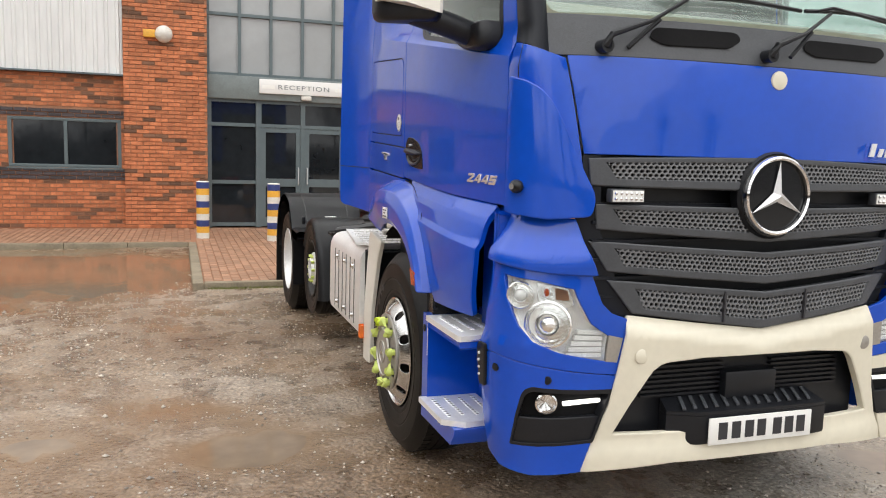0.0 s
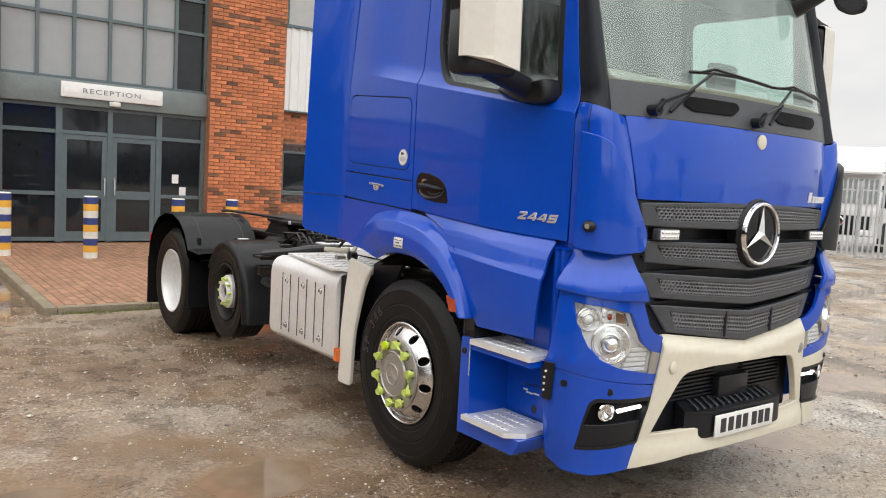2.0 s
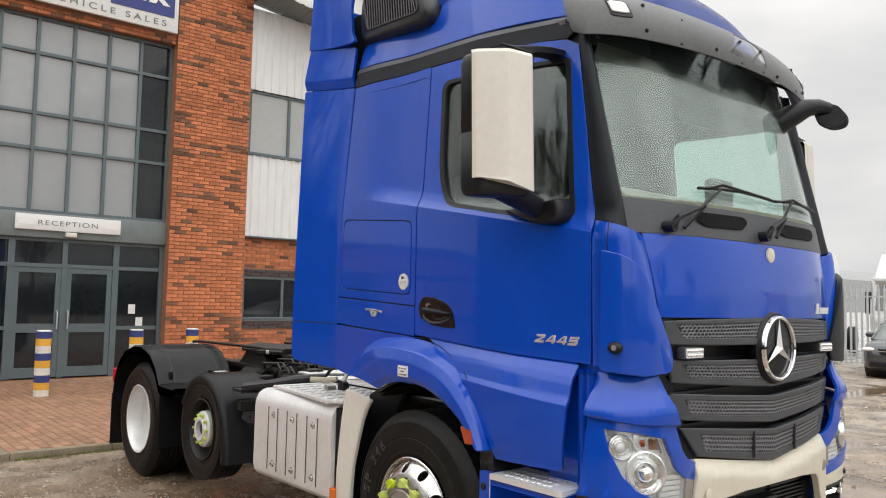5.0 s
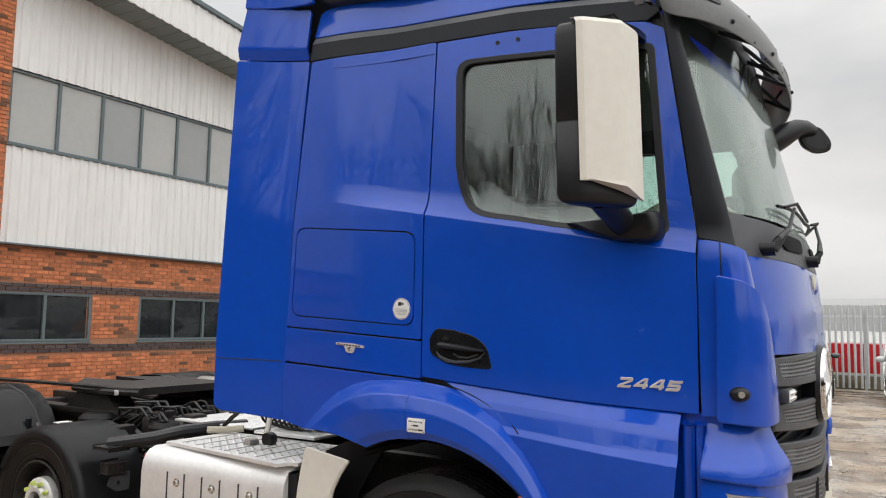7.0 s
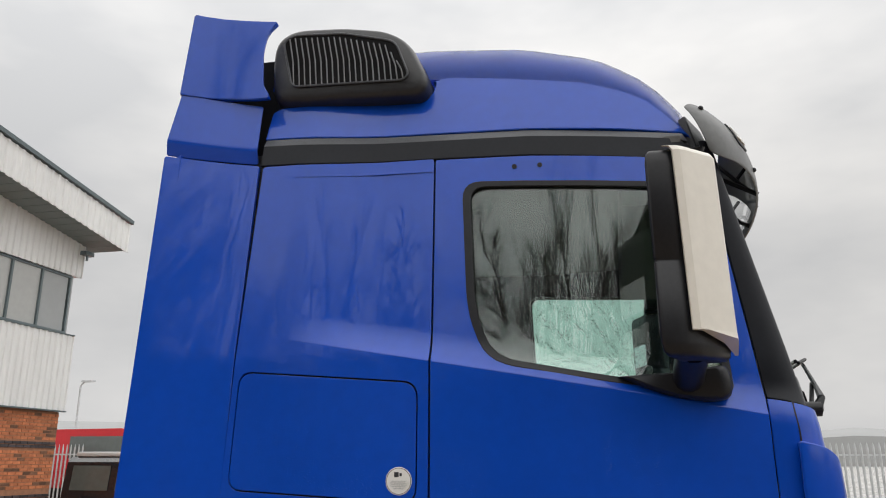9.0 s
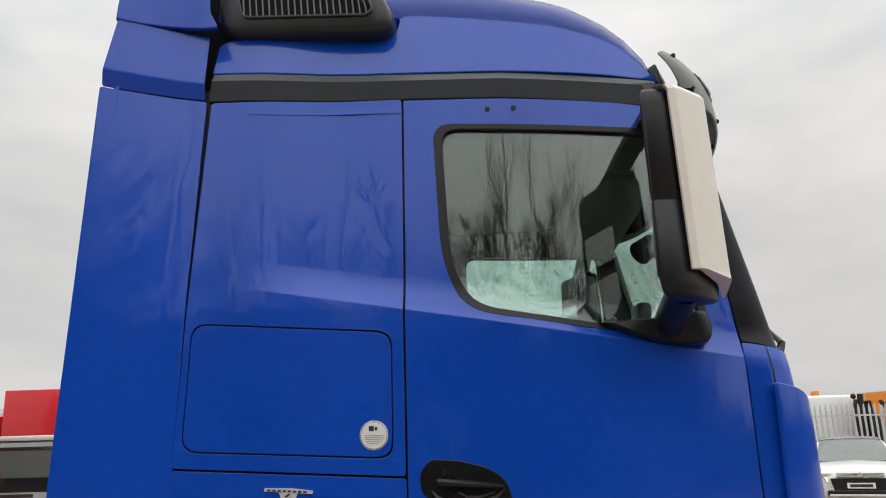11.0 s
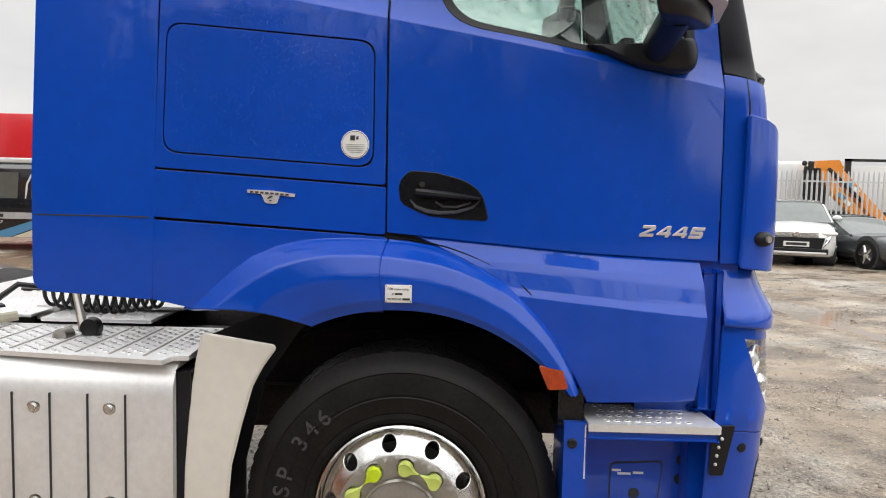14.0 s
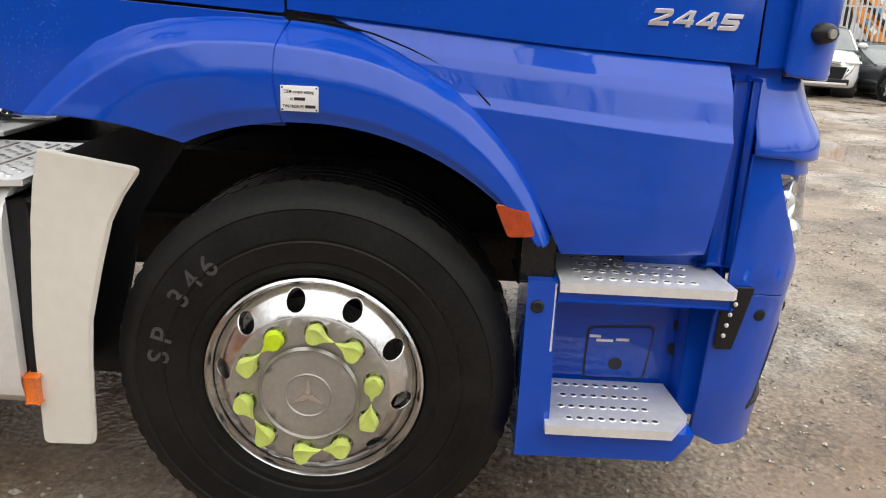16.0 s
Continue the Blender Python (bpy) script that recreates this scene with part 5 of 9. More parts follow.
    # cab steps
    st = part("step_box", slab(box(B(), s * 0.93, s * 0.95, -1.02, -0.56, 0.38, 0.87), [(-0.535, 0.362), (-0.535, 0.845), (-0.607, 0.845), (-0.618, 0.445), (-0.992, 0.445), (-0.985, 0.42), (-0.945, 0.366)], lambda u, v, w, s=s: Vector((s * (0.95 + w), u, v)), 0.25), M_BLUE, truck, "blue step well")
    part("step_back", box(B(), s * 0.94, s * 1.03, -1.06, -0.985, 0.42, 0.86, 0.01), M_BLUE, st)
    part("hatch", sheet(rounded([(-0.742, 0.477), (-0.744, 0.625), (-0.922, 0.635), (-0.905, 0.48)], 0.02), [circle(-0.826, 0.52, 0.021, 16)], lambda y, z, s=s: (s * 0.956, y, z), out, 0.3, 0.006, 0.002), M_BLUE, st)
    part("hatch_gap", sheet(rounded([(-0.736, 0.471), (-0.738, 0.631), (-0.928, 0.641), (-0.911, 0.474)], 0.022), [], lambda y, z, s=s: (s * 0.9515, y, z), out, 0.3, 0.004, 0.001), M_INK_SHADE, st)
    part("post_bolt", lathe(B(), [(0.017, 0.0), (0.017, 0.004), (0.012, 0.007), (0.006, 0.005), (0.0, 0.005)], Matrix.Translation((s * 1.2, -0.562, 0.778)) @ Vector((s, 0, 0)).to_track_quat("Z", "Y").to_matrix().to_4x4(), 14), M_BLACK, st)
    part("post_edge", tube(B(), [(s * 1.199, -0.604, 0.66), (s * 1.199, -0.604, 0.838), (s * 1.15, -0.60, 0.842)], 0.003, 6), M_CREAMW, st, "chipped white post edge")
    part("arch_bracket", box(B(), s * 1.0, s * 1.17, -0.60, -0.515, 0.83, 0.955, 0.008), M_GLOSSBLACK, st)
    part("riser", box(B(), s * 0.96, s * 1.195, -1.03, -0.61, 0.795, 0.826, 0.008), M_BLUE, st)
    for (y0, y1), z in (((-0.765, -0.745), 0.60), ((-0.80, -0.765), 0.588), ((-0.845, -0.82), 0.592)):
        part("sticker", box(B(), s * 0.9555, s * 0.9585, y0 - 0.012, y1, z, z + 0.008), M_WHITE, st, "small white label strip")
    for y, z in ((-0.985, 0.575), (-0.992, 0.646)):
        part("vent_hole", cyl(B(), (s * 0.95, y, z), (s * 0.957, y, z), 0.018, seg=14), M_BLACK, st)
    for z0, y0, y1, x1 in ((0.822, -0.612, -1.04, 1.212), (0.447, -0.605, -0.985, 1.235)):
        tr = part("tread", slab(B(), [(y0, 0.96), (y0 - 0.02, 0.965), (y1 + 0.02, 0.965), (y1, x1 - (0.085 if z0 < 0.6 else 0.01)), (y1 + (0.06 if z0 < 0.6 else 0.01), x1), (y0, x1)], lambda u, v, w, s=s, z0=z0: Vector((s * v, u, z0 + w)), 0.024), M_ALUDULL, truck, "punched aluminium step tread")
        bm, bh = B(), B()
        for i in range(9):
            for j in range(4):
                yy, xx = lerp(y0 - 0.05, y1 + 0.08, (i + (0.5 if j % 2 else 0)) / 9), lerp(1.0, x1 - 0.035, j / 3.2)
                lathe(bm, [(0.0125, 0.0), (0.011, 0.0022), (0.0085, 0.0024), (0.008, 0.0005)], Matrix.Translation((s * xx, yy, z0 + 0.0242)), 10)
                cyl(bh, (s * xx, yy, z0 + 0.0242), (s * xx, yy, z0 + 0.0250), 0.008, seg=8)
        tagged(part("grip_studs", bm, M_ALUDULL, tr), kind="stuff")
        tagged(part("stud_holes", bh, M_INK_SHADE, tr), kind="stuff")
    # bumper corner
    b0 = lambda z: (table(((0.35, 1.06), (0.5, 1.09), (0.85, 1.125), (0.88, 1.11), (1.3, 1.07)), z), table(((0.4, -1.03), (0.75, -1.03), (0.86, -1.055), (1.2, -1.075), (1.34, -1.075)), z))
    b1 = lambda z: (table(((0.35, 1.06), (0.5, 1.10), (0.85, 1.135), (0.88, 1.12), (1.3, 1.075)), z), nose_y(z) + table(((0.3, -0.04), (1.0, -0.04), (1.2, 0.015)), z))
    b2 = lambda z: (0.60, front_y(0.60, z) - 0.012)
    bump = corner(b0, b1, b2)
    lamp_hole = [(0.156, 1.114), (0.23, 1.013), (0.356, 0.92), (0.488, 0.864), (0.667, 0.817), (0.901, 0.777), (0.908, 0.885), (0.822, 0.933), (0.77, 0.993), (0.713, 1.07), (0.48, 1.10)]
    socket = lamp_hole[:6] + [(0.963, 0.769), (0.984, 0.868)] + lamp_hole[6:]
    fog = rounded([(0.304, 0.445), (0.437, 0.664), (0.50, 0.682), (0.949, 0.659), (0.859, 0.455)], [0.01, 0.03, 0.02, 0.01, 0.01])
    part("bumper_corner", sheet([(0.0, 0.806), (0.0, 1.155), (0.15, 1.15), (0.5, 1.128), (0.80, 1.116), (0.862, 1.008), (0.915, 0.966), (1.01, 0.934), (1.004, 0.885), (0.972, 0.722), (0.6, 0.767), (0.184, 0.807)], [socket], bump(s), (s, -1, 0), 0.05, 0.025), M_BLUE, truck, "blue bumper corner round the headlamp")

    def cheek(u, z, s=s):
        return corner(b0, b1, b2, table(((1.12, 0.020), (1.165, 0.030), (1.20, 0.026), (1.23, 0.006), (1.265, -0.018), (1.34, -0.052)), z) * (1.0 - 0.2 * u))(s)(u, z)
    part("bumper_cheek", sheet([(0.0, 1.162), (0.0, 1.338), (0.35, 1.335), (0.70, 1.325), (0.74, 1.25), (0.80, 1.15), (0.822, 1.122), (0.5, 1.135), (0.15, 1.157)], [], cheek, (s, -1, 0.3), 0.025, 0.03, 0.012), M_BLUE, truck, "blue bulged cheek above the headlamp")
    bl = part("bumper_lower", sheet([(0.0, 0.375), (0.0, 0.797), (0.184, 0.798), (0.6, 0.758), (0.968, 0.713), (0.946, 0.664), (0.50, 0.684), (0.452, 0.672), (0.43, 0.655), (0.304, 0.445), (0.852, 0.455), (0.789, 0.335), (0.45, 0.325), (0.15, 0.335)], [], bump(s), (s, -1, 0), 0.05, 0.025), M_BLUE if s < 0 else M_CREAM, truck, "blue lower bumper corner" if s < 0 else "cream lower bumper corner")
    part("fog_recess", sheet([(0.27, 0.42), (0.40, 0.685), (0.5, 0.71), (0.97, 0.69), (0.88, 0.43)], [], corner(b0, b1, b2, -0.045)(s), (s, -1, 0), 0.08, 0.01), M_DARK, bl, "black fog lamp recess")
    fc, fn = Vector(corner(b0, b1, b2, -0.036)(s)(0.60, 0.618)), Vector((s * 0.35, -1, 0)).normalized()
    fg = part("fog_lamp", lathe(B(), [(0.043, -0.02), (0.043, 0.025), (0.037, 0.03), (0.032, 0.012), (0.0, 0.004)], Matrix.Translation(fc) @ fn.to_track_quat("Z", "Y").to_matrix().to_4x4(), 24), M_CHROME, bl, "round chrome fog lamp")
    part("fog_lens", lathe(B(), [(0.037, 0.028), (0.026, 0.034), (0.0, 0.037)], Matrix.Translation(fc) @ fn.to_track_quat("Z", "Y").to_matrix().to_4x4(), 24), M_LENS, fg)
    part("daylight_lamp", sheet(rounded([(0.705, 0.606), (0.705, 0.619), (0.905, 0.622), (0.905, 0.611)], 0.006), [], corner(b0, b1, b2, -0.018)(s), (s, -1, 0), 0.2, 0.015, 0.004), M_DRL, bl, "lit white daylight LED strip")
    part("fog_shelf", sheet([(0.318, 0.452), (0.375, 0.555), (0.895, 0.552), (0.855, 0.46)], [], corner(b0, b1, b2, -0.008)(s), (s, -1, 0), 0.08, 0.035, 0.006), M_BLACK, bl, "plain black lower infill")
    part("fog_rim", sheet([(u, z) for u, z in rounded([(0.302, 0.443), (0.435, 0.668), (0.50, 0.686), (0.953, 0.663), (0.861, 0.453)], [0.01, 0.03, 0.02, 0.01, 0.01])], [rounded([(0.32, 0.452), (0.45, 0.655), (0.505, 0.670), (0.935, 0.648), (0.853, 0.462)], [0.01, 0.03, 0.02, 0.01, 0.01])], corner(b0, b1, b2, 0.002)(s), (s, -1, 0), 0.1, 0.04, 0.002), M_BLACK, bl)
    for u, z in ((0.21, 0.745), (0.60, 0.715)):
        c = Vector(bump(s)(u, z))
        part("sensor", lathe(B(), [(0.016, -0.005), (0.016, 0.004), (0.011, 0.006), (0.0, 0.004)], Matrix.Translation(c) @ Vector((s, -u * 1.2, 0)).normalized().to_track_quat("Z", "Y").to_matrix().to_4x4(), 16), M_BLACK, bl)
    hp = part("corner_grip", sheet(rounded([(0.015, 0.655), (0.0, 0.80), (0.02, 0.825), (0.105, 0.825), (0.085, 0.655)], 0.008), [], corner(b0, b1, b2, 0.014)(s), (s, -0.2, 0), 0.1, 0.02, 0.006), M_BLACK, bl, "black grip strip with four white studs")
    for i in range(4):
        c = Vector(corner(b0, b1, b2, 0.016)(s)(0.035 + 0.004 * i, 0.695 + 0.03 * i))
        part("stud", ball(B(), c, 0.006, 8), M_WHITE, hp)
    # headlamp
    hl = part("headlamp", sheet(socket, [], corner(b0, b1, b2, -0.045)(s), (s, -1, 0), 0.08, 0.01, 0.002), M_FACET, truck, "clear headlamp with chrome reflectors")
    hn = Vector((s * 0.55, -0.85, 0.05)).normalized()
    hq = hn.to_track_quat("Z", "Y").to_matrix().to_4x4()
    dense = [(lerp(p[0], q[0], k / 4), lerp(p[1], q[1], k / 4)) for p, q in zip(lamp_hole, lamp_hole[1:] + lamp_hole[:1]) for k in range(4)]
    part("lamp_rim", loft(B(), [[corner(b0, b1, b2, d)(s)(u, z) for u, z in dense] for d in (-0.008, -0.047)], True, False), M_LAMPIN, hl, "pale lamp housing wall")
    for u, z, r in ((0.585, 0.928, 0.086), (0.325, 1.035, 0.05)):
        c = Vector(corner(b0, b1, b2, -0.036)(s)(u, z))
        rf = part("reflector", lathe(B(), [(r * 1.08, -0.012), (r * 1.06, 0.016), (r * 0.98, 0.019), (r * 0.90, 0.006), (r * 0.74, -0.002), (r * 0.60, 0.0), (r * 0.56, 0.012), (r * 0.50, 0.014), (r * 0.46, 0.004)], Matrix.Translation(c) @ hq, 36), M_BOWL, hl, "round bright reflector bowl")
        part("projector", ball(B(), c + hn * 0.002, r * 0.46, 16, (1, 1, 1)), M_LAMPIN if r < 0.06 else M_BOWL, rf)
    tl = part("turn_lamp", sheet(rounded([(0.49, 1.022), (0.475, 1.085), (0.69, 1.065), (0.735, 1.005), (0.68, 0.99)], 0.012), [], corner(b0, b1, b2, -0.034)(s), (s, -1, 0), 0.05, 0.012, 0.006), M_BOWL, hl, "turn lamp reflector")
    part("turn_bulb", ball(B(), Vector(corner(b0, b1, b2, -0.030)(s)(0.55, 1.05)), 0.013, 12, (0.8, 0.8, 1.2)), M_AMBERDARK, tl, "amber bulb")
    part("turn_shade", sheet(rounded([(0.62, 1.025), (0.61, 1.066), (0.685, 1.056), (0.70, 1.02)], 0.006), [], corner(b0, b1, b2, -0.029)(s), (s, -1, 0), 0.1, 0.006, 0.003), M_BROWNGLASS, tl, "brown tinted cell")
    for i in range(5):
        z = 0.795 + i * 0.0225
        part("rib", sheet([(0.715 + i * 0.012, z + 0.006), (0.715 + i * 0.012, z + 0.020), (0.893, z + 0.012), (0.894, z - 0.001)], [], corner(b0, b1, b2, -0.018)(s), (s, -1, 0), 0.2, 0.024, 0.004), M_LAMPIN, hl)
    part("lamp_lens", sheet(lamp_hole, [], corner(b0, b1, b2, -0.004)(s), (s, -1, 0), 0.06, 0.004, 0.001), M_LENS, hl).visible_shadow = False
    part("lamp_end", sheet([(0.908, 0.780), (0.914, 0.882), (0.978, 0.866), (0.959, 0.772)], [], corner(b0, b1, b2, 0.002)(s), (s, -1, 0), 0.1, 0.02), M_STEEL, truck, "grey lamp end piece")

    # door mirror: black body, pale cover
    def ring(pts, z, lean=0.0):
        return [(s * x, y + lean, z) for x, y in pts]
    body = rounded([(1.508, -0.690), (1.502, -0.785), (1.40, -0.868), (1.285, -0.918), (1.25, -0.85), (1.262, -0.775)], [0.022, 0.05, 0.05, 0.03, 0.03, 0.022])
    mid_ = Vector((1.385, -0.80))
    slim = lambda k: [tuple(mid_ + (Vector(q) - mid_) * k) for q in body]
    mb = part("mirror_body", loft(B(), [ring(slim(k), zz, 0.02 * (zz - 2.4)) for k, zz in ((0.62, 2.078), (0.84, 2.082), (0.95, 2.094), (1.0, 2.12), (1.0, 2.35), (0.975, 2.353), (0.975, 2.361), (1.0, 2.364), (1.0, 2.66), (0.96, 2.69), (0.88, 2.704), (0.6, 2.71))]), M_BLACK, truck, "tall black mirror housing", 50)
    cov = [(1.514, -0.778), (1.511, -0.800), (1.502, -0.815), (1.420, -0.905), (1.410, -0.909), (1.29, -0.922), (1.278, -0.915), (1.395, -0.872), (1.49, -0.80), (1.503, -0.776)]
    part("mirror_cover", loft(B(), [ring(cov, 2.15, -0.012), ring(cov, 2.40, -0.004), ring(cov, 2.695, 0.006), ring([(x - 0.006, y + 0.008) for x, y in cov], 2.711, 0.007), ring([(x - 0.016, y + 0.026) for x, y in cov], 2.717, 0.008)]), M_CREAMW, mb, "off-white mirror cover", 20)
    part("cover_tip", loft(B(), [ring(cov, 2.152, -0.012), [(s * x, y - 0.014, 2.152 - 0.05 * smooth01((1.5 - x) / 0.2)) for x, y in cov]]), M_CREAMW, mb, "", 20)
    for z0, z1 in ((2.14, 2.33), (2.385, 2.66)):
        part("mirror_glass", slab(B(), [(0.04, z0), (0.24, z0), (0.24, z1), (0.04, z1)], lambda u, v, w, s=s: Vector((s * (1.514 - 0.945 * u), -0.6855 - 0.327 * u - w, v)), 0.004), M_CHROME, mb, "mirror glass")
    part("mirror_arm", loft(B(), [[(s * x, y, z + dz) for y, dz in ((-0.86, -0.016), (-0.86, 0.010), (-0.845, 0.018), (-0.785, 0.018), (-0.77, 0.010), (-0.77, -0.016))] for x, z in ((0.99, 2.79), (1.09, 2.785), (1.2, 2.765), (1.33, 2.735), (1.40, 2.728))]), M_BLACK, mb, "flat black mirror arm", 30)
    part("mirror_hinge", box(B(), s * 1.24, s * 1.42, -0.87, -0.77, 2.708, 2.73, 0.008), M_BLACK, mb)
    fo = rounded([(-0.568, 2.066), (-0.66, 2.026), (-0.75, 1.994), (-0.87, 1.978), (-0.935, 1.99), (-0.942, 2.05), (-0.925, 2.098), (-0.83, 2.088), (-0.79, 2.076), (-0.70, 2.074)], [0.004, 0.02, 0.03, 0.03, 0.045, 0.03, 0.02, 0.02, 0.02, 0.02])
    fc_ = Vector((-0.80, 2.04))
    part("mirror_foot", loft(B(), [[(s * x, fc_.x + (y - fc_.x) * k, fc_.y + (z - fc_.y) * k) for y, z in fo] for x, k in ((0.97, 1.0), (1.075, 1.0), (1.105, 0.97), (1.122, 0.90), (1.13, 0.78))]), M_BLACK, mb, "black mirror foot on the door", 40)
    part("foot_crease", tube(B(), [(s * 1.112, -0.60, 2.063), (s * 1.122, -0.70, 2.062), (s * 1.128, -0.79, 2.068)], 0.004, 6), M_PLASTIC, mb)
    part("mirror_stem", tube(B(), [(s * 1.10, -0.80, 2.05), (s * 1.2, -0.80, 2.08), (s * 1.36, -0.80, 2.12)], 0.05, 12), M_BLACK, mb)

    # side intake on the roof
    body_i = rounded([(0.752, 3.225), (0.770, 3.36), (0.762, 3.50), (0.68, 3.553), (0.45, 3.535), (0.26, 3.495), (0.17, 3.43), (0.082, 3.245), (0.115, 3.182), (0.70, 3.205)], [0.05, 0.05, 0.07, 0.06, 0.05, 0.06, 0.06, 0.06, 0.04, 0.04])
    ci = Vector((0.44, 3.37))
    vb = part("roof_intake", loft(B(), [[(s * x, ci.x + (y - ci.x) * k, ci.y + (z - ci.y) * (1 - (1 - k) * 1.9)) for y, z in body_i] for x, k in ((0.84, 1.0), (1.03, 1.0), (1.055, 0.985), (1.075, 0.955), (1.082, 0.92))]), M_WING, truck, "black slatted air intake on the roof side", 45)
    mouth_i = rounded([(0.663, 3.272), (0.712, 3.485), (0.66, 3.508), (0.446, 3.490), (0.225, 3.428), (0.168, 3.275), (0.19, 3.252)], [0.03, 0.03, 0.02, 0.03, 0.04, 0.02, 0.02])
    part("intake_mouth", sheet(mouth_i, [], lambda y, z, s=s: (s * 1.0865, y, z), out, 0.5, 0.004, 0.001), M_DARK, vb)
    part("mouth_frame", tube(B(), [(s * 1.088, y, z) for y, z in mouth_i + mouth_i[:1]], 0.005, 6), M_PLASTIC, vb)
    for i in range(20):
        y = 0.655 - i * 0.0245
        zb, zt = table(((0.17, 3.255), (0.66, 3.275)), y), table(((0.19, 3.34), (0.235, 3.415), (0.446, 3.478), (0.66, 3.497)), y)
        part("slat", tube(B(), [(s * 1.0885, y, zb), (s * 1.0915, y + 0.008, lerp(zb, zt, 0.5)), (s * 1.0885, y + 0.03, zt)], 0.0032, 5), M_INSERT, vb)


# roof: side skirts, then a domed shell that falls to the nose
def roof_line(y):
    return table(((-0.95, 2.93), (-0.90, 2.97), (-0.86, 3.01), (-0.82, 3.06), (-0.74, 3.135), (-0.66, 3.178), (-0.5, 3.228), (-0.15, 3.285), (0.08, 3.315), (0.78, 3.32)), y)


for s in CW:
    part("roof_skirt", sheet(rounded([(0.772, 3.06), (0.758, 3.185), (0.72, 3.205), (0.13, 3.20), (0.085, 3.225), (0.072, 3.29)], [0.004, 0.01, 0.03, 0.03, 0.02, 0.02]) + [(y, roof_line(y) - 0.012) for y in (0.03, -0.1, -0.3, -0.5, -0.65, -0.74, -0.79, -0.83, -0.86, -0.885)] + [(-0.862, 2.985), (-0.3, 3.022)], [], lambda y, z, s=s: (s * (half_width(y, 2.95) - 0.012 - 0.20 * (z - 2.99) - 0.25 * max(0, -0.55 - y) ** 2), y, z), (s, 0, 0.2), 0.08, 0.03), M_BLUE, truck, "blue roof side")
bm = B()
rows = []
for j in range(25):
    v = j / 24
    row = []
    for i in range(41):
        q = -1 + 2 * i / 40
        u = math.copysign(1 - (1 - abs(q)) ** 1.9, q)
        yb = -1.01 + 0.12 * abs(u) ** 3
        y = lerp(0.78, yb, v)
        x = u * (half_width(y, 2.95) - 0.016 - 0.20 * (roof_line(y) - 3.01) - 0.25 * max(0, -0.55 - y) ** 2)
        top = table(((0, 3.66), (0.35, 3.655), (0.6, 3.61), (0.78, 3.515), (0.9, 3.37), (0.96, 3.235), (1.0, 3.02)), v)
        base = roof_line(y) - 0.02
        z = base + (top - base) * (max(0.0, 1 - abs(u) ** 3.2)) ** 0.55 if top > base else top
        row.append((x, y, z))
    rows.append(row)
loft(bm, rows, False, False)
bmesh.ops.solidify(bm, geom=bm.faces[:], thickness=0.03)
part("roof_shell", bm, M_BLUE, truck, "blue domed cab roof", 60)
part("roof_rear", box(B(), -0.98, 0.98, 0.76, 0.79, 2.9, 3.32), M_BLUE, truck)
an = part("aerial", lathe(B(), [(0.035, -0.03), (0.032, 0.02), (0.018, 0.04), (0.0, 0.045)], Matrix.Translation((0.2, -0.74, 3.41)), 14), M_BLACK, truck, "roof aerial")
part("aerial_rod", tube(B(), [(0.2, -0.74, 3.44), (0.17, -0.70, 3.53), (0.12, -0.64, 3.65)], 0.004, 6), M_BLACK, an)

# nose: bonnet, wiper panel, windscreen
OUTF = (0, -1, 0)
part("bonnet", sheet([(-0.865, 1.94), (-0.3, 1.935), (0.3, 1.935), (0.865, 1.94), (0.842, 1.80), (0.802, 1.578), (-0.802, 1.578), (-0.842, 1.80)], [], front(), OUTF, 0.08, 0.03), M_BLUE, truck, "blue front panel under the windscreen")
scuttle = part("wiper_panel", sheet([(-0.93, 1.946), (-0.5, 1.942), (0.5, 1.942), (0.93, 1.946), (0.93, 2.10), (0.5, 2.085), (-0.5, 2.085), (-0.93, 2.10)], [], front(), OUTF, 0.08, 0.03), M_PLASTIC, truck, "dark grey panel below the windscreen")
for x0, x1 in ((-0.57, -0.175), (0.125, 0.60)):
    part("slot", sheet(rounded([(x0, 2.018), (x0 + 0.025, 2.056), (x1 - 0.02, 2.058), (x1, 2.03), (x1 - 0.06, 1.996), (x0 + 0.06, 1.992)], 0.022), [], front(0.009), OUTF, 0.06, 0.006, 0.003), M_DARK, scuttle, "dark intake slot")
ws = part("windscreen", sheet(rounded([(-0.93, 2.105), (0.93, 2.105), (0.93, 2.93), (-0.93, 2.93)], [0.06, 0.06, 0.02, 0.02]), [], front(-0.004), OUTF, 0.08, 0.006, 0.001), M_SCREEN, truck, "large wet tinted windscreen")
ws.visible_shadow = False
part("screen_band", sheet([(-0.93, 2.86), (-0.93, 2.935), (0.93, 2.935), (0.93, 2.86), (0.6, 2.80), (-0.6, 2.80)], [], front(-0.012), OUTF, 0.1, 0.003, 0.001), M_BLACK, ws)
part("roof_header", sheet([(-0.95, 2.93), (-0.95, 3.05), (0.95, 3.05), (0.95, 2.93)], [], front(0.002), OUTF, 0.15, 0.03), M_PLASTIC, truck)
part("badge_disc", lathe(B(), [(0.0, 0.012), (0.022, 0.012), (0.036, 0.008), (0.038, 0.0)], Matrix.Translation((0, front_y(0, 1.885), 1.885)) @ FRONT, 28), M_CREAM, truck, "small round bonnet badge")


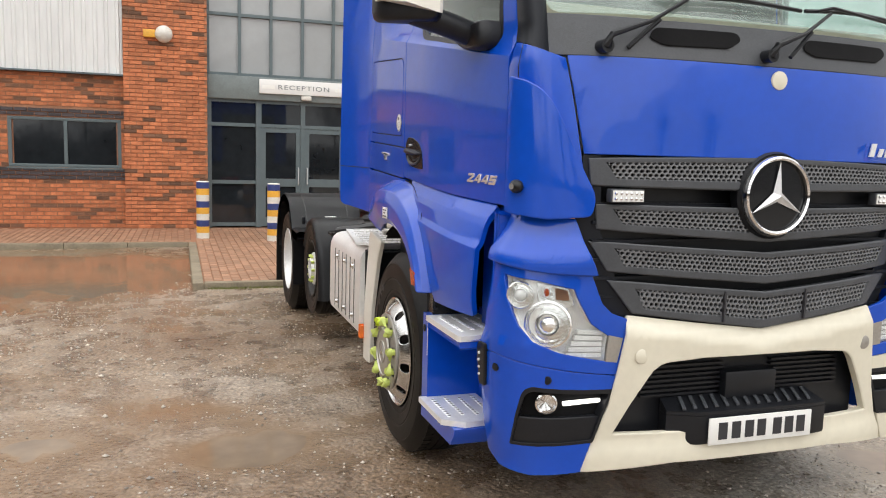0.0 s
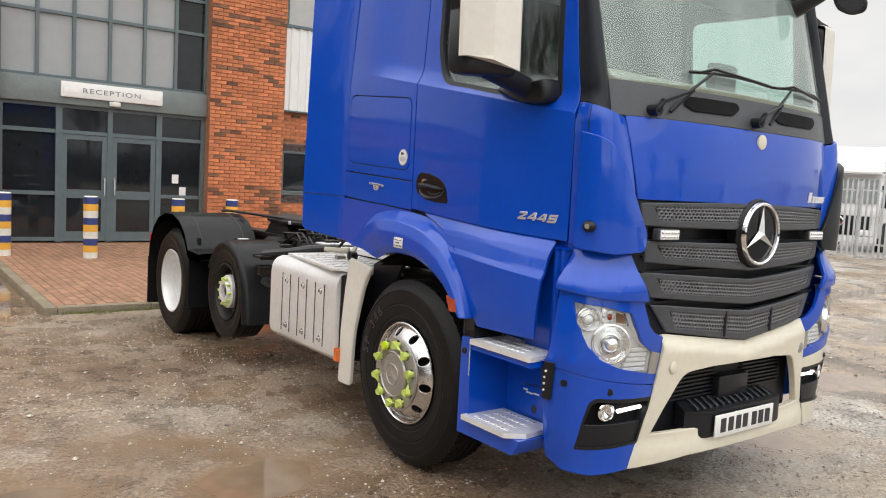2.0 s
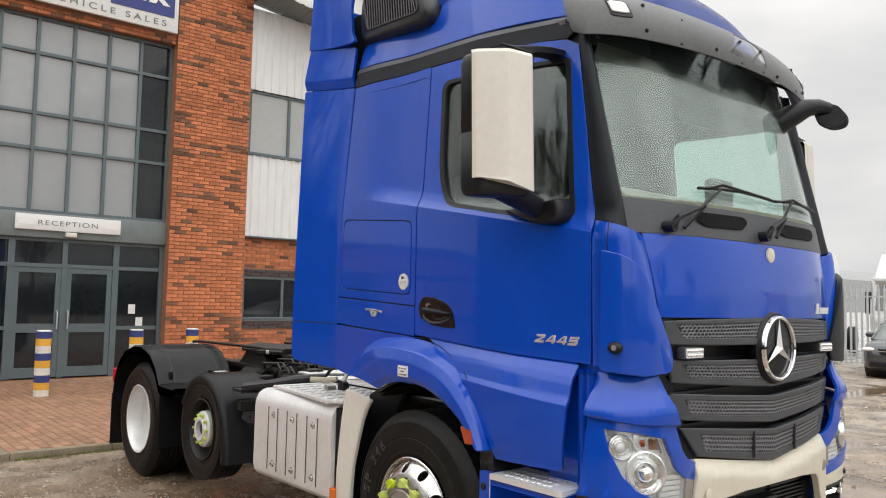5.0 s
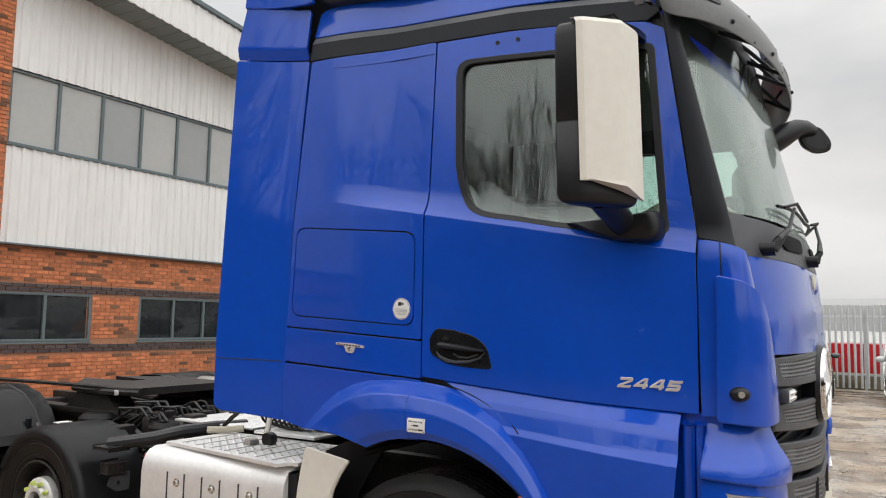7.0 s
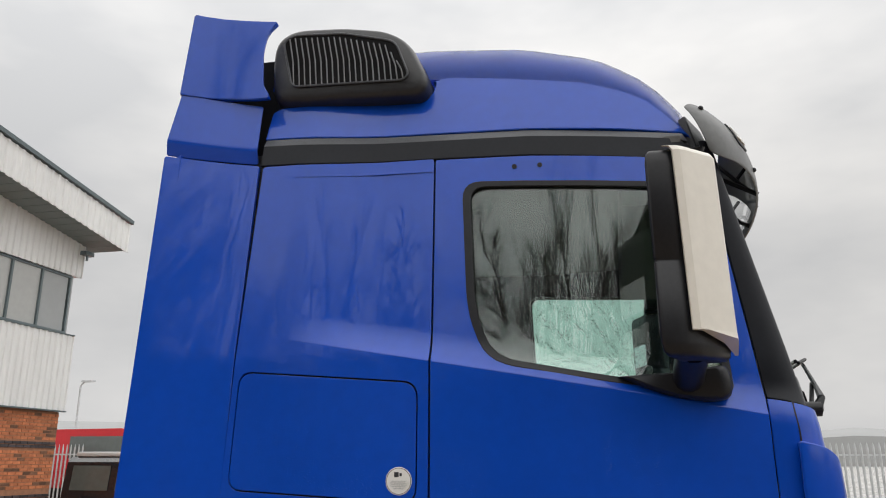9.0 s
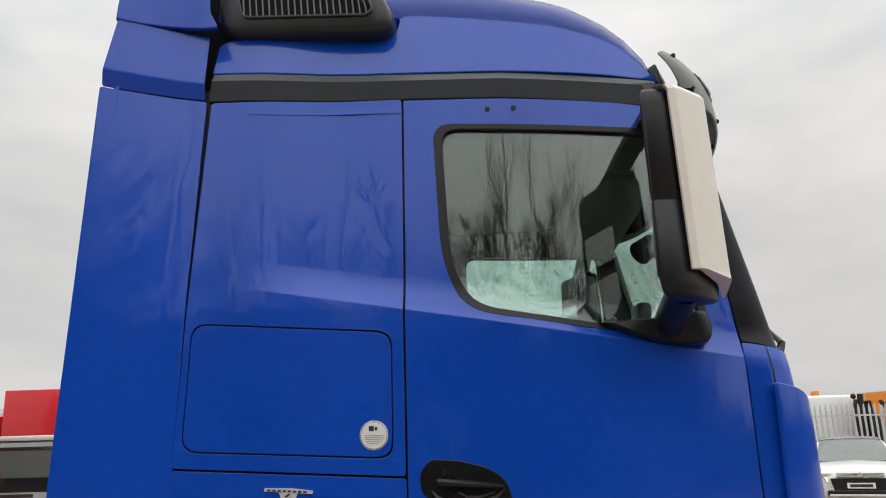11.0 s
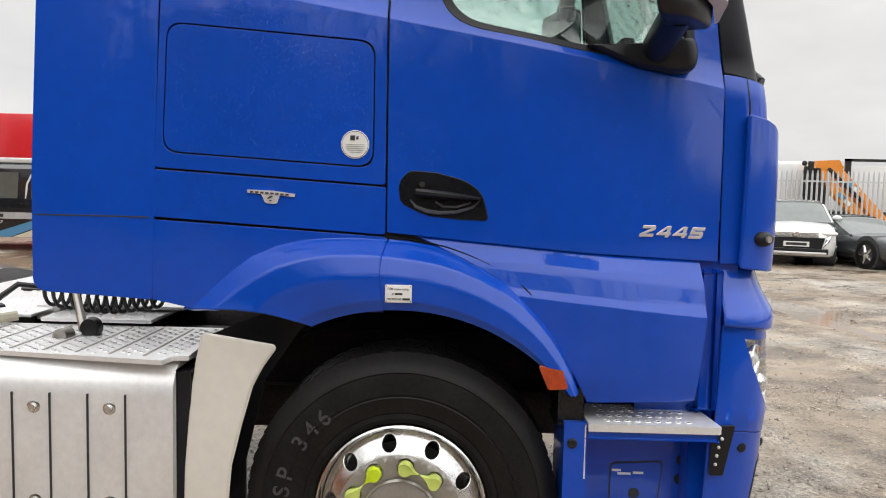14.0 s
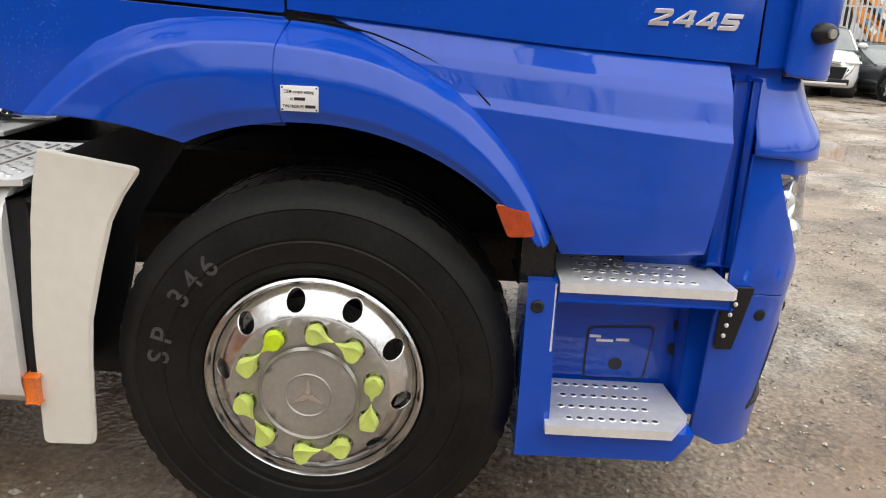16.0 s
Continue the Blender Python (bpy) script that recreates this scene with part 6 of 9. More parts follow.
def wiper(px, tx, tz, bx0, bx1, bz):
    pv = Vector((px, front_y(px, 1.975) - 0.035, 1.975))
    w = part("wiper", cyl(B(), pv + Vector((0, 0.05, 0)), pv - Vector((0, 0.012, 0)), 0.026, seg=14), M_BLACK, truck, "black windscreen wiper")
    tip = Vector((tx, front_y(tx, tz) - 0.055, tz))
    part("arm", tube(B(), [pv, pv + Vector((0.01, -0.02, 0.04)), lerp(pv, tip, 0.5) + Vector((0, -0.02, 0)), tip], [0.022, 0.013, 0.008, 0.007], 8), M_BLACK, w)
    part("link", tube(B(), [pv + Vector((0.09, 0.0, 0.0)), lerp(pv, tip, 0.55) + Vector((0.02, -0.015, 0))], 0.009, 6), M_BLACK, w)
    bl = [Vector((lerp(bx0, bx1, t), front_y(lerp(bx0, bx1, t), bz) - 0.02, bz + 0.015 * math.sin(t * 3.1))) for t in (0, 0.25, 0.5, 0.75, 1)]
    part("blade", tube(B(), bl, 0.008, 6), M_BLACK, w)
    part("bow", tube(B(), [bl[0] + Vector((0.05, -0.02, 0.0)), tip + Vector((0, -0.01, 0.02)), bl[4] + Vector((-0.08, -0.02, 0.0))], 0.007, 6), M_BLACK, w)


wiper(-0.745, -0.42, 2.17, -0.53, 0.12, 2.17)
wiper(-0.06, 0.24, 2.165, 0.14, 0.74, 2.172)


def visor_at(u, t):
    """The visor's shield: t from its upper edge to its lower edge, u round its bow from -1 to 1; the ends wrap the cab's corners."""
    a = u * 1.52
    top = Vector((1.04 * math.sin(a), -0.848 - 0.237 * math.cos(a), 3.05 + 0.04 * math.cos(a) ** 0.5))
    low = Vector((1.058 * math.sin(a), -0.936 - 0.289 * math.cos(a), 2.838 + 0.008 * math.cos(a)))
    mid = (top + low) / 2 + Vector((0.045 * math.sin(a), -0.085 * math.cos(a), 0.03))
    return tuple(top * (1 - t) ** 2 + mid * 2 * t * (1 - t) + low * t * t)


def visor_out(u, t, d):
    a = u * 1.52
    return tuple(Vector(visor_at(u, t)) + Vector((math.sin(a), -math.cos(a), 0.3)) * d)


def bow(x):
    return math.asin(x / 1.055) / 1.52


vis = part("sun_visor", sheet(rounded([(-0.99, 0.05), (-1.0, 0.93), (-0.9, 1.0), (-0.4, 1.0), (0.4, 1.0), (0.9, 1.0), (1.0, 0.93), (0.99, 0.05), (0.92, 0.0), (-0.92, 0.0)], [0.04, 0.05, 0.06, 0, 0, 0.06, 0.05, 0.04, 0.04, 0.04]), [rounded([(0.0, 0.10), (-0.115, 0.84), (0.115, 0.86), (0.12, 0.12)], 0.015)], visor_at, (0, -1, 0.3), 0.05, 0.008, 0.004), M_VISOR, truck, "smoked grey plastic sun visor over the windscreen")
part("visor_window", sheet(rounded([(-0.01, 0.09), (-0.125, 0.85), (0.125, 0.87), (0.13, 0.11)], 0.02), [], lambda u, t: visor_out(u, t, -0.006), (0, -1, 0.3), 0.1, 0.003, 0.001), M_LENS, vis, "clear visor inset").visible_shadow = False
for x in (-0.865, 0.865):
    q = bow(x)
    ml = part("marker_lamp", sheet(rounded([(q - 0.045, 0.36), (q - 0.04, 0.60), (q + 0.045, 0.60), (q + 0.04, 0.36)], 0.03), [], lambda u, t: visor_out(u, t, 0.014), (x, -1, 0.3), 0.03, 0.016, 0.004), M_WHITE, vis, "pale marker lamp")
    part("lamp_rim", sheet(rounded([(q - 0.058, 0.30), (q - 0.052, 0.67), (q + 0.058, 0.67), (q + 0.052, 0.30)], 0.03), [], lambda u, t: visor_out(u, t, 0.006), (x, -1, 0.3), 0.03, 0.01, 0.003), M_BLACK, ml)
for x, t in ((-1.018, 0.13), (-0.754, 0.86), (-0.3, 0.88), (0.3, 0.92), (0.754, 0.86), (1.018, 0.13), (-0.72, 0.3), (0.72, 0.3)):
    part("fixing", ball(B(), Vector(visor_out(bow(x), t, 0.002)), 0.010, 8), M_BLACK, vis)
for x in (-0.55, -0.08, 0.14, 0.6):
    a, b, c = Vector(visor_at(bow(x), 0.97)), Vector((x, front_y(x, 2.93) + 0.01, 2.94)), Vector((x + 0.02, front_y(x, 2.93) + 0.03, 3.03))
    br = part("bracket", tube(B(), [a, b], 0.010, 6), M_BLACK, vis, "black visor bracket")
    part("brace", tube(B(), [c, lerp(a, b, 0.25)], 0.009, 6), M_BLACK, br)
    part("brace", tube(B(), [Vector(visor_at(bow(x + 0.05), 0.45)), lerp(a, b, 0.6)], 0.008, 6), M_BLACK, br)


def mirror_shell(k, w):
    """The outline of the kerb mirror's head, scaled by k and set w towards the road."""
    lobe = rounded([(-0.095, 0.03), (-0.055, 0.082), (0.05, 0.07), (0.12, -0.02), (0.112, -0.085), (0.03, -0.105), (-0.06, -0.06)], 0.035, 4)
    k *= 0.88
    return [(0.842 + 0.52 * u * k - 0.85 * w, -1.252 - 0.85 * u * k - 0.52 * w, 2.745 + v * k) for u, v in lobe]


km = part("kerb_mirror", loft(B(), [mirror_shell(k, w) for k, w in ((0.45, -0.062), (0.75, -0.052), (0.93, -0.03), (1.0, 0.0), (0.99, 0.012), (0.95, 0.016))]), M_BLACK, truck, "black front kerb mirror on an arm", 45)
part("mirror_face", loft(B(), [mirror_shell(0.82, 0.0165), mirror_shell(0.80, 0.019)]), M_GLOSSBLACK, km, "dark mirror glass")
part("mirror_arm", tube(B(), [(0.60, -1.06, 2.68), (0.64, -1.13, 2.73), (0.70, -1.19, 2.775), (0.77, -1.222, 2.79), (0.835, -1.25, 2.785)], [0.068, 0.064, 0.052, 0.044, 0.036], 16), M_BLACK, km)

# grille: dark core, four perforated bars
part("grille_core", box(B(), -0.74, 0.74, -1.22, -1.15, 0.90, 1.60), M_BLACK, truck, "black radiator core")
for i in range(9):
    part("core_louvre", box(B(), -0.76, 0.76, -1.255, -1.238, 0.95 + i * 0.072, 0.962 + i * 0.072), M_PILLAR, truck)


def perforated(bm, x0, x1, zlo, zhi, place, nx, nz, depth=0.012):
    """A plate with staggered six-sided holes between two edges."""
    cw = (x1 - x0) / nx
    for j in range(nz):
        for i in range(nx):
            sh = 0.5 * cw if j % 2 else 0.0
            a, b = x0 + i * cw + sh, x0 + (i + 1) * cw + sh
            if b > x1 + 1e-6:
                continue
            def P(x, t, w):
                z = lerp(zlo(x), zhi(x), (j + t) / nz)
                return place(x, z, w)
            o = [(a, 0.5), (a, 1.0), (b, 1.0), (b, 0.5), (b, 0.0), (a, 0.0)]
            c, hw = (a + b) / 2, cw * 0.43
            h = [(c - hw, 0.5), (c - hw * 0.5, 0.9), (c + hw * 0.5, 0.9), (c + hw, 0.5), (c + hw * 0.5, 0.1), (c - hw * 0.5, 0.1)]
            ov = [bm.verts.new(P(x, t, 0)) for x, t in o]
            hv = [bm.verts.new(P(x, t, 0)) for x, t in h]
            dv = [bm.verts.new(P(x, t, depth)) for x, t in h]
            for q in range(6):
                r = (q + 1) % 6
                bm.faces.new((ov[q], ov[r], hv[r], hv[q]))
                bm.faces.new((hv[q], hv[r], dv[r], dv[q]))
    bmesh.ops.remove_doubles(bm, verts=bm.verts[:], dist=1e-4)
    return bm


# bar: outer half-width at top, at bottom, heights at the ends (top, bottom) and in the middle
BARS = [(0.785, 0.775, 1.555, 1.462, 1.578, 1.455, 0.0, 0.685, 31, 5), (0.752, 0.742, 1.382, 1.296, 1.372, 1.250, 0.0, 0.65, 29, 5),
        (0.768, 0.695, 1.240, 1.134, 1.195, 1.080, 0.012, 0.635, 31, 5), (0.69, 0.588, 1.090, 0.970, 1.035, 0.896, 0.02, 0.545, 28, 5)]
for n, (wt, wb, zt, zb, zct, zcb, push, hole, nx, nz) in enumerate(BARS):
    top = lambda x, zt=zt, zct=zct, wt=wt: lerp(zct, zt, min(1, abs(x) / wt))
    bot = lambda x, zb=zb, zcb=zcb, wt=wt: lerp(zcb, zb, min(1, abs(x) / wt))
    fy = lambda x, z, w=0.0, push=push: Vector((x, front_y(x, z) - 0.006 - push * (1 - abs(x)) + w, z))
    bar = part("grille_bar", sheet([(-wt, zt), (0, zct), (wt, zt), (wb, zb), (0, zcb), (-wb, zb)],
               [[(-hole, lerp(bot(hole), top(hole), 0.2)), (0, lerp(zcb, zct, 0.2)), (hole, lerp(bot(hole), top(hole), 0.2)), (hole + 0.045, lerp(bot(hole), top(hole), 0.9)), (0, lerp(zcb, zct, 0.9)), (-hole - 0.045, lerp(bot(hole), top(hole), 0.9))]],
               lambda x, z, fy=fy: tuple(fy(x, z)), OUTF, 0.1, 0.05, 0.01), M_PLASTIC, truck, "grey-black plastic grille bar with perforated insert")
    lo, hi = (lambda x, top=top, bot=bot: lerp(bot(x), top(x), 0.18)), (lambda x, top=top, bot=bot: lerp(bot(x), top(x), 0.92))
    part("insert", perforated(B(), -hole - 0.03, hole + 0.03, lo, hi, lambda x, z, w, fy=fy: fy(x, z, 0.004 + w), nx * 2, nz), M_INSERT, bar, "perforated plastic insert", 80)
for x in (-0.2, 0.2):
    part("bar_joint", box(B(), x - 0.004, x + 0.004, front_y(x, 1.0) - 0.03, front_y(x, 1.0), 0.925, 1.05), M_INK_SHADE, truck)
for s in CW:
    part("grille_end", sheet([(s * 0.585, 0.945), (s * 0.70, 0.968), (s * 0.75, 1.02), (s * 0.805, 1.13), (s * 0.82, 1.25), (s * 0.80, 1.57), (s * 0.74, 1.57), (s * 0.725, 1.28), (s * 0.645, 1.08), (s * 0.56, 0.965)], [], front(-0.012), OUTF, 0.1, 0.03), M_PILLAR, truck)
    wlmp = part("work_light", box(B(), s * 0.645 - 0.072, s * 0.645 + 0.072, front_y(0.66, 1.42) - 0.02, front_y(0.66, 1.42) + 0.02, 1.395, 1.447, 0.006), M_PLASTIC, truck, "small LED lamp between the grille bars")
    part("lens", box(B(), s * 0.645 - 0.066, s * 0.645 + 0.066, front_y(0.66, 1.42) - 0.026, front_y(0.66, 1.42) - 0.021, 1.40, 1.442), M_WHITE, wlmp)
    for r in range(2):
        for q in range(6):
            part("diode", ball(B(), (s * 0.645 - 0.055 + 0.022 * q, front_y(0.66, 1.42) - 0.027, 1.411 + 0.02 * r), 0.007, 8), M_CHROME, wlmp)

# round emblem
SC = Matrix.Translation((0.0, -1.358, 1.432)) @ FRONT @ Matrix.Diagonal((0.93, 0.93, 0.93, 1))
em = part("emblem", lathe(B(), [(0.0, 0.0), (0.178, 0.0), (0.185, -0.03), (0.17, -0.06)], SC, 48), M_GLOSSBLACK, truck, "large round emblem with a chrome ring")
part("emblem_ring", lathe(B(), [(0.150, 0.004), (0.152, 0.016), (0.160, 0.022), (0.168, 0.016), (0.172, 0.002)], SC, 48), M_CHROME, em)
bm = B()
tips = [SC @ Vector((0.15 * math.sin(a), 0.15 * math.cos(a), 0.012)) for a in (0, 2.0944, 4.1888)]
dents = [SC @ Vector((0.026 * math.sin(a), 0.026 * math.cos(a), 0.006)) for a in (1.0472, 3.1416, 5.236)]
hub = bm.verts.new(SC @ Vector((0, 0, 0.03)))
tv, dv = [bm.verts.new(p) for p in tips], [bm.verts.new(p) for p in dents]
for i in range(3):
    bm.faces.new((hub, tv[i], dv[i]))
    bm.faces.new((hub, dv[i], tv[(i + 1) % 3]))
part("emblem_star", bm, M_SATIN, em, "three-pointed chrome shape", 5)
part("emblem_bowl", lathe(B(), [(0.18, -0.002), (0.188, -0.02), (0.175, -0.08)], SC, 40), M_BLACK, em)
bars = [(0.50, 0.026), (0.555, 0.022), (0.60, 0.022), (0.645, 0.022), (0.69, 0.022), (0.735, 0.022)]
for i, (x, w) in enumerate(bars):
    z = 1.60
    part("name_mark", slab(B(), [(0, 0), (w, 0), (w + 0.012, 0.035 + (0.02 if i == 0 else 0)), (0.012, 0.035 + (0.02 if i == 0 else 0))], lambda u, v, w_, x=x: Vector((x + u, front_y(x, 1.6) - 0.002 - w_, z + v)), 0.006), M_SILVER, truck, "small silver name mark")

# cream bumper front with its opening, plate and step
cb = part("bumper_centre", sheet([(-0.605, 0.952), (0, 0.882), (0.605, 0.952), (0.632, 0.78), (0.665, 0.596), (0.718, 0.456), (0.775, 0.33), (0.4, 0.362), (-0.4, 0.362), (-0.775, 0.33), (-0.718, 0.456), (-0.665, 0.596), (-0.632, 0.78)],
          [rounded([(-0.485, 0.772), (-0.277, 0.789), (0.277, 0.789), (0.485, 0.772), (0.59, 0.60), (0.654, 0.477), (-0.654, 0.477), (-0.59, 0.60)], [0.06, 0, 0, 0.06, 0.03, 0.012, 0.012, 0.03])], lambda x, z: (x, front_y(x, z) - 0.012 - 0.033 * smooth01((0.958 - z - 0.072 * max(0.0, 1 - abs(x) / 0.61)) / 0.075) - 0.016 * smooth01((0.47 - z) / 0.09), z), OUTF, 0.03, 0.04, 0.008), M_CREAM, truck, "cream painted bumper with a wide dark opening")
part("intake_back", box(B(), -0.62, 0.62, -1.22, -1.20, 0.44, 0.84), M_BLACK, truck)
for x0, x1 in ((-0.5, -0.1), (0.14, 0.5)):
    for i in range(7):
        part("intake_slat", box(B(), x0, x1, -1.245, -1.218, 0.605 + i * 0.02, 0.614 + i * 0.02), M_BLACK, truck)
part("tow_cover", box(B(), -0.12, 0.14, -1.285, -1.21, 0.585, 0.70, 0.01), M_BLACK, truck)
STEP = ((-0.41, -1.30), (-0.29, -1.352), (0.28, -1.362), (0.345, -1.352))
fs_ = part("front_step", loft(B(), [[(x, y, z) for x, y in STEP] + [(0.335, -1.235, z + h), (-0.40, -1.235, z + h)] for z, h in ((0.548, 0.0), (0.562, 0.035))]), M_BLACK, truck, "black ribbed plastic front step")
for i in range(13):
    x = -0.36 + i * 0.052
    part("step_rib", slab(B(), [(x, 0), (x + 0.016, 0), (x + 0.05, 0.085), (x + 0.034, 0.085)], lambda u, v, w: Vector((u, -1.335 + v, 0.572 + v * 0.26 + w)), 0.007), M_PLASTIC, fs_)
part("plate_holder", loft(B(), [[(x, y + dy, z) for x, y in STEP] + [(0.335, -1.235, z), (-0.40, -1.235, z)] for z, dy in ((0.428, 0.004), (0.44, 0.0), (0.546, 0.0))]), M_BLACK, truck, "black plate holder")
pl = part("number_plate", box(B(), -0.255, 0.258, -1.372, -1.364, 0.428, 0.540, 0.003), M_WHITE, truck, "white number plate with dark bars")
for x in (-0.19, -0.125, -0.06, 0.0, 0.08, 0.14, 0.2):
    part("plate_bar", box(B(), x - 0.02, x + 0.022, -1.3745, -1.3715, 0.450, 0.520), M_INK_SHADE, pl)
for x, z, r in ((-0.555, 0.80, 0.03), (0.565, 0.80, 0.03)):
    part("eye_cover", lathe(B(), [(0, 0.002), (r - 0.003, 0.002), (r, 0.0)], Matrix.Translation((x, front_y(x, z) - 0.046, z)) @ FRONT, 22), M_CREAM if x < 0 else M_STEEL, cb)

# cab inside
part("dashboard", loft(B(), [[(x, y, z) for y, z in ((-0.70, 1.5), (-0.66, 1.85), (-0.72, 2.05), (-0.95, 2.17), (-1.10, 2.15), (-1.12, 1.5))] for x in (-0.98, 0.98)]), M_BEIGE, truck, "beige topped dashboard")
for x in (-0.55, 0.55):
    dy, dz = (0.14, -0.28) if x < 0 else (0.16, -0.22)
    seat = part("cab_seat", box(B(), x - 0.27, x + 0.27, -0.45 + dy, 0.1 + dy, 1.62, 1.82 + dz * 0.4, 0.04, 3), M_TRIM, truck, "dark cab seat")
    part("backrest", box(B(), x - 0.26, x + 0.26, 0.02 + dy, 0.2 + dy, 1.7, 2.42 + dz, 0.06, 3), M_TRIM, seat)
    part("headrest", box(B(), x - 0.15, x + 0.15, 0.05 + dy, 0.17 + dy, 2.44 + dz, 2.66 + dz, 0.04, 3), M_TRIM, seat)
    part("seat_base", box(B(), x - 0.2, x + 0.2, -0.4 + dy, 0.05 + dy, 1.42, 1.63), M_BLACK, seat)
sw = Matrix.Translation((-0.55, -0.56, 1.98)) @ Matrix.Rotation(radians(-50), 4, "X")
stw = part("steering_wheel", tube(B(), [sw @ Vector((0.22 * math.cos(a), 0.22 * math.sin(a), 0)) for a in (2 * math.pi * k / 24 for k in range(25))], 0.017, 8), M_BLACK, truck, "black steering wheel")
part("spokes", box(box(B(), -0.2, 0.2, -0.025, 0.025, -0.03, -0.01, 0.005, 2, sw), -0.08, 0.08, -0.09, 0.08, -0.05, -0.005, 0.02, 2, sw), M_BLACK, stw)
part("column", cyl(B(), sw @ Vector((0, 0, -0.04)), (-0.55, -0.8, 1.75), 0.05), M_BLACK, stw)
part("screen_pod", box(B(), 0.06, 0.26, -0.99, -0.92, 2.08, 2.32, 0.02), M_BLACK, truck, "black screen unit on the dashboard")
part("overhead_shelf", box(B(), -0.9, 0.9, -0.95, -0.62, 2.72, 2.9, 0.03), M_TRIM, truck, "dark overhead lockers")
part("bunk", box(B(), -0.96, 0.96, 0.28, 0.70, 1.7, 1.85, 0.04), M_TRIM, truck, "dark sleeper bunk")

# signs on the near side
hw0 = half_width(0.15, 1.72)
stk = part("round_sticker", lathe(B(), [(0.0, 0.0012), (0.0445, 0.0012), (0.046, 0.0)], Matrix.Translation((-hw0 - 0.003, 0.164, 1.727)) @ side_frame(), 36), M_WHITE, truck, "round white camera warning sticker")
SF = Matrix.Translation((-hw0 - 0.0048, 0.164, 1.727)) @ side_frame()
part("sticker_ring", lathe(B(), [(0.0415, -0.0002), (0.0428, 0.0006), (0.0435, -0.0002)], SF, 40), M_INK_SHADE, stk)
part("camera_mark", box(B(), -0.016, 0.0, 0.013, 0.029, 0, 0.0008, 0, 1, SF), M_INK_SHADE, stk)
part("camera_mark", box(B(), 0.003, 0.011, 0.016, 0.026, 0, 0.0008, 0, 1, SF), M_INK_SHADE, stk)
for i in range(5):
    w = (0.031, 0.034, 0.032, 0.029, 0.02)[i]
    part("text_bar", box(B(), -w * 0.9, w * 0.9, -0.0006 - i * 0.0062, 0.0006 - i * 0.0062, 0, 0.0008, 0, 1, SF), M_LINTEL, stk)
hwb = half_width(0.45, 1.58)
eb = part("side_badge", slab(B(), [(0.514, 1.574), (0.514, 1.564), (0.36, 1.553), (0.358, 1.563), (0.43, 1.572)], lambda u, v, w: Vector((-hwb - w, u, v)), 0.006), M_SILVER, truck, "small silver badge with the figure six")
part("badge_tail", slab(B(), [(0.468, 1.5595), (0.408, 1.5555), (0.416, 1.533), (0.424, 1.529), (0.448, 1.530), (0.457, 1.535)], lambda u, v, w: Vector((-hwb - w, u, v)), 0.006), M_SILVER, eb)
put_letters("figure", "6", 0.030, Matrix.Translation((-hwb - 0.0068, 0.450, 1.534)) @ side_frame(), M_INK_SHADE, eb, 0.001, width=0.025, bold=0.001)
for i in range(8):
    part("badge_bar", box(B(), -hwb - 0.0075, -hwb - 0.005, 0.378 + i * 0.0165, 0.389 + i * 0.0165, 1.5565 + i * 0.0011, 1.5625 + i * 0.0011), M_INK_SHADE, eb)
DIGITS = {"2": ([(0, 0), (0.97, 0), (0.97, 0.14), (0.36, 0.14), (0.9, 0.37), (0.98, 0.43), (0.98, 0.54), (0.9, 0.62), (0.05, 0.62), (0.05, 0.48), (0.75, 0.48), (0.77, 0.455), (0.74, 0.43), (0, 0.13)], []),
          "4": ([(0, 0.12), (0, 0.17), (0.60, 0.62), (0.90, 0.62), (0.90, 0.26), (1.0, 0.26), (1.0, 0.12), (0.90, 0.12), (0.90, 0), (0.69, 0), (0.69, 0.12)], [[(0.29, 0.26), (0.69, 0.26), (0.69, 0.55)]]),
          "5": ([(0, 0), (0.88, 0), (0.97, 0.08), (0.97, 0.30), (0.89, 0.38), (0.24, 0.38), (0.25, 0.48), (1.0, 0.48), (1.0, 0.62), (0.08, 0.62), (0.03, 0.24), (0.77, 0.24), (0.77, 0.14), (0, 0.14)], [])}
for i, ch in enumerate("2445"):
    outer, inner = DIGITS[ch]
    slant = lambda p, i=i: (-0.774 - 0.0565 * i - 0.0465 * (p[0] + 0.42 * p[1]), 1.449 - 0.0016 * i + 0.0575 * p[1])
    part("digit", sheet([slant(p) for p in outer], [[slant(p) for p in q] for q in inner], side(-1, 0.006), (-1, 0, 0), 0.3, 0.006, 0.0022), M_BADGE, truck, "silver digit %s of the model number" % ch)
lb = part("torque_label", box(B(), -1.2535, -1.248, -0.035, 0.049, 1.231, 1.287, 0.001), M_WHITE, truck, "white riveted tyre pressure plate")
LF = lambda y, z: Matrix.Translation((-1.2537, y, z)) @ side_frame()
put_letters("plate_text", "OEM torque setting", 0.010, LF(0.041, 1.271), M_INK_SHADE, lb, 0.0004, width=0.066, bold=0.0001)
put_letters("plate_text", "at", 0.010, LF(0.028, 1.2555), M_INK_SHADE, lb, 0.0004, width=0.007, bold=0.0001)
put_letters("plate_text", "TYRE PRESSURE", 0.009, LF(0.044, 1.239), M_INK_SHADE, lb, 0.0004, width=0.047, bold=0.0001)
for y0, y1, z in ((-0.006, 0.018, 1.2555), (-0.029, -0.006, 1.239)):
    part("text_bar", box(B(), -1.2545, -1.2532, y0, y1, z, z + 0.0065), M_INK_SHADE, lb)
for y in (-0.031, 0.045):
    for z in (1.235, 1.283):
        part("rivet", ball(B(), (-1.254, y, z), 0.0022, 6), M_INK_SHADE, lb)


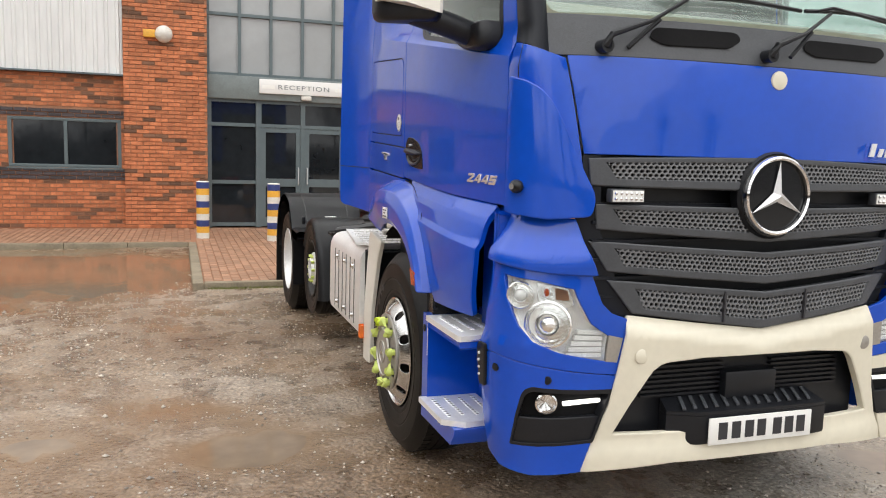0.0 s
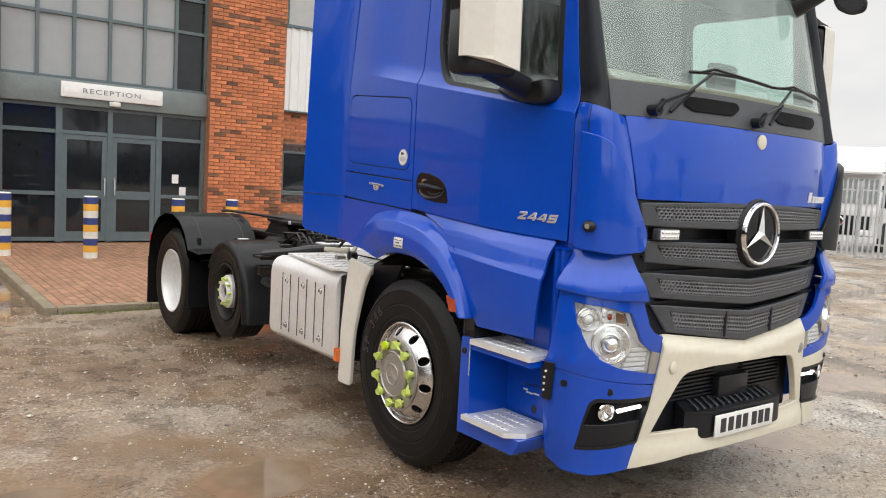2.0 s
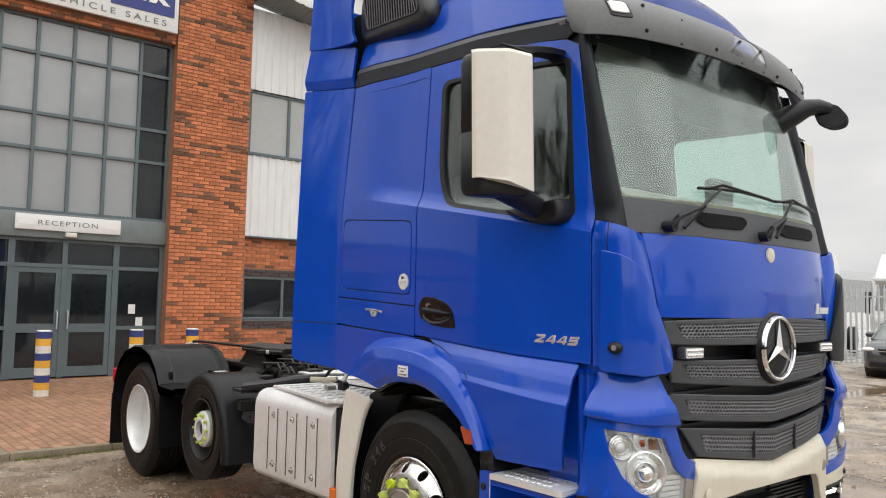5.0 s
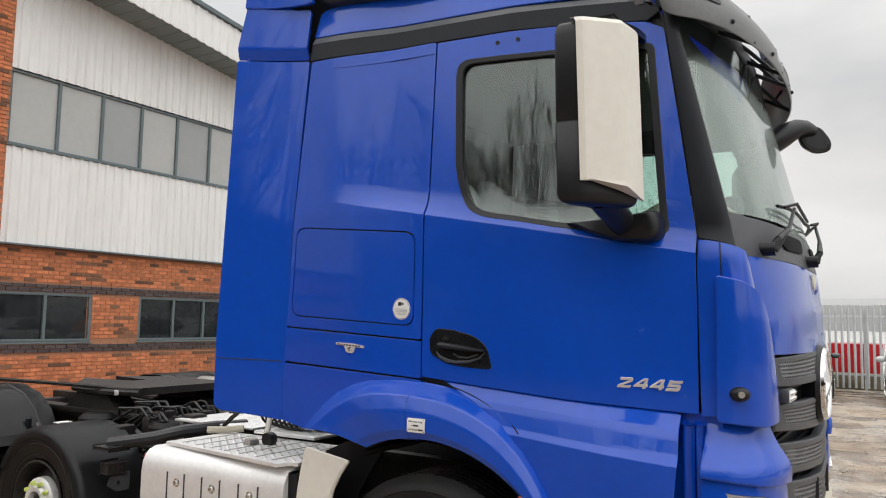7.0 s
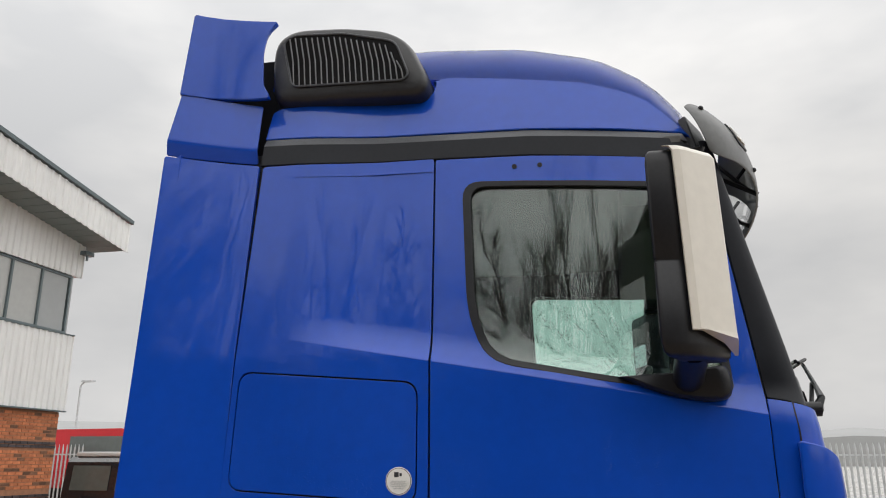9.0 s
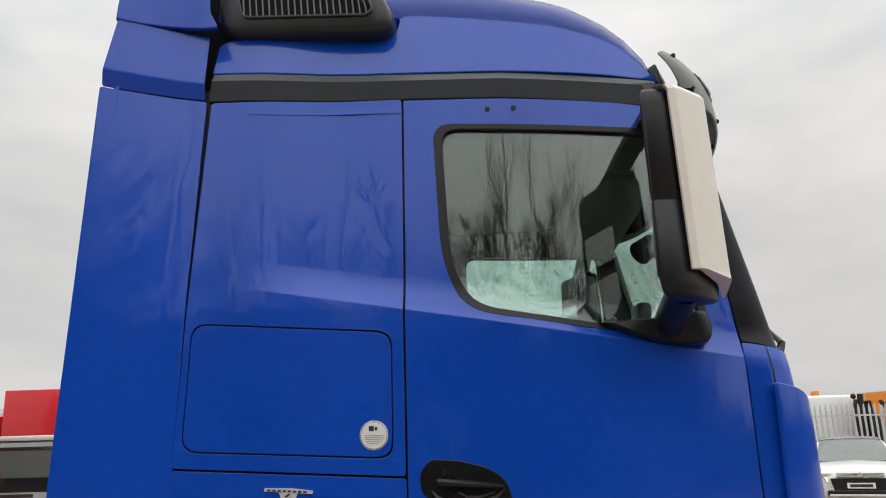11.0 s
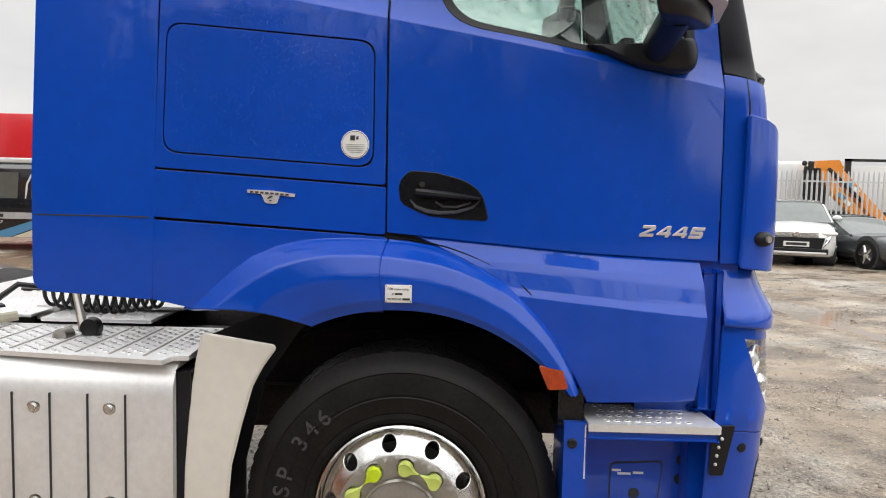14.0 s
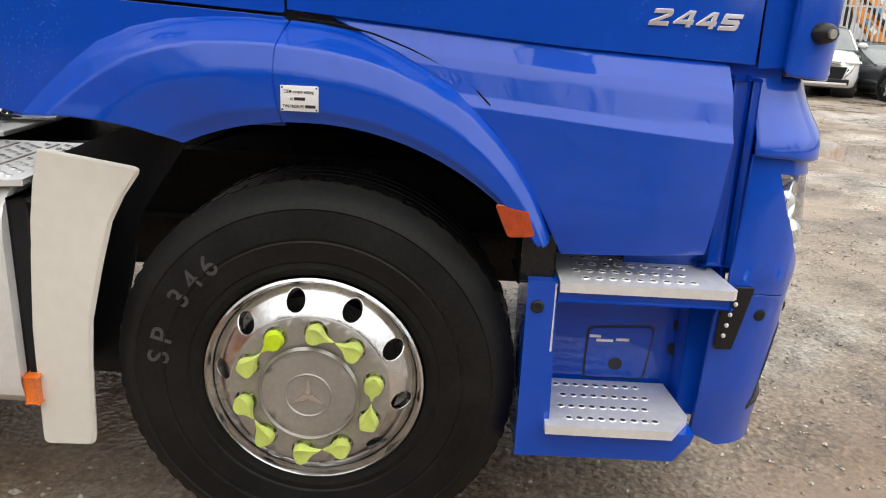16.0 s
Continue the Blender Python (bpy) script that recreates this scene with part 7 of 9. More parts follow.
# ---- wheels ----
def tyre_profile(R, r, w):
    """Radius and depth from the outer bead over the tread to the inner bead; 0 is the outer face."""
    p = [(r, 0.035), (r + 0.012, 0.012), (r + 0.03, 0.004), (r + 0.045, 0.006), (r + 0.05, 0.002), (r + 0.10, -0.006), (r + 0.104, -0.003), (r + 0.112, -0.007), (r + 0.15, -0.004), (R - 0.062, 0.002), (R - 0.058, -0.001), (R - 0.05, 0.003), (R - 0.03, 0.018), (R - 0.013, 0.036)]
    n = 5
    for i in range(n):
        a, b = 0.044 + (w - 0.07) * i / n, 0.044 + (w - 0.07) * (i + 1) / n
        p += [(R, a + 0.004), (R, b - 0.006)]
        if i < n - 1:
            p += [(R - 0.012, b - 0.005), (R - 0.012, b + 0.003)]
    p += [(R - 0.02, w - 0.012), (R - 0.06, w), (r + 0.06, w), (r, w - 0.03)]
    return p


def axle_frame(x, y, z, s):
    """Local z points into the truck from the outer face."""
    return Matrix.Translation((s * x, y, z)) @ Matrix(((0, 0, -s, 0), (-s, 0, 0, 0), (0, 1, 0, 0), (0, 0, 0, 1)))


def tread_blocks(bm, R, w, m, n=64):
    for k in range(n):
        a = 2 * math.pi * k / n
        for d in (0.048, w - 0.075):
            c = Vector((math.cos(a), math.sin(a), 0))
            t = Vector((-math.sin(a), math.cos(a), 0))
            v = []
            for rr in (R - 0.004, R + 0.003):
                for dd, tt in ((d, -0.016), (d + 0.045, -0.01), (d + 0.045, 0.018), (d, 0.012)):
                    v.append(bm.verts.new(m @ (c * rr + t * tt + Vector((0, 0, dd)))))
            for f in ((4, 5, 6, 7), (0, 1, 5, 4), (1, 2, 6, 5), (2, 3, 7, 6), (3, 0, 4, 7)):
                bm.faces.new([v[q] for q in f])
    return bm


def front_wheel(s):
    m = axle_frame(1.245, -0.008, 0.532, s)
    deep = m @ Matrix.Translation((0, 0, 0.058))
    w = part("front_wheel", lathe(B(), [(0.264, 0.03), (0.279, 0.012), (0.283, 0.004), (0.277, 0.0), (0.271, 0.005), (0.266, 0.02), (0.261, 0.052), (0.258, 0.2), (0.265, 0.26)], deep, 64), M_ALU, truck, "polished aluminium front wheel, dulled and worn", 50)
    ty = part("tyre", lathe(B(), tyre_profile(0.518, 0.277, 0.29), deep, 96), M_RUBBER, w, "black road tyre with ribbed tread", 25)
    tagged(part("tread_relief", tread_blocks(B(), 0.518, 0.29, deep), M_RUBBER, ty, "", 20), kind="stuff")
    holes = [circle(0.232 * math.cos(a), 0.232 * math.sin(a), 0.0265, 14) for a in (2 * math.pi * (k + 0.22) / 10 for k in range(10))]
    part("rim_disc", sheet(circle(0, 0, 0.263, 72), holes + [circle(0, 0, 0.12, 40)], lambda u, v: tuple(m @ Vector((u, v, 0.018 + 0.072 * max(0.0, (math.hypot(u, v) - 0.185) / 0.085) ** 1.6))), (s, 0, 0), 0.03, 0.02, 0.003), M_ALU, w, "aluminium wheel disc with ten round holes")
    part("brake_drum", cyl(B(), m @ Vector((0, 0, 0.10)), m @ Vector((0, 0, 0.26)), 0.22, seg=32), M_CHASSIS, w)
    nuts = [radians(180 - 48 - 36 * k) if s < 0 else radians(48 + 36 * k) for k in range(10)]
    bolt_holes = [circle(0.166 * math.cos(a), 0.166 * math.sin(a), 0.031, 16) for a in nuts]
    hub = part("hub_cover", sheet(circle(0, 0, 0.200, 64), bolt_holes, lambda u, v: tuple(m @ Vector((u, v, table(((0.0, -0.010), (0.095, -0.010), (0.118, -0.006), (0.125, 0.004), (0.19, 0.004), (0.2, 0.010)), math.hypot(u, v))))), (s, 0, 0), 0.03, 0.012, 0.004), M_STEEL, w, "grey pressed hub cover")
    part("hub_ring", lathe(B(), [(0.118, -0.004), (0.122, -0.012), (0.128, -0.004)], m, 48), M_STEEL, hub)
    part("cap_ring", lathe(B(), [(0.054, -0.0095), (0.057, -0.014), (0.06, -0.0095)], m, 40), M_STEEL, hub)
    bm = B()
    for a in (0, 2.0944, 4.1888):
        a += 3.1416 * 0
        tip = [(0.052 * math.sin(a), 0.052 * math.cos(a)), (0.012 * math.sin(a + 0.9), 0.012 * math.cos(a + 0.9)), (0, 0), (0.012 * math.sin(a - 0.9), 0.012 * math.cos(a - 0.9))]
        slab(bm, tip, lambda u, v, w_: m @ Vector((u, v, -0.0102 - w_)), 0.003)
    part("cap_relief", bm, M_ALU, hub, "", 10)
    for k, a in enumerate(nuts):
        c = Vector((0.166 * math.cos(a), 0.166 * math.sin(a), 0))
        nt = part("wheel_nut", cyl(B(), m @ (c + Vector((0, 0, 0.03))), m @ (c + Vector((0, 0, -0.012))), 0.017, seg=6), M_LIME, w, "lime nut cover", 10)
        to = a + (1 if k % 2 == 0 else -1) * s * 0.31
        tip = Vector((0.158 * math.cos(to), 0.158 * math.sin(to), 0))
        d = (tip - c)
        n_ = Vector((-d.y, d.x, 0)).normalized() * 0.0255
        bm = B()
        prof = []
        for t, ww in ((-0.47, 0.0), (-0.43, 0.45), (-0.3, 0.8), (-0.12, 0.98), (0.1, 0.98), (0.3, 0.78), (0.45, 0.5), (0.62, 0.28), (0.85, 0.12), (1.0, 0.03)):
            prof.append((c + d * t, n_ * ww))
        top = [bm.verts.new(m @ (p + q + Vector((0, 0, -0.006)))) for p, q in prof] + [bm.verts.new(m @ (p - q + Vector((0, 0, -0.006)))) for p, q in prof[::-1]]
        lid_ = lambda p, q, k_: m @ (c + (p - c) * 0.86 + q * k_ * 0.8 + Vector((0, 0, -0.014 - 0.018 * min(1.0, q.length / 0.022))))
        bot = [bm.verts.new(lid_(p, q, 1)) for p, q in prof] + [bm.verts.new(lid_(p, q, -1)) for p, q in prof[::-1]]
        for i in range(len(top)):
            j = (i + 1) % len(top)
            bm.faces.new((top[i], top[j], bot[j], bot[i]))
        bm.faces.new(bot)
        part("pointer", bm, M_LIMEB if k == 2 else M_LIME, nt, "lime pointed nut indicator", 30)
    if s < 0:
        for ch, off in zip("SP 346", range(6)):
            if ch == " ":
                continue
            a = radians(7.5 + off * 8.4)
            g = deep @ Matrix(((-math.sin(a), math.cos(a), 0, 0.372 * math.cos(a)), (math.cos(a), math.sin(a), 0, 0.372 * math.sin(a)), (0, 0, -1, -0.0055), (0, 0, 0, 1)))
            me = letters(ch, 0.077, 0.0012, bold=0.0008)
            me.transform(g @ Matrix.Translation((-0.017, 0, 0)))
            me.materials.clear()
            part("tyre_letter", me, M_TYRETEXT, ty)
        for k in range(6):
            a = radians(138 + k * 7.0)
            g = deep @ Matrix(((-math.sin(a), math.cos(a), 0, 0.376 * math.cos(a)), (math.cos(a), math.sin(a), 0, 0.376 * math.sin(a)), (0, 0, -1, -0.0055), (0, 0, 0, 1)))
            part("tyre_mark", box(B(), -0.016, 0.012 - 0.006 * (k % 2), 0.004, 0.024 + 0.006 * (k % 3), 0, 0.0012, 0, 1, g), M_RUBBER, ty)
    return w


for s in CW:
    front_wheel(s)
    # drive axle: twin tyres, deep dished rim
    for off, lbl in ((0.0, "outer"), (0.33, "inner")):
        m = axle_frame(1.225 - off, 3.98, 0.505, s)
        w = part("drive_wheel", lathe(B(), [(0.283, 0.03), (0.300, 0.012), (0.305, 0.004), (0.297, 0.0), (0.286, 0.008), (0.272, 0.05), (0.262, 0.12), (0.235, 0.135), (0.13, 0.15), (0.12, 0.13), (0.0, 0.13)], m, 56), M_RIM if off == 0 else M_CHASSIS, truck, "deep dished polished drive wheel", 40)
        ty = part("tyre", lathe(B(), tyre_profile(0.505, 0.298, 0.29), m, 72), M_RUBBER, w, "black road tyre", 25)
        tagged(part("tread_relief", tread_blocks(B(), 0.505, 0.29, m), M_RUBBER, ty, "", 20), kind="stuff")
    # small raised middle axle
    m = axle_frame(1.20, 2.64, 0.595, s)
    w = part("lift_wheel", lathe(B(), [(0.218, 0.03), (0.235, 0.012), (0.238, 0.004), (0.228, 0.0), (0.22, 0.01), (0.21, 0.06), (0.2, 0.10), (0.15, 0.07), (0.135, 0.05), (0.0, 0.05)], m, 48), M_CHASSIS, truck, "small dark lift axle wheel held off the ground", 40)
    part("tyre", lathe(B(), tyre_profile(0.385, 0.232, 0.25), m, 64), M_RUBBER, w, "black small tyre", 25)
    part("hub", lathe(B(), [(0.060, 0.05), (0.064, -0.012), (0.088, -0.016), (0.096, 0.006), (0.128, 0.010), (0.137, 0.018), (0.14, 0.06)], m, 36), M_RIM, w, "pale steel hub")
    part("hub_cap", lathe(B(), [(0.0, 0.012), (0.045, 0.014), (0.062, 0.03)], m, 28), M_CHASSIS, w, "dark hub centre")
    for k in range(10):
        a = 2 * math.pi * k / 10
        nt = cyl(B(), m @ Vector((0.108 * math.cos(a), 0.108 * math.sin(a), 0.03)), m @ Vector((0.108 * math.cos(a), 0.108 * math.sin(a), -0.018)), 0.015, 0.011, seg=8)
        part("wheel_nut", nt, M_LIME, w, "lime nut cover")

    # rear wing over the drive wheels
    bm = B()
    prof = [(4.60, 0.62), (4.57, 0.80), (4.46, 0.98), (4.30, 1.09), (4.08, 1.15), (3.86, 1.155), (3.64, 1.10), (3.50, 1.0), (3.40, 0.86), (3.32, 0.855), (3.08, 0.85)]
    loft(bm, [[(s * x, y, z - d) for y, z in prof] for x, d in ((1.262, 0.07), (1.262, 0.0), (1.245, -0.012), (0.60, -0.012), (0.60, 0.05), (1.235, 0.05))], False, False)
    bmesh.ops.solidify(bm, geom=bm.faces[:], thickness=0.006)
    rw = part("rear_wing", bm, M_WING, truck, "black plastic rear mudguard")
    for x in (0.72, 1.12):
        part("wing_rib", tube(B(), [(s * x, y, z + 0.013) for y, z in prof[1:9]], 0.006, 6), M_WING, rw)
    for x in (0.8, 1.15):
        part("latch", box(B(), s * x - 0.015, s * x + 0.015, 3.415, 3.45, 0.90, 0.97, 0.006), M_BLACK, rw)
    # blacker than the wing: shade between the wheels is put into its colour
    part("wing_front", box(B(), s * 0.62, s * 1.24, 3.375, 3.40, 0.34, 0.86, 0.01), M_DARK, rw, "black upright front sheet of the mudguard")
    part("mud_flap", box(B(), s * 0.62, s * 1.25, 4.60, 4.625, 0.2, 0.66, 0.01), M_RUBBER, rw, "black rubber mud flap")
    # small wing over the lift wheel
    bm = B()
    arc = [(0.43 * math.cos(radians(a)), 0.43 * math.sin(radians(a))) for a in range(24, 173, 8)] + [(-0.447, -0.02), (-0.462, -0.10), (-0.474, -0.20)]
    loft(bm, [[(s * x, 2.64 + y * k, 0.595 + (z * k if z > 0 else z * min(1.0, k + 0.12))) for y, z in arc] for x, k in ((1.205, 0.835), (1.214, 0.85), (1.218, 0.89), (1.212, 0.94), (1.195, 0.98), (1.17, 1.0), (0.78, 1.0))], False, False)
    bmesh.ops.solidify(bm, geom=bm.faces[:], thickness=0.008)
    lw = part("lift_wing", bm, M_WING, truck, "black round mudguard", 50)
    part("guard_label", box(B(), s * 0.99, s * 1.08, 2.66, 2.71, 1.026, 1.031), M_WHITE, lw, "small white sticker")
    part("inner_sheet", sheet([(2.86, 0.36), (2.95, 0.62), (3.10, 0.83), (3.37, 0.84), (3.37, 0.36)], [], lambda y, z, s=s: (s * 1.02, y, z), (s, 0, 0), 0.3, 0.012, 0.003), M_BLACK, lw, "black sheet between the mudguards")
    part("wing_stay", tube(B(), [(s * 1.06, 2.2, 0.95), (s * 1.0, 2.08, 0.97), (s * 0.93, 1.98, 0.99), (s * 0.8, 1.9, 1.02), (s * 0.62, 1.83, 1.03), (s * 0.45, 1.75, 1.03)], 0.036, 10), M_WING, truck, "black bent stay pipe")
    part("wing_bracket", box(box(B(), s * 1.0, s * 1.13, 2.10, 2.24, 0.925, 0.945, 0.006), s * 1.03, s * 1.12, 2.10, 2.17, 0.80, 0.86, 0.012), M_CHASSIS, truck)
    part("bracket_plate", sheet(rounded([(0.98, 0.70), (0.98, 0.80), (1.10, 0.79), (1.12, 0.74), (1.06, 0.70)], 0.012), [circle(1.05, 0.745, 0.014, 10)], lambda x, z, s=s: (s * x, 2.11, z), (0, -1, 0), 0.2, 0.008, 0.002), M_PLASTIC, truck, "grey bracket plate with a hole")

    # side locker with grooved aluminium cover
    bm = B()
    loft(bm, [[(s * x, y, z) for x, z in ((0.72, 0.45), (1.08, 0.408), (1.135, 0.412), (1.175, 0.428), (1.202, 0.458), (1.212, 0.50), (1.212, 0.885), (1.206, 0.93), (1.190, 0.965), (1.165, 0.988), (1.13, 1.0), (0.72, 1.0))] for y in (0.738, 1.715)])
    lk = part("side_locker", bm, M_ALUDULL, truck, "aluminium side cover with pressed vertical grooves", 28)
    for i in range(6):
        yy = 0.893 + 0.1243 * i
        # black strip stands for the shade in each pressed aluminium groove
        part("groove", box(B(), s * 1.206, s * 1.2155, yy - 0.0032, yy + 0.0032, 0.495, 0.90), M_INK_SHADE, lk)
    for yy in (0.946, 1.196, 1.446):
        for z in (0.538, 0.853):
            bt = part("bolt", lathe(B(), [(0.0, 0.012), (0.011, 0.012), (0.013, 0.0), (0.022, -0.001), (0.027, -0.005)], Matrix.Translation((s * 1.213, yy, z)) @ Vector((s, 0, 0)).to_track_quat("Z", "Y").to_matrix().to_4x4(), 16), M_ALU, lk, "bright fixing bolt")
    part("locker_end", box(B(), s * 0.75, s * 1.17, 0.69, 0.738, 0.44, 0.97, 0.01), M_BLACK, lk)
    part("amber_reflector", box(B(), s * 1.185, s * 1.212, 0.698, 0.729, 0.443, 0.516, 0.005), M_ORANGE, lk, "amber reflector")
    dk = part("deck_plate", slab(B(), [(0.66, 0.74), (1.16, 0.702), (1.176, 0.752), (1.235, 0.765), (1.11, 1.66), (0.66, 1.66)], lambda u, v, w, s=s: Vector((s * u, v, 1.006 + w)), 0.016), M_ALUDULL, truck, "punched aluminium catwalk plate")
    bm, bh = B(), B()
    for bay in range(7):
        y0 = 0.845 + 0.12 * bay
        # darker raised strip in place of a shaded recess in the plate
        part("pressed_groove", box(B(), s * 0.70, s * table(((0.76, 1.19), (1.66, 1.07)), y0), y0 - 0.004, y0 + 0.004, 1.0215, 1.0245), M_STEEL, dk)
        for i in range(3):
            for j in range(9):
                yy, xx = y0 - 0.092 + i * 0.03, 0.715 + (j + (0.5 if i % 2 else 0)) * 0.052
                if xx > table(((0.76, 1.215), (1.66, 1.09)), yy):
                    continue
                lathe(bm, [(0.011, 0.0), (0.0085, 0.0035), (0.005, 0.0035)], Matrix.Translation((s * xx, yy, 1.0222)), 8)
                if (i * 5 + j * 3 + bay) % 7 < 3:
                    cyl(bh, (s * xx, yy, 1.0257), (s * xx, yy, 1.0263), 0.0055, seg=6)
    tagged(part("studs", bm, M_ALUDULL, dk), kind="stuff")
    tagged(part("holes", bh, M_INK_SHADE, dk), kind="stuff")
    # pale tail piece behind the front wheel
    pts = [(0.708, 0.315), (0.703, 0.64), (0.684, 0.915), (0.669, 1.012), (0.650, 1.095), (0.418, 1.06), (0.46, 1.0), (0.495, 0.932), (0.53, 0.804), (0.563, 0.663), (0.573, 0.542), (0.583, 0.318)]
    part("mudguard_tail", sheet(rounded(pts, [0.015, 0, 0, 0, 0.01, 0.01, 0, 0, 0, 0, 0, 0.015]), [], lambda y, z, s=s: (s * (1.19 - 0.015 * smooth01((z - 0.55) / 0.55)), y, z), (s, 0, 0), 0.06, 0.035, 0.012), M_CREAMW, truck, "off-white mudguard tail piece")
    part("guard_black", sheet([(0.70, 0.42), (0.70, 1.05), (0.45, 1.16), (0.33, 1.15), (0.50, 0.9), (0.57, 0.6), (0.57, 0.42)], [], lambda y, z, s=s: (s * 0.97, y, z), (s, 0, 0), 0.2, 0.03), M_BLACK, truck)

# chassis rails and what lies between them
for s in CW:
    part("chassis_rail", loft(B(), [[(s * x, y, z) for x, z in ((0.385, 0.72), (0.385, 0.98), (0.455, 0.98), (0.455, 0.955), (0.40, 0.955), (0.40, 0.745), (0.455, 0.745), (0.455, 0.72))] for y in (-0.9, 5.05)]), M_CHASSIS, truck, "black steel chassis rail")
for y in (-0.6, 0.9, 1.9, 2.64, 3.3, 3.98, 4.9):
    part("cross_member", box(B(), -0.39, 0.39, y - 0.06, y + 0.06, 0.74, 0.93, 0.01), M_CHASSIS, truck)
for y, z in ((0, 0.50), (2.64, 0.59), (3.98, 0.5)):
    part("axle_beam", cyl(B(), (-0.95, y, z), (0.95, y, z), 0.075, seg=16), M_CHASSIS, truck, "black axle beam")
part("differential", ball(B(), (0, 3.98, 0.5), 0.24, 18), M_CHASSIS, truck)
part("gearbox", box(B(), -0.3, 0.3, -0.9, 1.3, 0.5, 1.05, 0.06), M_CHASSIS, truck, "black engine and gearbox block")
cw = part("catwalk_plate", box(B(), -0.62, 0.6, 1.53, 2.19, 1.036, 1.05, 0.004), M_ALUDULL, truck, "pale chequered catwalk plate")
iw = part("inner_plate", box(B(), -0.68, -0.32, 1.02, 1.46, 1.034, 1.05, 0.004), M_ALUDULL, truck, "pale punched plate beside the gearbox")
for pl, x0, nx, y0, ny in ((cw, -0.58, 20, 1.57, 10), (iw, -0.65, 6, 1.06, 7)):
    bm = B()
    for i in range(nx):
        for j in range(ny):
            lathe(bm, [(0.012, 0.0), (0.008, 0.003), (0.004, 0.003)], Matrix.Translation((x0 + i * 0.06, y0 + (j + 0.5 * (i % 2)) * 0.06, 1.0502)), 8)
    tagged(part("studs", bm, M_ALUDULL, pl), kind="stuff")
part("plate_stand", box(B(), -0.47, -0.40, 1.06, 1.42, 0.97, 1.034), M_CHASSIS, iw)
for x in (-0.43, 0.43):
    part("catwalk_stand", box(B(), x - 0.03, x + 0.03, 1.6, 2.14, 0.98, 1.036), M_CHASSIS, cw)
tank = part("air_tank", lathe(B(), [(0.0, 0.0), (0.045, 0.004), (0.068, 0.018), (0.076, 0.04), (0.076, 0.24), (0.068, 0.262), (0.045, 0.276), (0.0, 0.28)], Matrix.Translation((0.46, 2.93, 1.13)) @ Vector((0, 1, 0)).to_track_quat("Z", "Y").to_matrix().to_4x4(), 24), M_STEEL, truck, "small grey air tank")
part("tank_strap", box(B(), 0.40, 0.455, 3.02, 3.08, 0.97, 1.10, 0.006), M_CHASSIS, tank)
part("locker_flap", box(B(), -1.19, -0.95, 1.716, 1.735, 0.80, 0.965, 0.008), mat("dark_red_flap", (0.16, 0.01, 0.02), 0.45, var=0.2, scale=20), truck, "dark red flap on the locker end")
fw = part("fifth_wheel", loft(B(), [[(x * k, y, z) for x, y in ((-0.42, 2.78), (-0.5, 3.05), (-0.46, 3.45), (-0.14, 3.82), (-0.06, 3.35), (0.06, 3.35), (0.14, 3.82), (0.46, 3.45), (0.5, 3.05), (0.42, 2.78))] for z, k in ((1.135, 0.97), (1.15, 1.0), (1.178, 1.0), (1.185, 0.98))]), M_CHASSIS, truck, "greasy black fifth wheel coupling plate")
for s in CW:
    part("coupling_stand", loft(B(), [[(s * x, y, z) for x, y in ((0.30, y0), (0.47, y0), (0.47, y1), (0.30, y1))] for z, y0, y1 in ((0.98, 2.85, 3.65), (1.04, 2.98, 3.5), (1.14, 3.08, 3.4))]), M_CHASSIS, fw)
    part("plate_lip", tube(B(), [(s * 0.43, 2.78, 1.15), (s * 0.51, 3.05, 1.15), (s * 0.47, 3.45, 1.15)], 0.022, 6), M_CHASSIS, fw)
part("release_handle", tube(B(), [(-0.4, 2.95, 1.165), (-0.52, 3.1, 1.182), (-0.62, 3.7, 1.19), (-0.66, 4.05, 1.188), (-0.67, 4.14, 1.18)], 0.014, 6), M_CHASSIS, fw)
part("grease_tag", box(B(), -0.515, -0.50, 2.90, 2.935, 1.135, 1.168, 0.004), M_RIM, fw, "small pale tag")
part("subframe", box(box(B(), -0.48, -0.36, 2.3, 4.4, 0.98, 1.02, 0.008), 0.36, 0.48, 2.3, 4.4, 0.98, 1.02, 0.008), M_CHASSIS, fw)
for i in range(6):
    x, y = -0.3 + 0.12 * i, 1.9 + 0.22 * (i % 3)
    part("air_valve", cyl(B(), (x, y, 0.98), (x, y, 1.03 + 0.03 * (i % 2)), 0.05, seg=12), M_CHASSIS, truck)
rngv = random.Random(21)
for i in range(7):
    x, y = -0.62 + 0.16 * (i % 4), 2.28 + 0.13 * (i // 4) + 0.05 * (i % 2)
    vb_ = part("valve_block", box(B(), x - 0.04, x + 0.04, y - 0.035, y + 0.035, 0.95, 1.02 + 0.022 * (i % 3), 0.008), M_CHASSIS, truck, "black air valve block")
    for k in range(2):
        q = Vector((x + 0.05 * (k - 0.5), y, 1.02 + 0.022 * (i % 3)))
        part("hose", tube(B(), [q, q + Vector((0, rngv.uniform(0.02, 0.08), 0.05)), q + Vector((rngv.uniform(-0.08, 0.08), rngv.uniform(0.12, 0.22), 0.045)), q + Vector((rngv.uniform(-0.1, 0.1), rngv.uniform(0.28, 0.42), -0.07))], 0.009, 6), M_CABLE, vb_)
rngc = random.Random(3)
for i in range(9):
    x0 = rngc.uniform(-0.42, 0.42)
    pts = [(x0 + rngc.uniform(-0.08, 0.08), 1.2 + 0.3 * k, 0.96 + rngc.uniform(0.0, 0.09)) for k in range(9)]
    part("air_line", tube(B(), pts, rngc.uniform(0.009, 0.018), 6), M_CABLE, truck, "black air line")
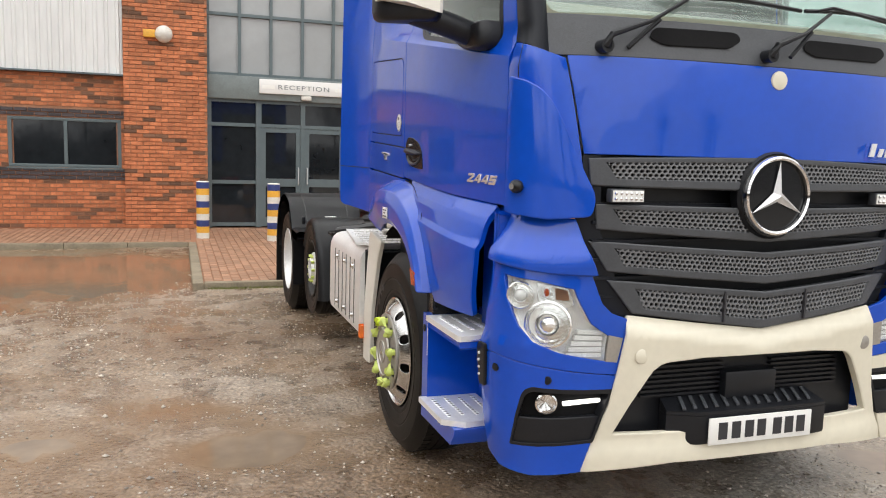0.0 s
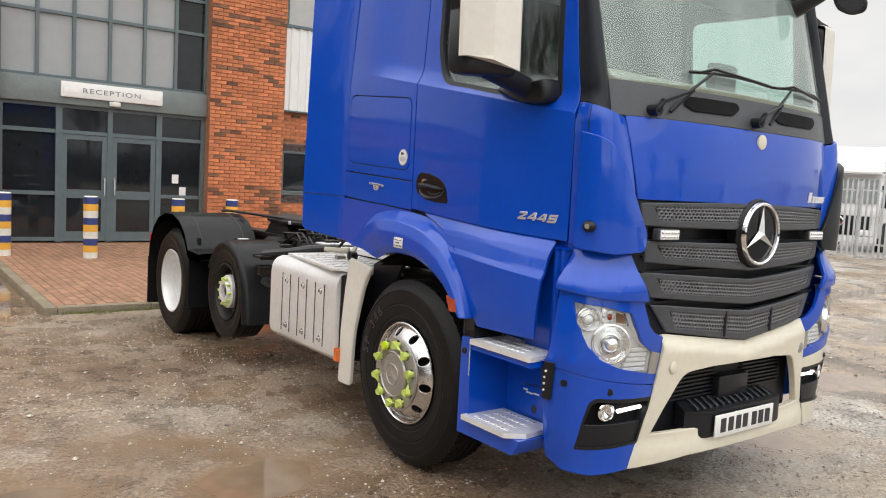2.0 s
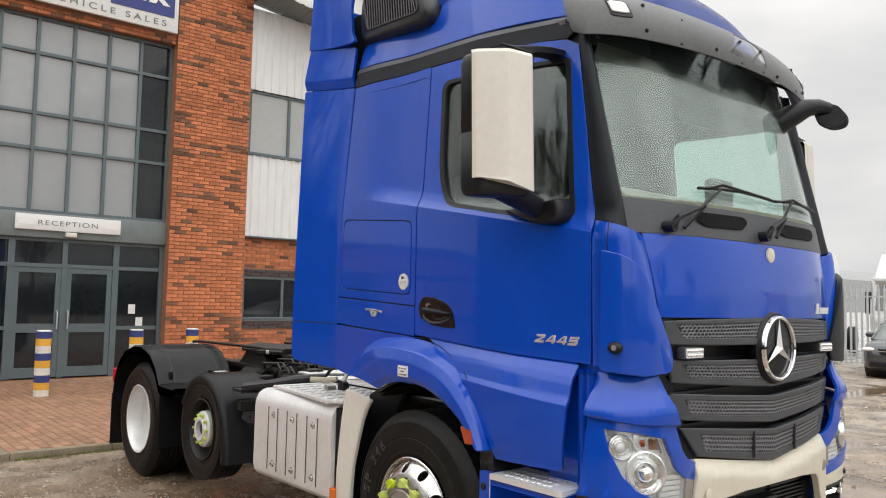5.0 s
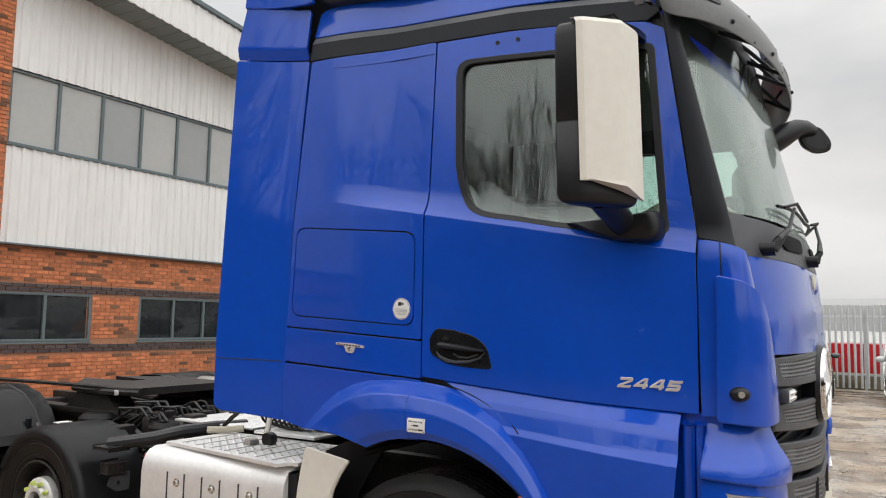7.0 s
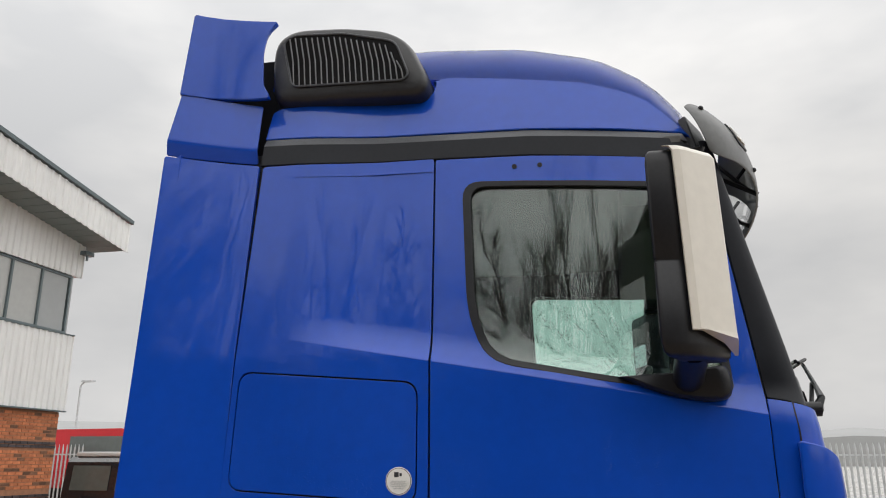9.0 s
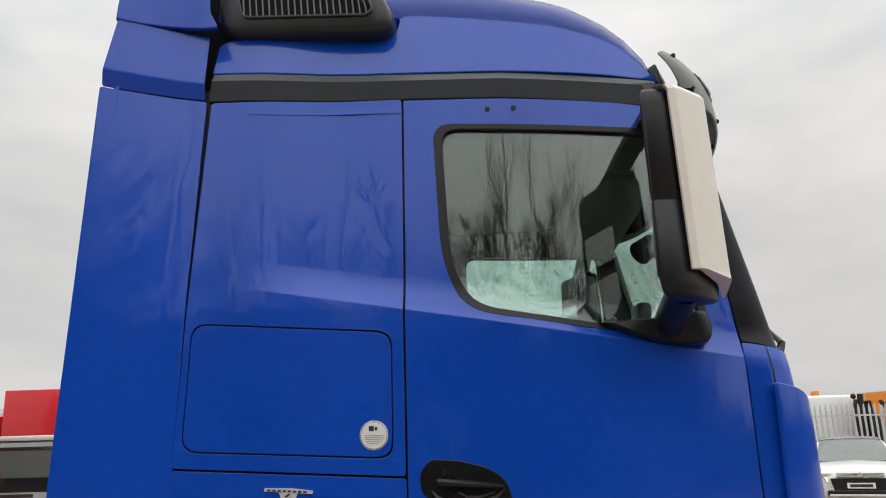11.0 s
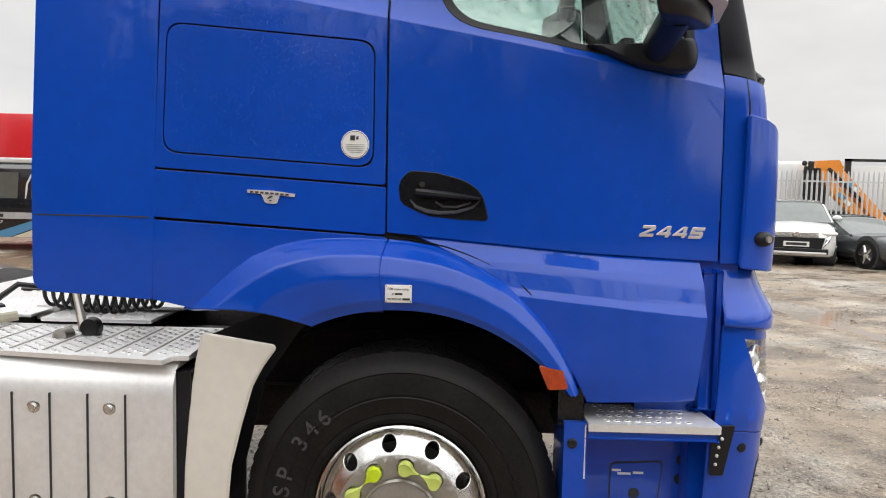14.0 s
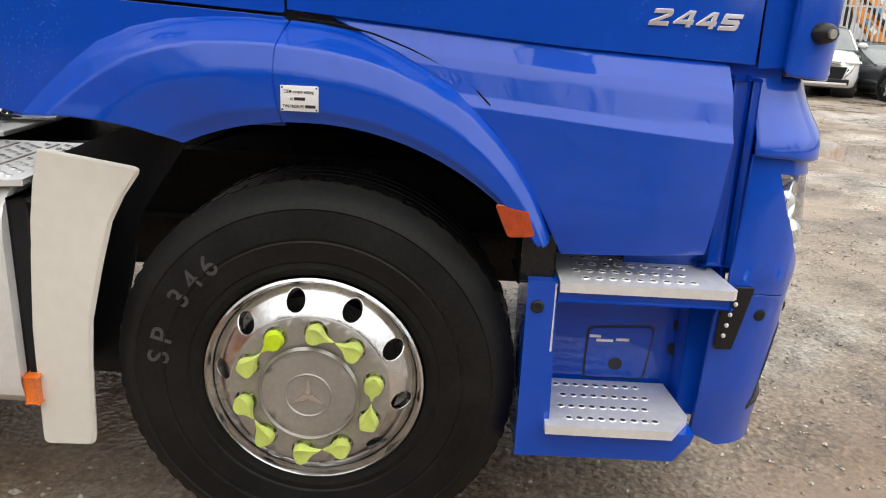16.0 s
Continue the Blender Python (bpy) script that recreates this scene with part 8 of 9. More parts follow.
for i, (x, y, z, r, l) in enumerate(((-0.62, 2.05, 0.72, 0.12, 0.5), (-0.62, 3.2, 0.68, 0.1, 0.3), (0.62, 2.05, 0.72, 0.12, 0.5), (0.62, 3.2, 0.68, 0.1, 0.3))):
    part("air_tank", lathe(B(), [(0.0, -l / 2), (r * 0.7, -l / 2 + 0.01), (r, -l / 2 + 0.05), (r, l / 2 - 0.05), (r * 0.7, l / 2 - 0.01), (0, l / 2)], Matrix.Translation((x, y, z)) @ Matrix.Rotation(radians(90), 4, "X"), 24), M_CHASSIS, truck)
part("deck_centre", box(box(B(), -0.5, 0.5, 0.95, 1.5, 1.06, 1.075, 0.004), -0.45, 0.3, 1.5, 1.6, 1.0, 1.06), M_ALUDULL, truck, "aluminium deck plate behind the cab")
part("rear_beam", box(B(), -1.1, 1.1, 4.98, 5.06, 0.55, 0.72, 0.01), M_CHASSIS, truck, "black rear beam")
for s in CW:
    part("tail_lamp", box(B(), s * 0.62, s * 1.1, 5.065, 5.1, 0.74, 0.86, 0.01), M_RED, truck, "red tail lamp cluster")
rngd = random.Random(14)
for i in range(16):
    x0, y0 = rngd.uniform(-0.85, 0.6), rngd.uniform(1.75, 2.6)
    pts = [(x0 + rngd.uniform(-0.1, 0.1), y0 + 0.14 * k, 0.88 + rngd.uniform(-0.09, 0.10)) for k in range(7)]
    part("air_line", tube(B(), pts, rngd.uniform(0.008, 0.02), 6), M_CABLE, truck, "black air line")
for x, y in ((-0.58, 3.0), (-0.58, 2.3), (0.58, 3.0), (0.58, 2.3)):
    part("air_spring", lathe(B(), [(0.0, 0.16), (0.09, 0.16), (0.12, 0.13), (0.125, 0.08), (0.10, 0.05), (0.125, 0.02), (0.12, -0.06), (0.08, -0.1), (0.0, -0.1)], Matrix.Translation((x, y, 0.86)), 20), M_RUBBER, truck, "black air spring")
for x, y, z in ((-0.7, 1.95, 0.98), (-0.5, 2.15, 1.02), (-0.75, 2.5, 0.95), (-0.3, 2.9, 1.0), (0.1, 2.4, 1.02)):
    vlv = part("valve_block", box(B(), x - 0.06, x + 0.06, y - 0.05, y + 0.05, z - 0.06, z + 0.05, 0.012), M_CHASSIS, truck, "small black valve block")
    part("port", cyl(B(), (x - 0.06, y, z), (x - 0.1, y, z), 0.016, seg=10), M_STEEL, vlv)
# coiled hoses
bm = B()
pts = []
for k in range(200):
    a = k * 0.42
    pts.append((-0.55 + 0.055 * math.cos(a), 1.50 - 0.0024 * k, 1.14 + 0.055 * math.sin(a) - 0.03 * math.sin(k / 200 * 3.14)))
tube(bm, pts, 0.008, 6)
part("coiled_hose", bm, M_CABLE, truck, "black coiled air hose")
part("hose_tail", tube(B(), [(-0.55, 1.5, 1.15), (-0.62, 1.58, 1.17), (-0.66, 1.66, 1.10), (-0.66, 1.72, 1.05)], 0.012, 6), M_CABLE, truck)
part("hose_rope", tube(B(), [(-0.66, 1.56, 1.05), (-0.72, 1.64, 1.04), (-0.78, 1.72, 1.04)], 0.02, 7), M_BEIGE, truck, "frayed pale hose end")
lv = part("coupling_lever", tube(B(), [(-0.72, 1.30, 1.17), (-0.80, 1.24, 1.09), (-0.86, 1.20, 1.045)], [0.012, 0.016, 0.018], 8), M_STEEL, truck, "steel hose coupling with a dark knob")
part("knob", lathe(B(), [(0.0, 0.03), (0.03, 0.03), (0.038, 0.015), (0.034, -0.02), (0.0, -0.025)], Matrix.Translation((-0.86, 1.17, 1.05)) @ Matrix.Rotation(radians(90), 4, "Y"), 16), M_BLACK, lv)
part("coupling_end", cyl(B(), (-0.88, 1.245, 1.03), (-0.94, 1.25, 1.03), 0.026, seg=12), M_STEEL, lv)


# ---- parked vehicles ----
def car(name, label, m, paint, L=4.3, W=1.78, H=1.5, hood=0.95, style="hatch", plate=True):
    """A car with its nose at local -x: body, glasshouse, wheels, lamps."""
    t = thing(name, label, "car", m)
    waist = {"van": 0.56, "suv": 0.66}.get(style, 0.62) * H
    hood_x = {"hatch": 1.05, "suv": 1.15, "van": 0.85, "coupe": 1.45}[style]
    roof0 = hood_x + (0.85 if style != "van" else 0.75)
    roof1 = L - (0.45 if style != "coupe" else 1.2)
    hw = W / 2
    nose = [(0.0, 0.66, 0.36, 0.60), (0.03, 0.78, 0.29, 0.68), (0.10, 0.88, 0.25, hood * 0.82), (0.22, 0.95, 0.23, hood * 0.89), (0.45, 0.985, 0.22, hood * 0.94), (hood_x * 0.8, 1.0, 0.21, hood * 0.985), (hood_x, 1.0, 0.21, max(hood, waist))]
    tail = [(hood_x + 0.5, 1.0, 0.21, waist + 0.02), (L - 0.6, 1.0, 0.22, waist + 0.05), (L - 0.25, 0.97, 0.25, waist + 0.04), (L - 0.08, 0.9, 0.28, waist - 0.02), (L, 0.78, 0.36, waist - 0.14)]
    rg = []
    for x, k, zb, zt in nose + tail:
        half = [(0.86, 0.0), (0.95, 0.07), (0.995, 0.3), (1.0, 0.55), (0.985, 0.78), (0.94, 0.91), (0.84, 0.97), (0.5, 0.995)]
        rg.append([(x, -hw * k * a, lerp(zb, zt, b)) for a, b in half] + [(x, 0, zt + 0.012)] + [(x, hw * k * a, lerp(zb, zt, b)) for a, b in reversed(half)])
    part("body", loft(B(), rg), paint, t, "", 50)
    top = H
    spans = [(hood_x - 0.08, waist + 0.01), (lerp(hood_x, roof0, 0.35), lerp(waist, top, 0.40)), (lerp(hood_x, roof0, 0.75), lerp(waist, top, 0.82)), (roof0, top - 0.035), (roof0 + 0.35, top - 0.003), (lerp(roof0, roof1, 0.6), top), (roof1 - 0.2, top - 0.05), (roof1, top - 0.12), (L - 0.14, waist + 0.03)]
    def hoop(x, zt, off=0.0, low=None):
        wb, q = hw * 0.945 + off, (zt - waist) / (top - waist)
        wt = lerp(wb, hw * 0.76 + off, q)
        side_ = [(wb, waist - 0.03), (lerp(wb, wt, 0.5) + 0.02 * q, lerp(waist, zt, 0.45)), (wt, lerp(waist, zt, 0.86)), (wt * 0.93, lerp(waist, zt, 0.955) + off), (wt * 0.75, lerp(waist, zt, 0.992) + off)]
        side_ = side_[low:] if low else side_
        return [(x, -a, b) for a, b in side_] + [(x, 0, zt + 0.012 + off)] + [(x, a, b) for a, b in reversed(side_)]
    part("glasshouse", loft(B(), [hoop(x, z) for x, z in spans]), M_CARGLASS, t, "tinted car windows", 40)
    bm = B()
    loft(bm, [hoop(x, z, 0.012, 2) for x, z in spans[3:8]], False, False)
    bmesh.ops.solidify(bm, geom=bm.faces[:], thickness=0.012)
    part("roof", bm, paint, t, "", 40)
    for y in (-1, 1):
        part("pillar", tube(B(), [(x, y * abs(hoop(x, z)[2][1]), hoop(x, z)[2][2]) for x, z in spans[:4]], 0.028, 6), paint, t)
        part("pillar", tube(B(), [(lerp(roof0, roof1, 0.45), y * W / 2 * 0.945, waist), (lerp(roof0, roof1, 0.45), y * W / 2 * 0.79, lerp(waist, top, 0.86))], 0.03, 6), M_BLACK, t)
        part("pillar", tube(B(), [(x, y * abs(hoop(x, z)[2][1]), hoop(x, z)[2][2]) for x, z in spans[7:]], 0.05, 6), paint, t)
        part("wing_mirror", ball(B(), (hood_x + 0.35, y * (W / 2 + 0.08), waist + 0.1), 0.1, 10, (0.7, 1.1, 0.75)), paint, t)
        hp = part("headlamp", ball(B(), (0.13, y * W / 2 * 0.78, 0.70 if style != "suv" else 0.755), 0.13, 12, (0.9, 1.35, 0.42)), M_LAMPIN, t, "clear headlamp")
        part("fog_lamp", cyl(B(), (0.06, y * W / 2 * 0.74, 0.42), (0.14, y * W / 2 * 0.74, 0.42), 0.05, seg=14), M_LAMPIN, t)
        for x in (0.82, L - 0.8):
            w = part("wheel", lathe(B(), [(0.33, 0.06), (0.335, 0.02), (0.31, 0.0), (0.215, -0.005), (0.21, 0.02), (0.2, 0.2), (0.32, 0.2), (0.335, 0.17)], Matrix.Translation((x, y * (W / 2 + 0.005), 0.33)) @ Matrix.Rotation(radians(90 * y), 4, "X"), 28), M_RUBBER, t, "black tyre on an alloy rim")
            bm = B()
            for k in range(5):
                a = 2 * math.pi * k / 5
                c = Vector((x, y * (W / 2 + 0.0), 0.33))
                tube(bm, [c, c + Vector((0.2 * math.cos(a), 0, 0.2 * math.sin(a)))], [0.045, 0.03], 6)
            part("spokes", bm, M_ALU, w)
            part("wheel_well", cyl(B(), (x, y * W / 2 * 0.5, 0.36), (x, y * (W / 2 - 0.005), 0.36), 0.385, seg=24), M_INK_SHADE, t)
    gr = part("grille", slab(B(), [(-W * 0.335, 0.66), (W * 0.335, 0.66), (W * 0.30, 0.42), (-W * 0.30, 0.42)] if style == "suv" else [(-W * 0.27, 0.72), (W * 0.27, 0.72), (W * 0.23, 0.58), (-W * 0.23, 0.58)], lambda u, v, w: Vector((-0.012 + w, u, v)), 0.07), M_BLACK, t, "dark grille")
    for zb in ((0.69, 0.745) if style == "suv" else (0.655,)):
        part("grille_bar", box(B(), -0.02, 0.06, -W * 0.26, W * 0.26, zb, zb + 0.02), M_CHROME, gr)
    part("badge" if style != "suv" else "plain_badge", lathe(B(), [(0.0, 0.01), (0.05, 0.01), (0.058, 0.0)], Matrix.Translation((-0.022, 0, 0.665 if style != "suv" else 0.73)) @ Matrix.Rotation(radians(-90), 4, "Y"), 20), M_CHROME, gr)
    part("lower_intake", box(B(), -0.012, 0.06, -W * 0.38, W * 0.38, 0.30, 0.42, 0.02), M_BLACK, t)
    if plate:
        p_ = part("number_plate", box(B(), -0.03, -0.012, -0.26, 0.26, 0.46, 0.57), M_WHITE, t)
        part("plate_bar", box(B(), -0.033, -0.029, -0.21, 0.21, 0.485, 0.545), M_INK_SHADE, p_)
    part("underside", box(B(), 0.3, L - 0.3, -W * 0.44, W * 0.44, 0.2, 0.5), M_INK_SHADE, t)
    if style == "suv":
        for y in (-1, 1):
            part("chrome_blade", tube(B(), [(0.06, y * W * 0.40, 0.70), (0.03, y * W * 0.36, 0.58), (0.02, y * W * 0.32, 0.46), (0.04, y * W * 0.37, 0.36)], [0.03, 0.045, 0.035, 0.025], 8), M_CHROME, t, "chrome grille blade")
        part("skid_plate", box(B(), -0.02, 0.08, -W * 0.36, W * 0.36, 0.30, 0.345, 0.01), M_ALUDULL, t, "silver lower trim")
    return t


def at(x, y, deg):
    return Matrix.Translation((x, y, ground_z(x, y))) @ Matrix.Rotation(radians(deg), 4, "Z")


car("grey_hatchback", "dark grey hatchback parked nose out in the yard", at(16.2, 3.8, 8), M_CARGREY, 4.2, 1.75, 1.48)
car("grey_saloon", "dark grey car parked beside a white van", at(16.4, 0.85, 6), M_CARGREY, 4.3, 1.78, 1.45)
car("silver_small_van", "small silver van parked by the steel fence", at(15.4, -1.95, 2), M_CARSILVER, 4.1, 1.66, 1.6, 0.98, "van")
car("grey_small_car", "grey hatchback parked in front of the fence", at(16.2, -3.95, -10), M_CARGREY, 4.0, 1.72, 1.46)
car("white_suv", "white SUV with black grille and chrome trim", at(13.55, -7.65, -20), M_CARWHITE, 4.4, 1.70, 1.46, 0.98, "suv")
car("dark_coupe", "low dark grey soft-top sports car", at(12.7, -10.05, 12), M_CARGREY, 3.9, 1.66, 1.14, 0.76, "coupe", False)

# dark van with a pale roof beside the building
van = thing("dark_van", "black van with blue stripe, lettering and white roof box", "van")
bm = B()
loft(bm, [[(x, y, z) for x, z in ((12.9, 0.30), (12.86, 0.62), (12.88, 1.10), (12.98, 1.78), (13.12, 1.90), (14.7, 1.90), (14.9, 1.75), (14.95, 0.3))] for y in (7.6, 12.3)])
part("body", bm, M_CARBLACK, van, "black van body", 30)
part("roof_box", box(B(), 13.1, 14.7, 7.7, 12.2, 1.90, 2.02, 0.05), M_CARWHITE, van, "white roof")
for y0, y1 in ((7.9, 9.05), (9.35, 10.9), (11.1, 12.1)):
    part("side_window", slab(B(), [(y0, 1.14), (y1, 1.14), (y1, 1.70), (y0, 1.70)], lambda u, v, w: Vector((lerp(12.875, 12.965, (v - 1.1) / 0.68) - 0.012 + w, u, v)), 0.01), M_CARGLASS, van, "dark side window")
part("trim_line", box(B(), 12.852, 12.872, 7.7, 12.2, 0.70, 0.84), M_GALV, van, "grey trim strip")
part("text_bar", box(B(), 12.842, 12.852, 9.65, 10.6, 0.735, 0.805), M_INK_SHADE, van)
put_letters("lettering", "since 2007", 0.085, Matrix.Translation((12.848, 10.22, 0.60)) @ side_frame(), M_WHITE, van, 0.002, 0.15, 0.56, "white italic lettering")
part("stripe", slab(B(), [(8.5, 0.69), (8.95, 0.69), (10.1, 0.31), (9.5, 0.31)], lambda u, v, w: Vector((12.856 - w, u, v)), 0.006), M_SKYBLUE, van, "light blue slanting stripe")
part("stripe", slab(B(), [(7.7, 0.69), (8.45, 0.69), (9.45, 0.31), (7.7, 0.31)], lambda u, v, w: Vector((12.856 - w, u, v)), 0.006), M_CREAM, van, "pale slanting panel")
part("window_frame", tube(B(), [(12.90, 9.18, 1.14), (12.92, 9.16, 1.45), (12.95, 9.08, 1.64), (12.955, 8.95, 1.68)], 0.022, 6), M_WHITE, van, "pale window edge")
part("door_handle", box(B(), 12.845, 12.88, 9.12, 9.28, 1.0, 1.03, 0.008), M_BLACK, van)
part("pane_sign", box(B(), 13.2, 13.8, 12.3, 12.31, 1.4, 1.6), M_SKYBLUE, van, "plain blue and white sign in the rear window")
for y in (8.5, 11.3):
    w = part("wheel", lathe(B(), [(0.33, 0.05), (0.32, 0.0), (0.2, -0.01), (0.19, 0.05), (0.19, 0.2), (0.33, 0.2)], Matrix.Translation((12.9, y, 0.33)) @ Matrix.Rotation(radians(90), 4, "Y"), 28), M_RUBBER, van, "black tyre")
    part("rim", lathe(B(), [(0.0, 0.0), (0.19, 0.01)], Matrix.Translation((12.9, y, 0.33)) @ Matrix.Rotation(radians(90), 4, "Y"), 20), M_ALUDULL, w)

# red lorry further back
lorry = thing("red_lorry", "red lorry with tall box body behind the van", "lorry")
part("box_body", box(B(), 20.9, 23.3, 11.4, 15.75, 1.0, 3.62, 0.04), M_RED, lorry, "plain red box body")
part("chassis", box(B(), 21.1, 23.1, 11.4, 20.6, 0.55, 1.0), M_CHASSIS, lorry)
cabm = part("cab", loft(B(), [[(x, y, z) for y, z in ((16.0, 0.9), (16.0, 2.80), (16.4, 2.92), (20.2, 2.88), (20.65, 2.0), (20.7, 0.9))] for x in (20.9, 23.3)]), M_RED, lorry, "red cab")
part("cab_window", slab(B(), [(16.3, 1.9), (18.4, 1.9), (18.4, 2.65), (16.3, 2.65)], lambda u, v, w: Vector((20.89 - w, u, v)), 0.01), M_CARGLASS, cabm)
for y in (12.4, 13.6, 19.9):
    part("wheel", cyl(B(), (20.85, y, 0.5), (21.2, y, 0.5), 0.5, seg=28), M_RUBBER, lorry)

# ---- palisade fence ----
fence = thing("palisade_fence", "tall galvanised steel palisade fence with pointed pales", "fence")
FX = 20.3
pale = bpy.data.meshes.new("pale")
pv = []
for z, w in ((0.06, 0.034), (2.22, 0.034), (2.32, 0.018), (2.36, 0.004)):
    pv += [(0.0, -w, z), (-0.018, 0, z), (0.0, w, z)]
pf = [(i * 3 + a, i * 3 + b, i * 3 + b + 3, i * 3 + a + 3) for i in range(3) for a, b in ((0, 1), (1, 2))]
pale.from_pydata(pv, [], pf)
pale.materials.append(M_GALV)
ys = np.arange(-17.0, 22.0, 0.155)
for n, y in enumerate(ys):
    if -16.5 < y < 10.5 and n % 1 == 0 and (y < -10 or -7.5 < y < 10.5):
        ob = new("pale", pale)
        ob.location, ob.parent = (FX + 0.10 * 0, float(y), 0), fence
rest_v, rest_f = [], []
for y in ys:
    if not (-16.5 < y < 10.5 and (y < -10 or -7.5 < y < 10.5)) and not 10.5 < y < 17.4:
        k = len(rest_v)
        rest_v += [(FX + a, b + float(y), c) for a, b, c in pv]
        rest_f += [tuple(k + q for q in f) for f in pf]
me = bpy.data.meshes.new("pales")
me.from_pydata(rest_v, [], rest_f)
me.materials.append(M_GALV)
ob = new("far_fence_run", me)
ob.parent = fence
tagged(ob, kind="stuff")
for z in (0.4, 2.0):
    for y0, y1 in ((-17, 10.6), (17.3, 22)):
        part("rail", box(B(), FX + 0.005, FX + 0.055, y0, y1, z, z + 0.05), M_GALV, fence)
for y in [q for q in np.arange(-17, 22, 2.75) if not 10.6 < q < 17.3]:
    part("post", box(B(), FX + 0.06, FX + 0.16, y - 0.03, y + 0.03, 0, 2.3), M_GALV, fence)
low = thing("barrier_wall", "low grey concrete barrier along the fence foot", "barrier", kind="structure")
part("block", box(B(), FX + 0.25, FX + 0.6, -17, 4.5, 0, 0.45, 0.03), M_KERB, low)


def far_lorry(m, label):
    """A white forward-control lorry, its nose at local -x."""
    t = thing("white_lorry", label, "lorry", m, "lorries behind the fence")
    part("cab", loft(B(), [[(x, y, z) for x, z in ((0.0, 0.5), (-0.05, 1.5), (0.28, 2.65), (2.1, 2.75), (2.1, 0.5))] for y in (-1.2, -1.25, 1.25, 1.2)]), M_CARWHITE, t, "white cab", 25)
    part("windscreen", slab(B(), [(-1.1, 1.62), (1.1, 1.62), (1.05, 2.45), (-1.05, 2.45)], lambda u, v, w: Vector((lerp(0.0, 0.26, (v - 1.6) / 0.95) - 0.05 - w, u, v)), 0.02), M_CARGLASS, t, "dark windscreen")
    part("grille", box(B(), -0.09, -0.02, -0.95, 0.95, 0.55, 1.2, 0.02), M_BLACK, t, "black grille")
    part("grille_band", box(B(), -0.11, -0.03, -1.2, 1.2, 1.2, 1.45, 0.02), M_CARWHITE, t)
    part("badge", lathe(B(), [(0.12, 0.0), (0.15, 0.02), (0.17, 0.0)], Matrix.Translation((-0.1, 0, 1.0)) @ Matrix.Rotation(radians(-90), 4, "Y"), 24), M_CHROME, t, "round chrome ring badge")
    part("bumper", box(B(), -0.12, 0.0, -1.22, 1.22, 0.3, 0.52, 0.03), M_CARWHITE, t)
    part("roof_fairing", loft(B(), [[(x, y * k, z) for x, z, k in ((0.35, 2.7, 1.0), (0.6, 3.1, 0.95), (1.1, 3.55, 0.9), (2.1, 3.65, 0.9), (2.1, 2.7, 1.0))] for y in (-1.15, -1.0, 1.0, 1.15)]), M_CARWHITE, t, "white roof air deflector", 40)
    part("sun_visor", box(B(), -0.1, 0.25, -1.15, 1.15, 2.6, 2.72, 0.04), M_CARWHITE, t)
    for y in (-1, 1):
        part("mirror", box(B(), 0.1, 0.22, y * 1.3 - 0.12, y * 1.3 + 0.12, 1.5, 2.25, 0.03), M_BLACK, t, "black mirror")
        part("side_window", box(B(), 0.55, 1.4, y * 1.25 - 0.01, y * 1.25 + 0.01, 1.65, 2.35), M_CARGLASS, t)
        part("headlamp", box(B(), -0.13, -0.05, y * 0.85 - 0.2, y * 0.85 + 0.2, 0.55, 0.75, 0.03), M_LAMPIN, t)
        for x in (0.9, 4.2):
            part("wheel", cyl(B(), (x, y * 1.0, 0.5), (x, y * 1.24, 0.5), 0.5, seg=24), M_RUBBER, t)
    part("chassis", box(B(), 0.5, 6.0, -0.5, 0.5, 0.6, 0.9), M_CHASSIS, t)
    return t


far_lorry(Matrix.Translation((23.0, 9.6, 0)) @ Matrix.Rotation(radians(12), 4, "Z"), "white lorry cab standing behind the steel fence")
far_lorry(Matrix.Translation((24.2, 6.2, 0)) @ Matrix.Rotation(radians(12), 4, "Z"), "white lorry with tall roof deflector behind the fence")

boxl = thing("box_lorry", "white box lorry seen behind the steel fence", "lorry")
part("box_body", box(B(), 23.0, 28.0, -3.6, -1.5, 0.9, 3.25, 0.05), M_CARWHITE, boxl, "white box body")
part("roof_lip", loft(B(), [[(x, y, z) for x, z in ((22.8, 3.36), (28.1, 3.26), (28.1, 3.40), (22.7, 3.46))] for y in (-3.8, -1.25)]), M_CARWHITE, boxl, "white roof deflector lip")
for i in range(7):
    part("rib", box(B(), 22.97, 23.0, -3.5, -1.85, 1.1 + 0.3 * i, 1.14 + 0.3 * i), M_CARWHITE, boxl)
part("exhaust_stack", box(B(), 22.7, 23.0, -1.75, -1.42, 1.0, 3.1, 0.05), M_CHASSIS, boxl, "black upright exhaust stack")
part("air_hose", tube(B(), [(22.75, -1.2, 2.3), (22.7, -1.05, 2.0), (22.75, -1.2, 1.6), (22.75, -1.4, 1.5)], 0.04, 8), M_CABLE, boxl)
part("running_gear", box(B(), 23.1, 27.8, -3.4, -1.7, -0.02, 0.9), M_CHASSIS, boxl)
red = thing("red_crate", "faded red steel skip behind the fence", "skip")
part("body", loft(B(), [[(x, y, z) for x, y in ((21.4 - i, -0.75 - i), (23.0 + i, -0.75 - i), (23.0 + i, 0.35 + i), (21.4 - i, 0.35 + i))] for z, i in ((-0.02, 0.0), (1.25, 0.15))]), M_RED, red, "red skip body")

crane = thing("crane_lorry", "white lorry with a folded orange loader crane", "lorry")
CRX = 23.0
part("cab", box(B(), CRX + 0.4, CRX + 2.8, -12.6, -10.3, 0.7, 2.75, 0.12, 3), M_CARWHITE, crane, "white cab")
part("beacon", box(B(), CRX + 1.2, CRX + 1.5, -11.3, -11.1, 2.75, 2.93, 0.02), M_ORANGE, crane, "amber beacon")
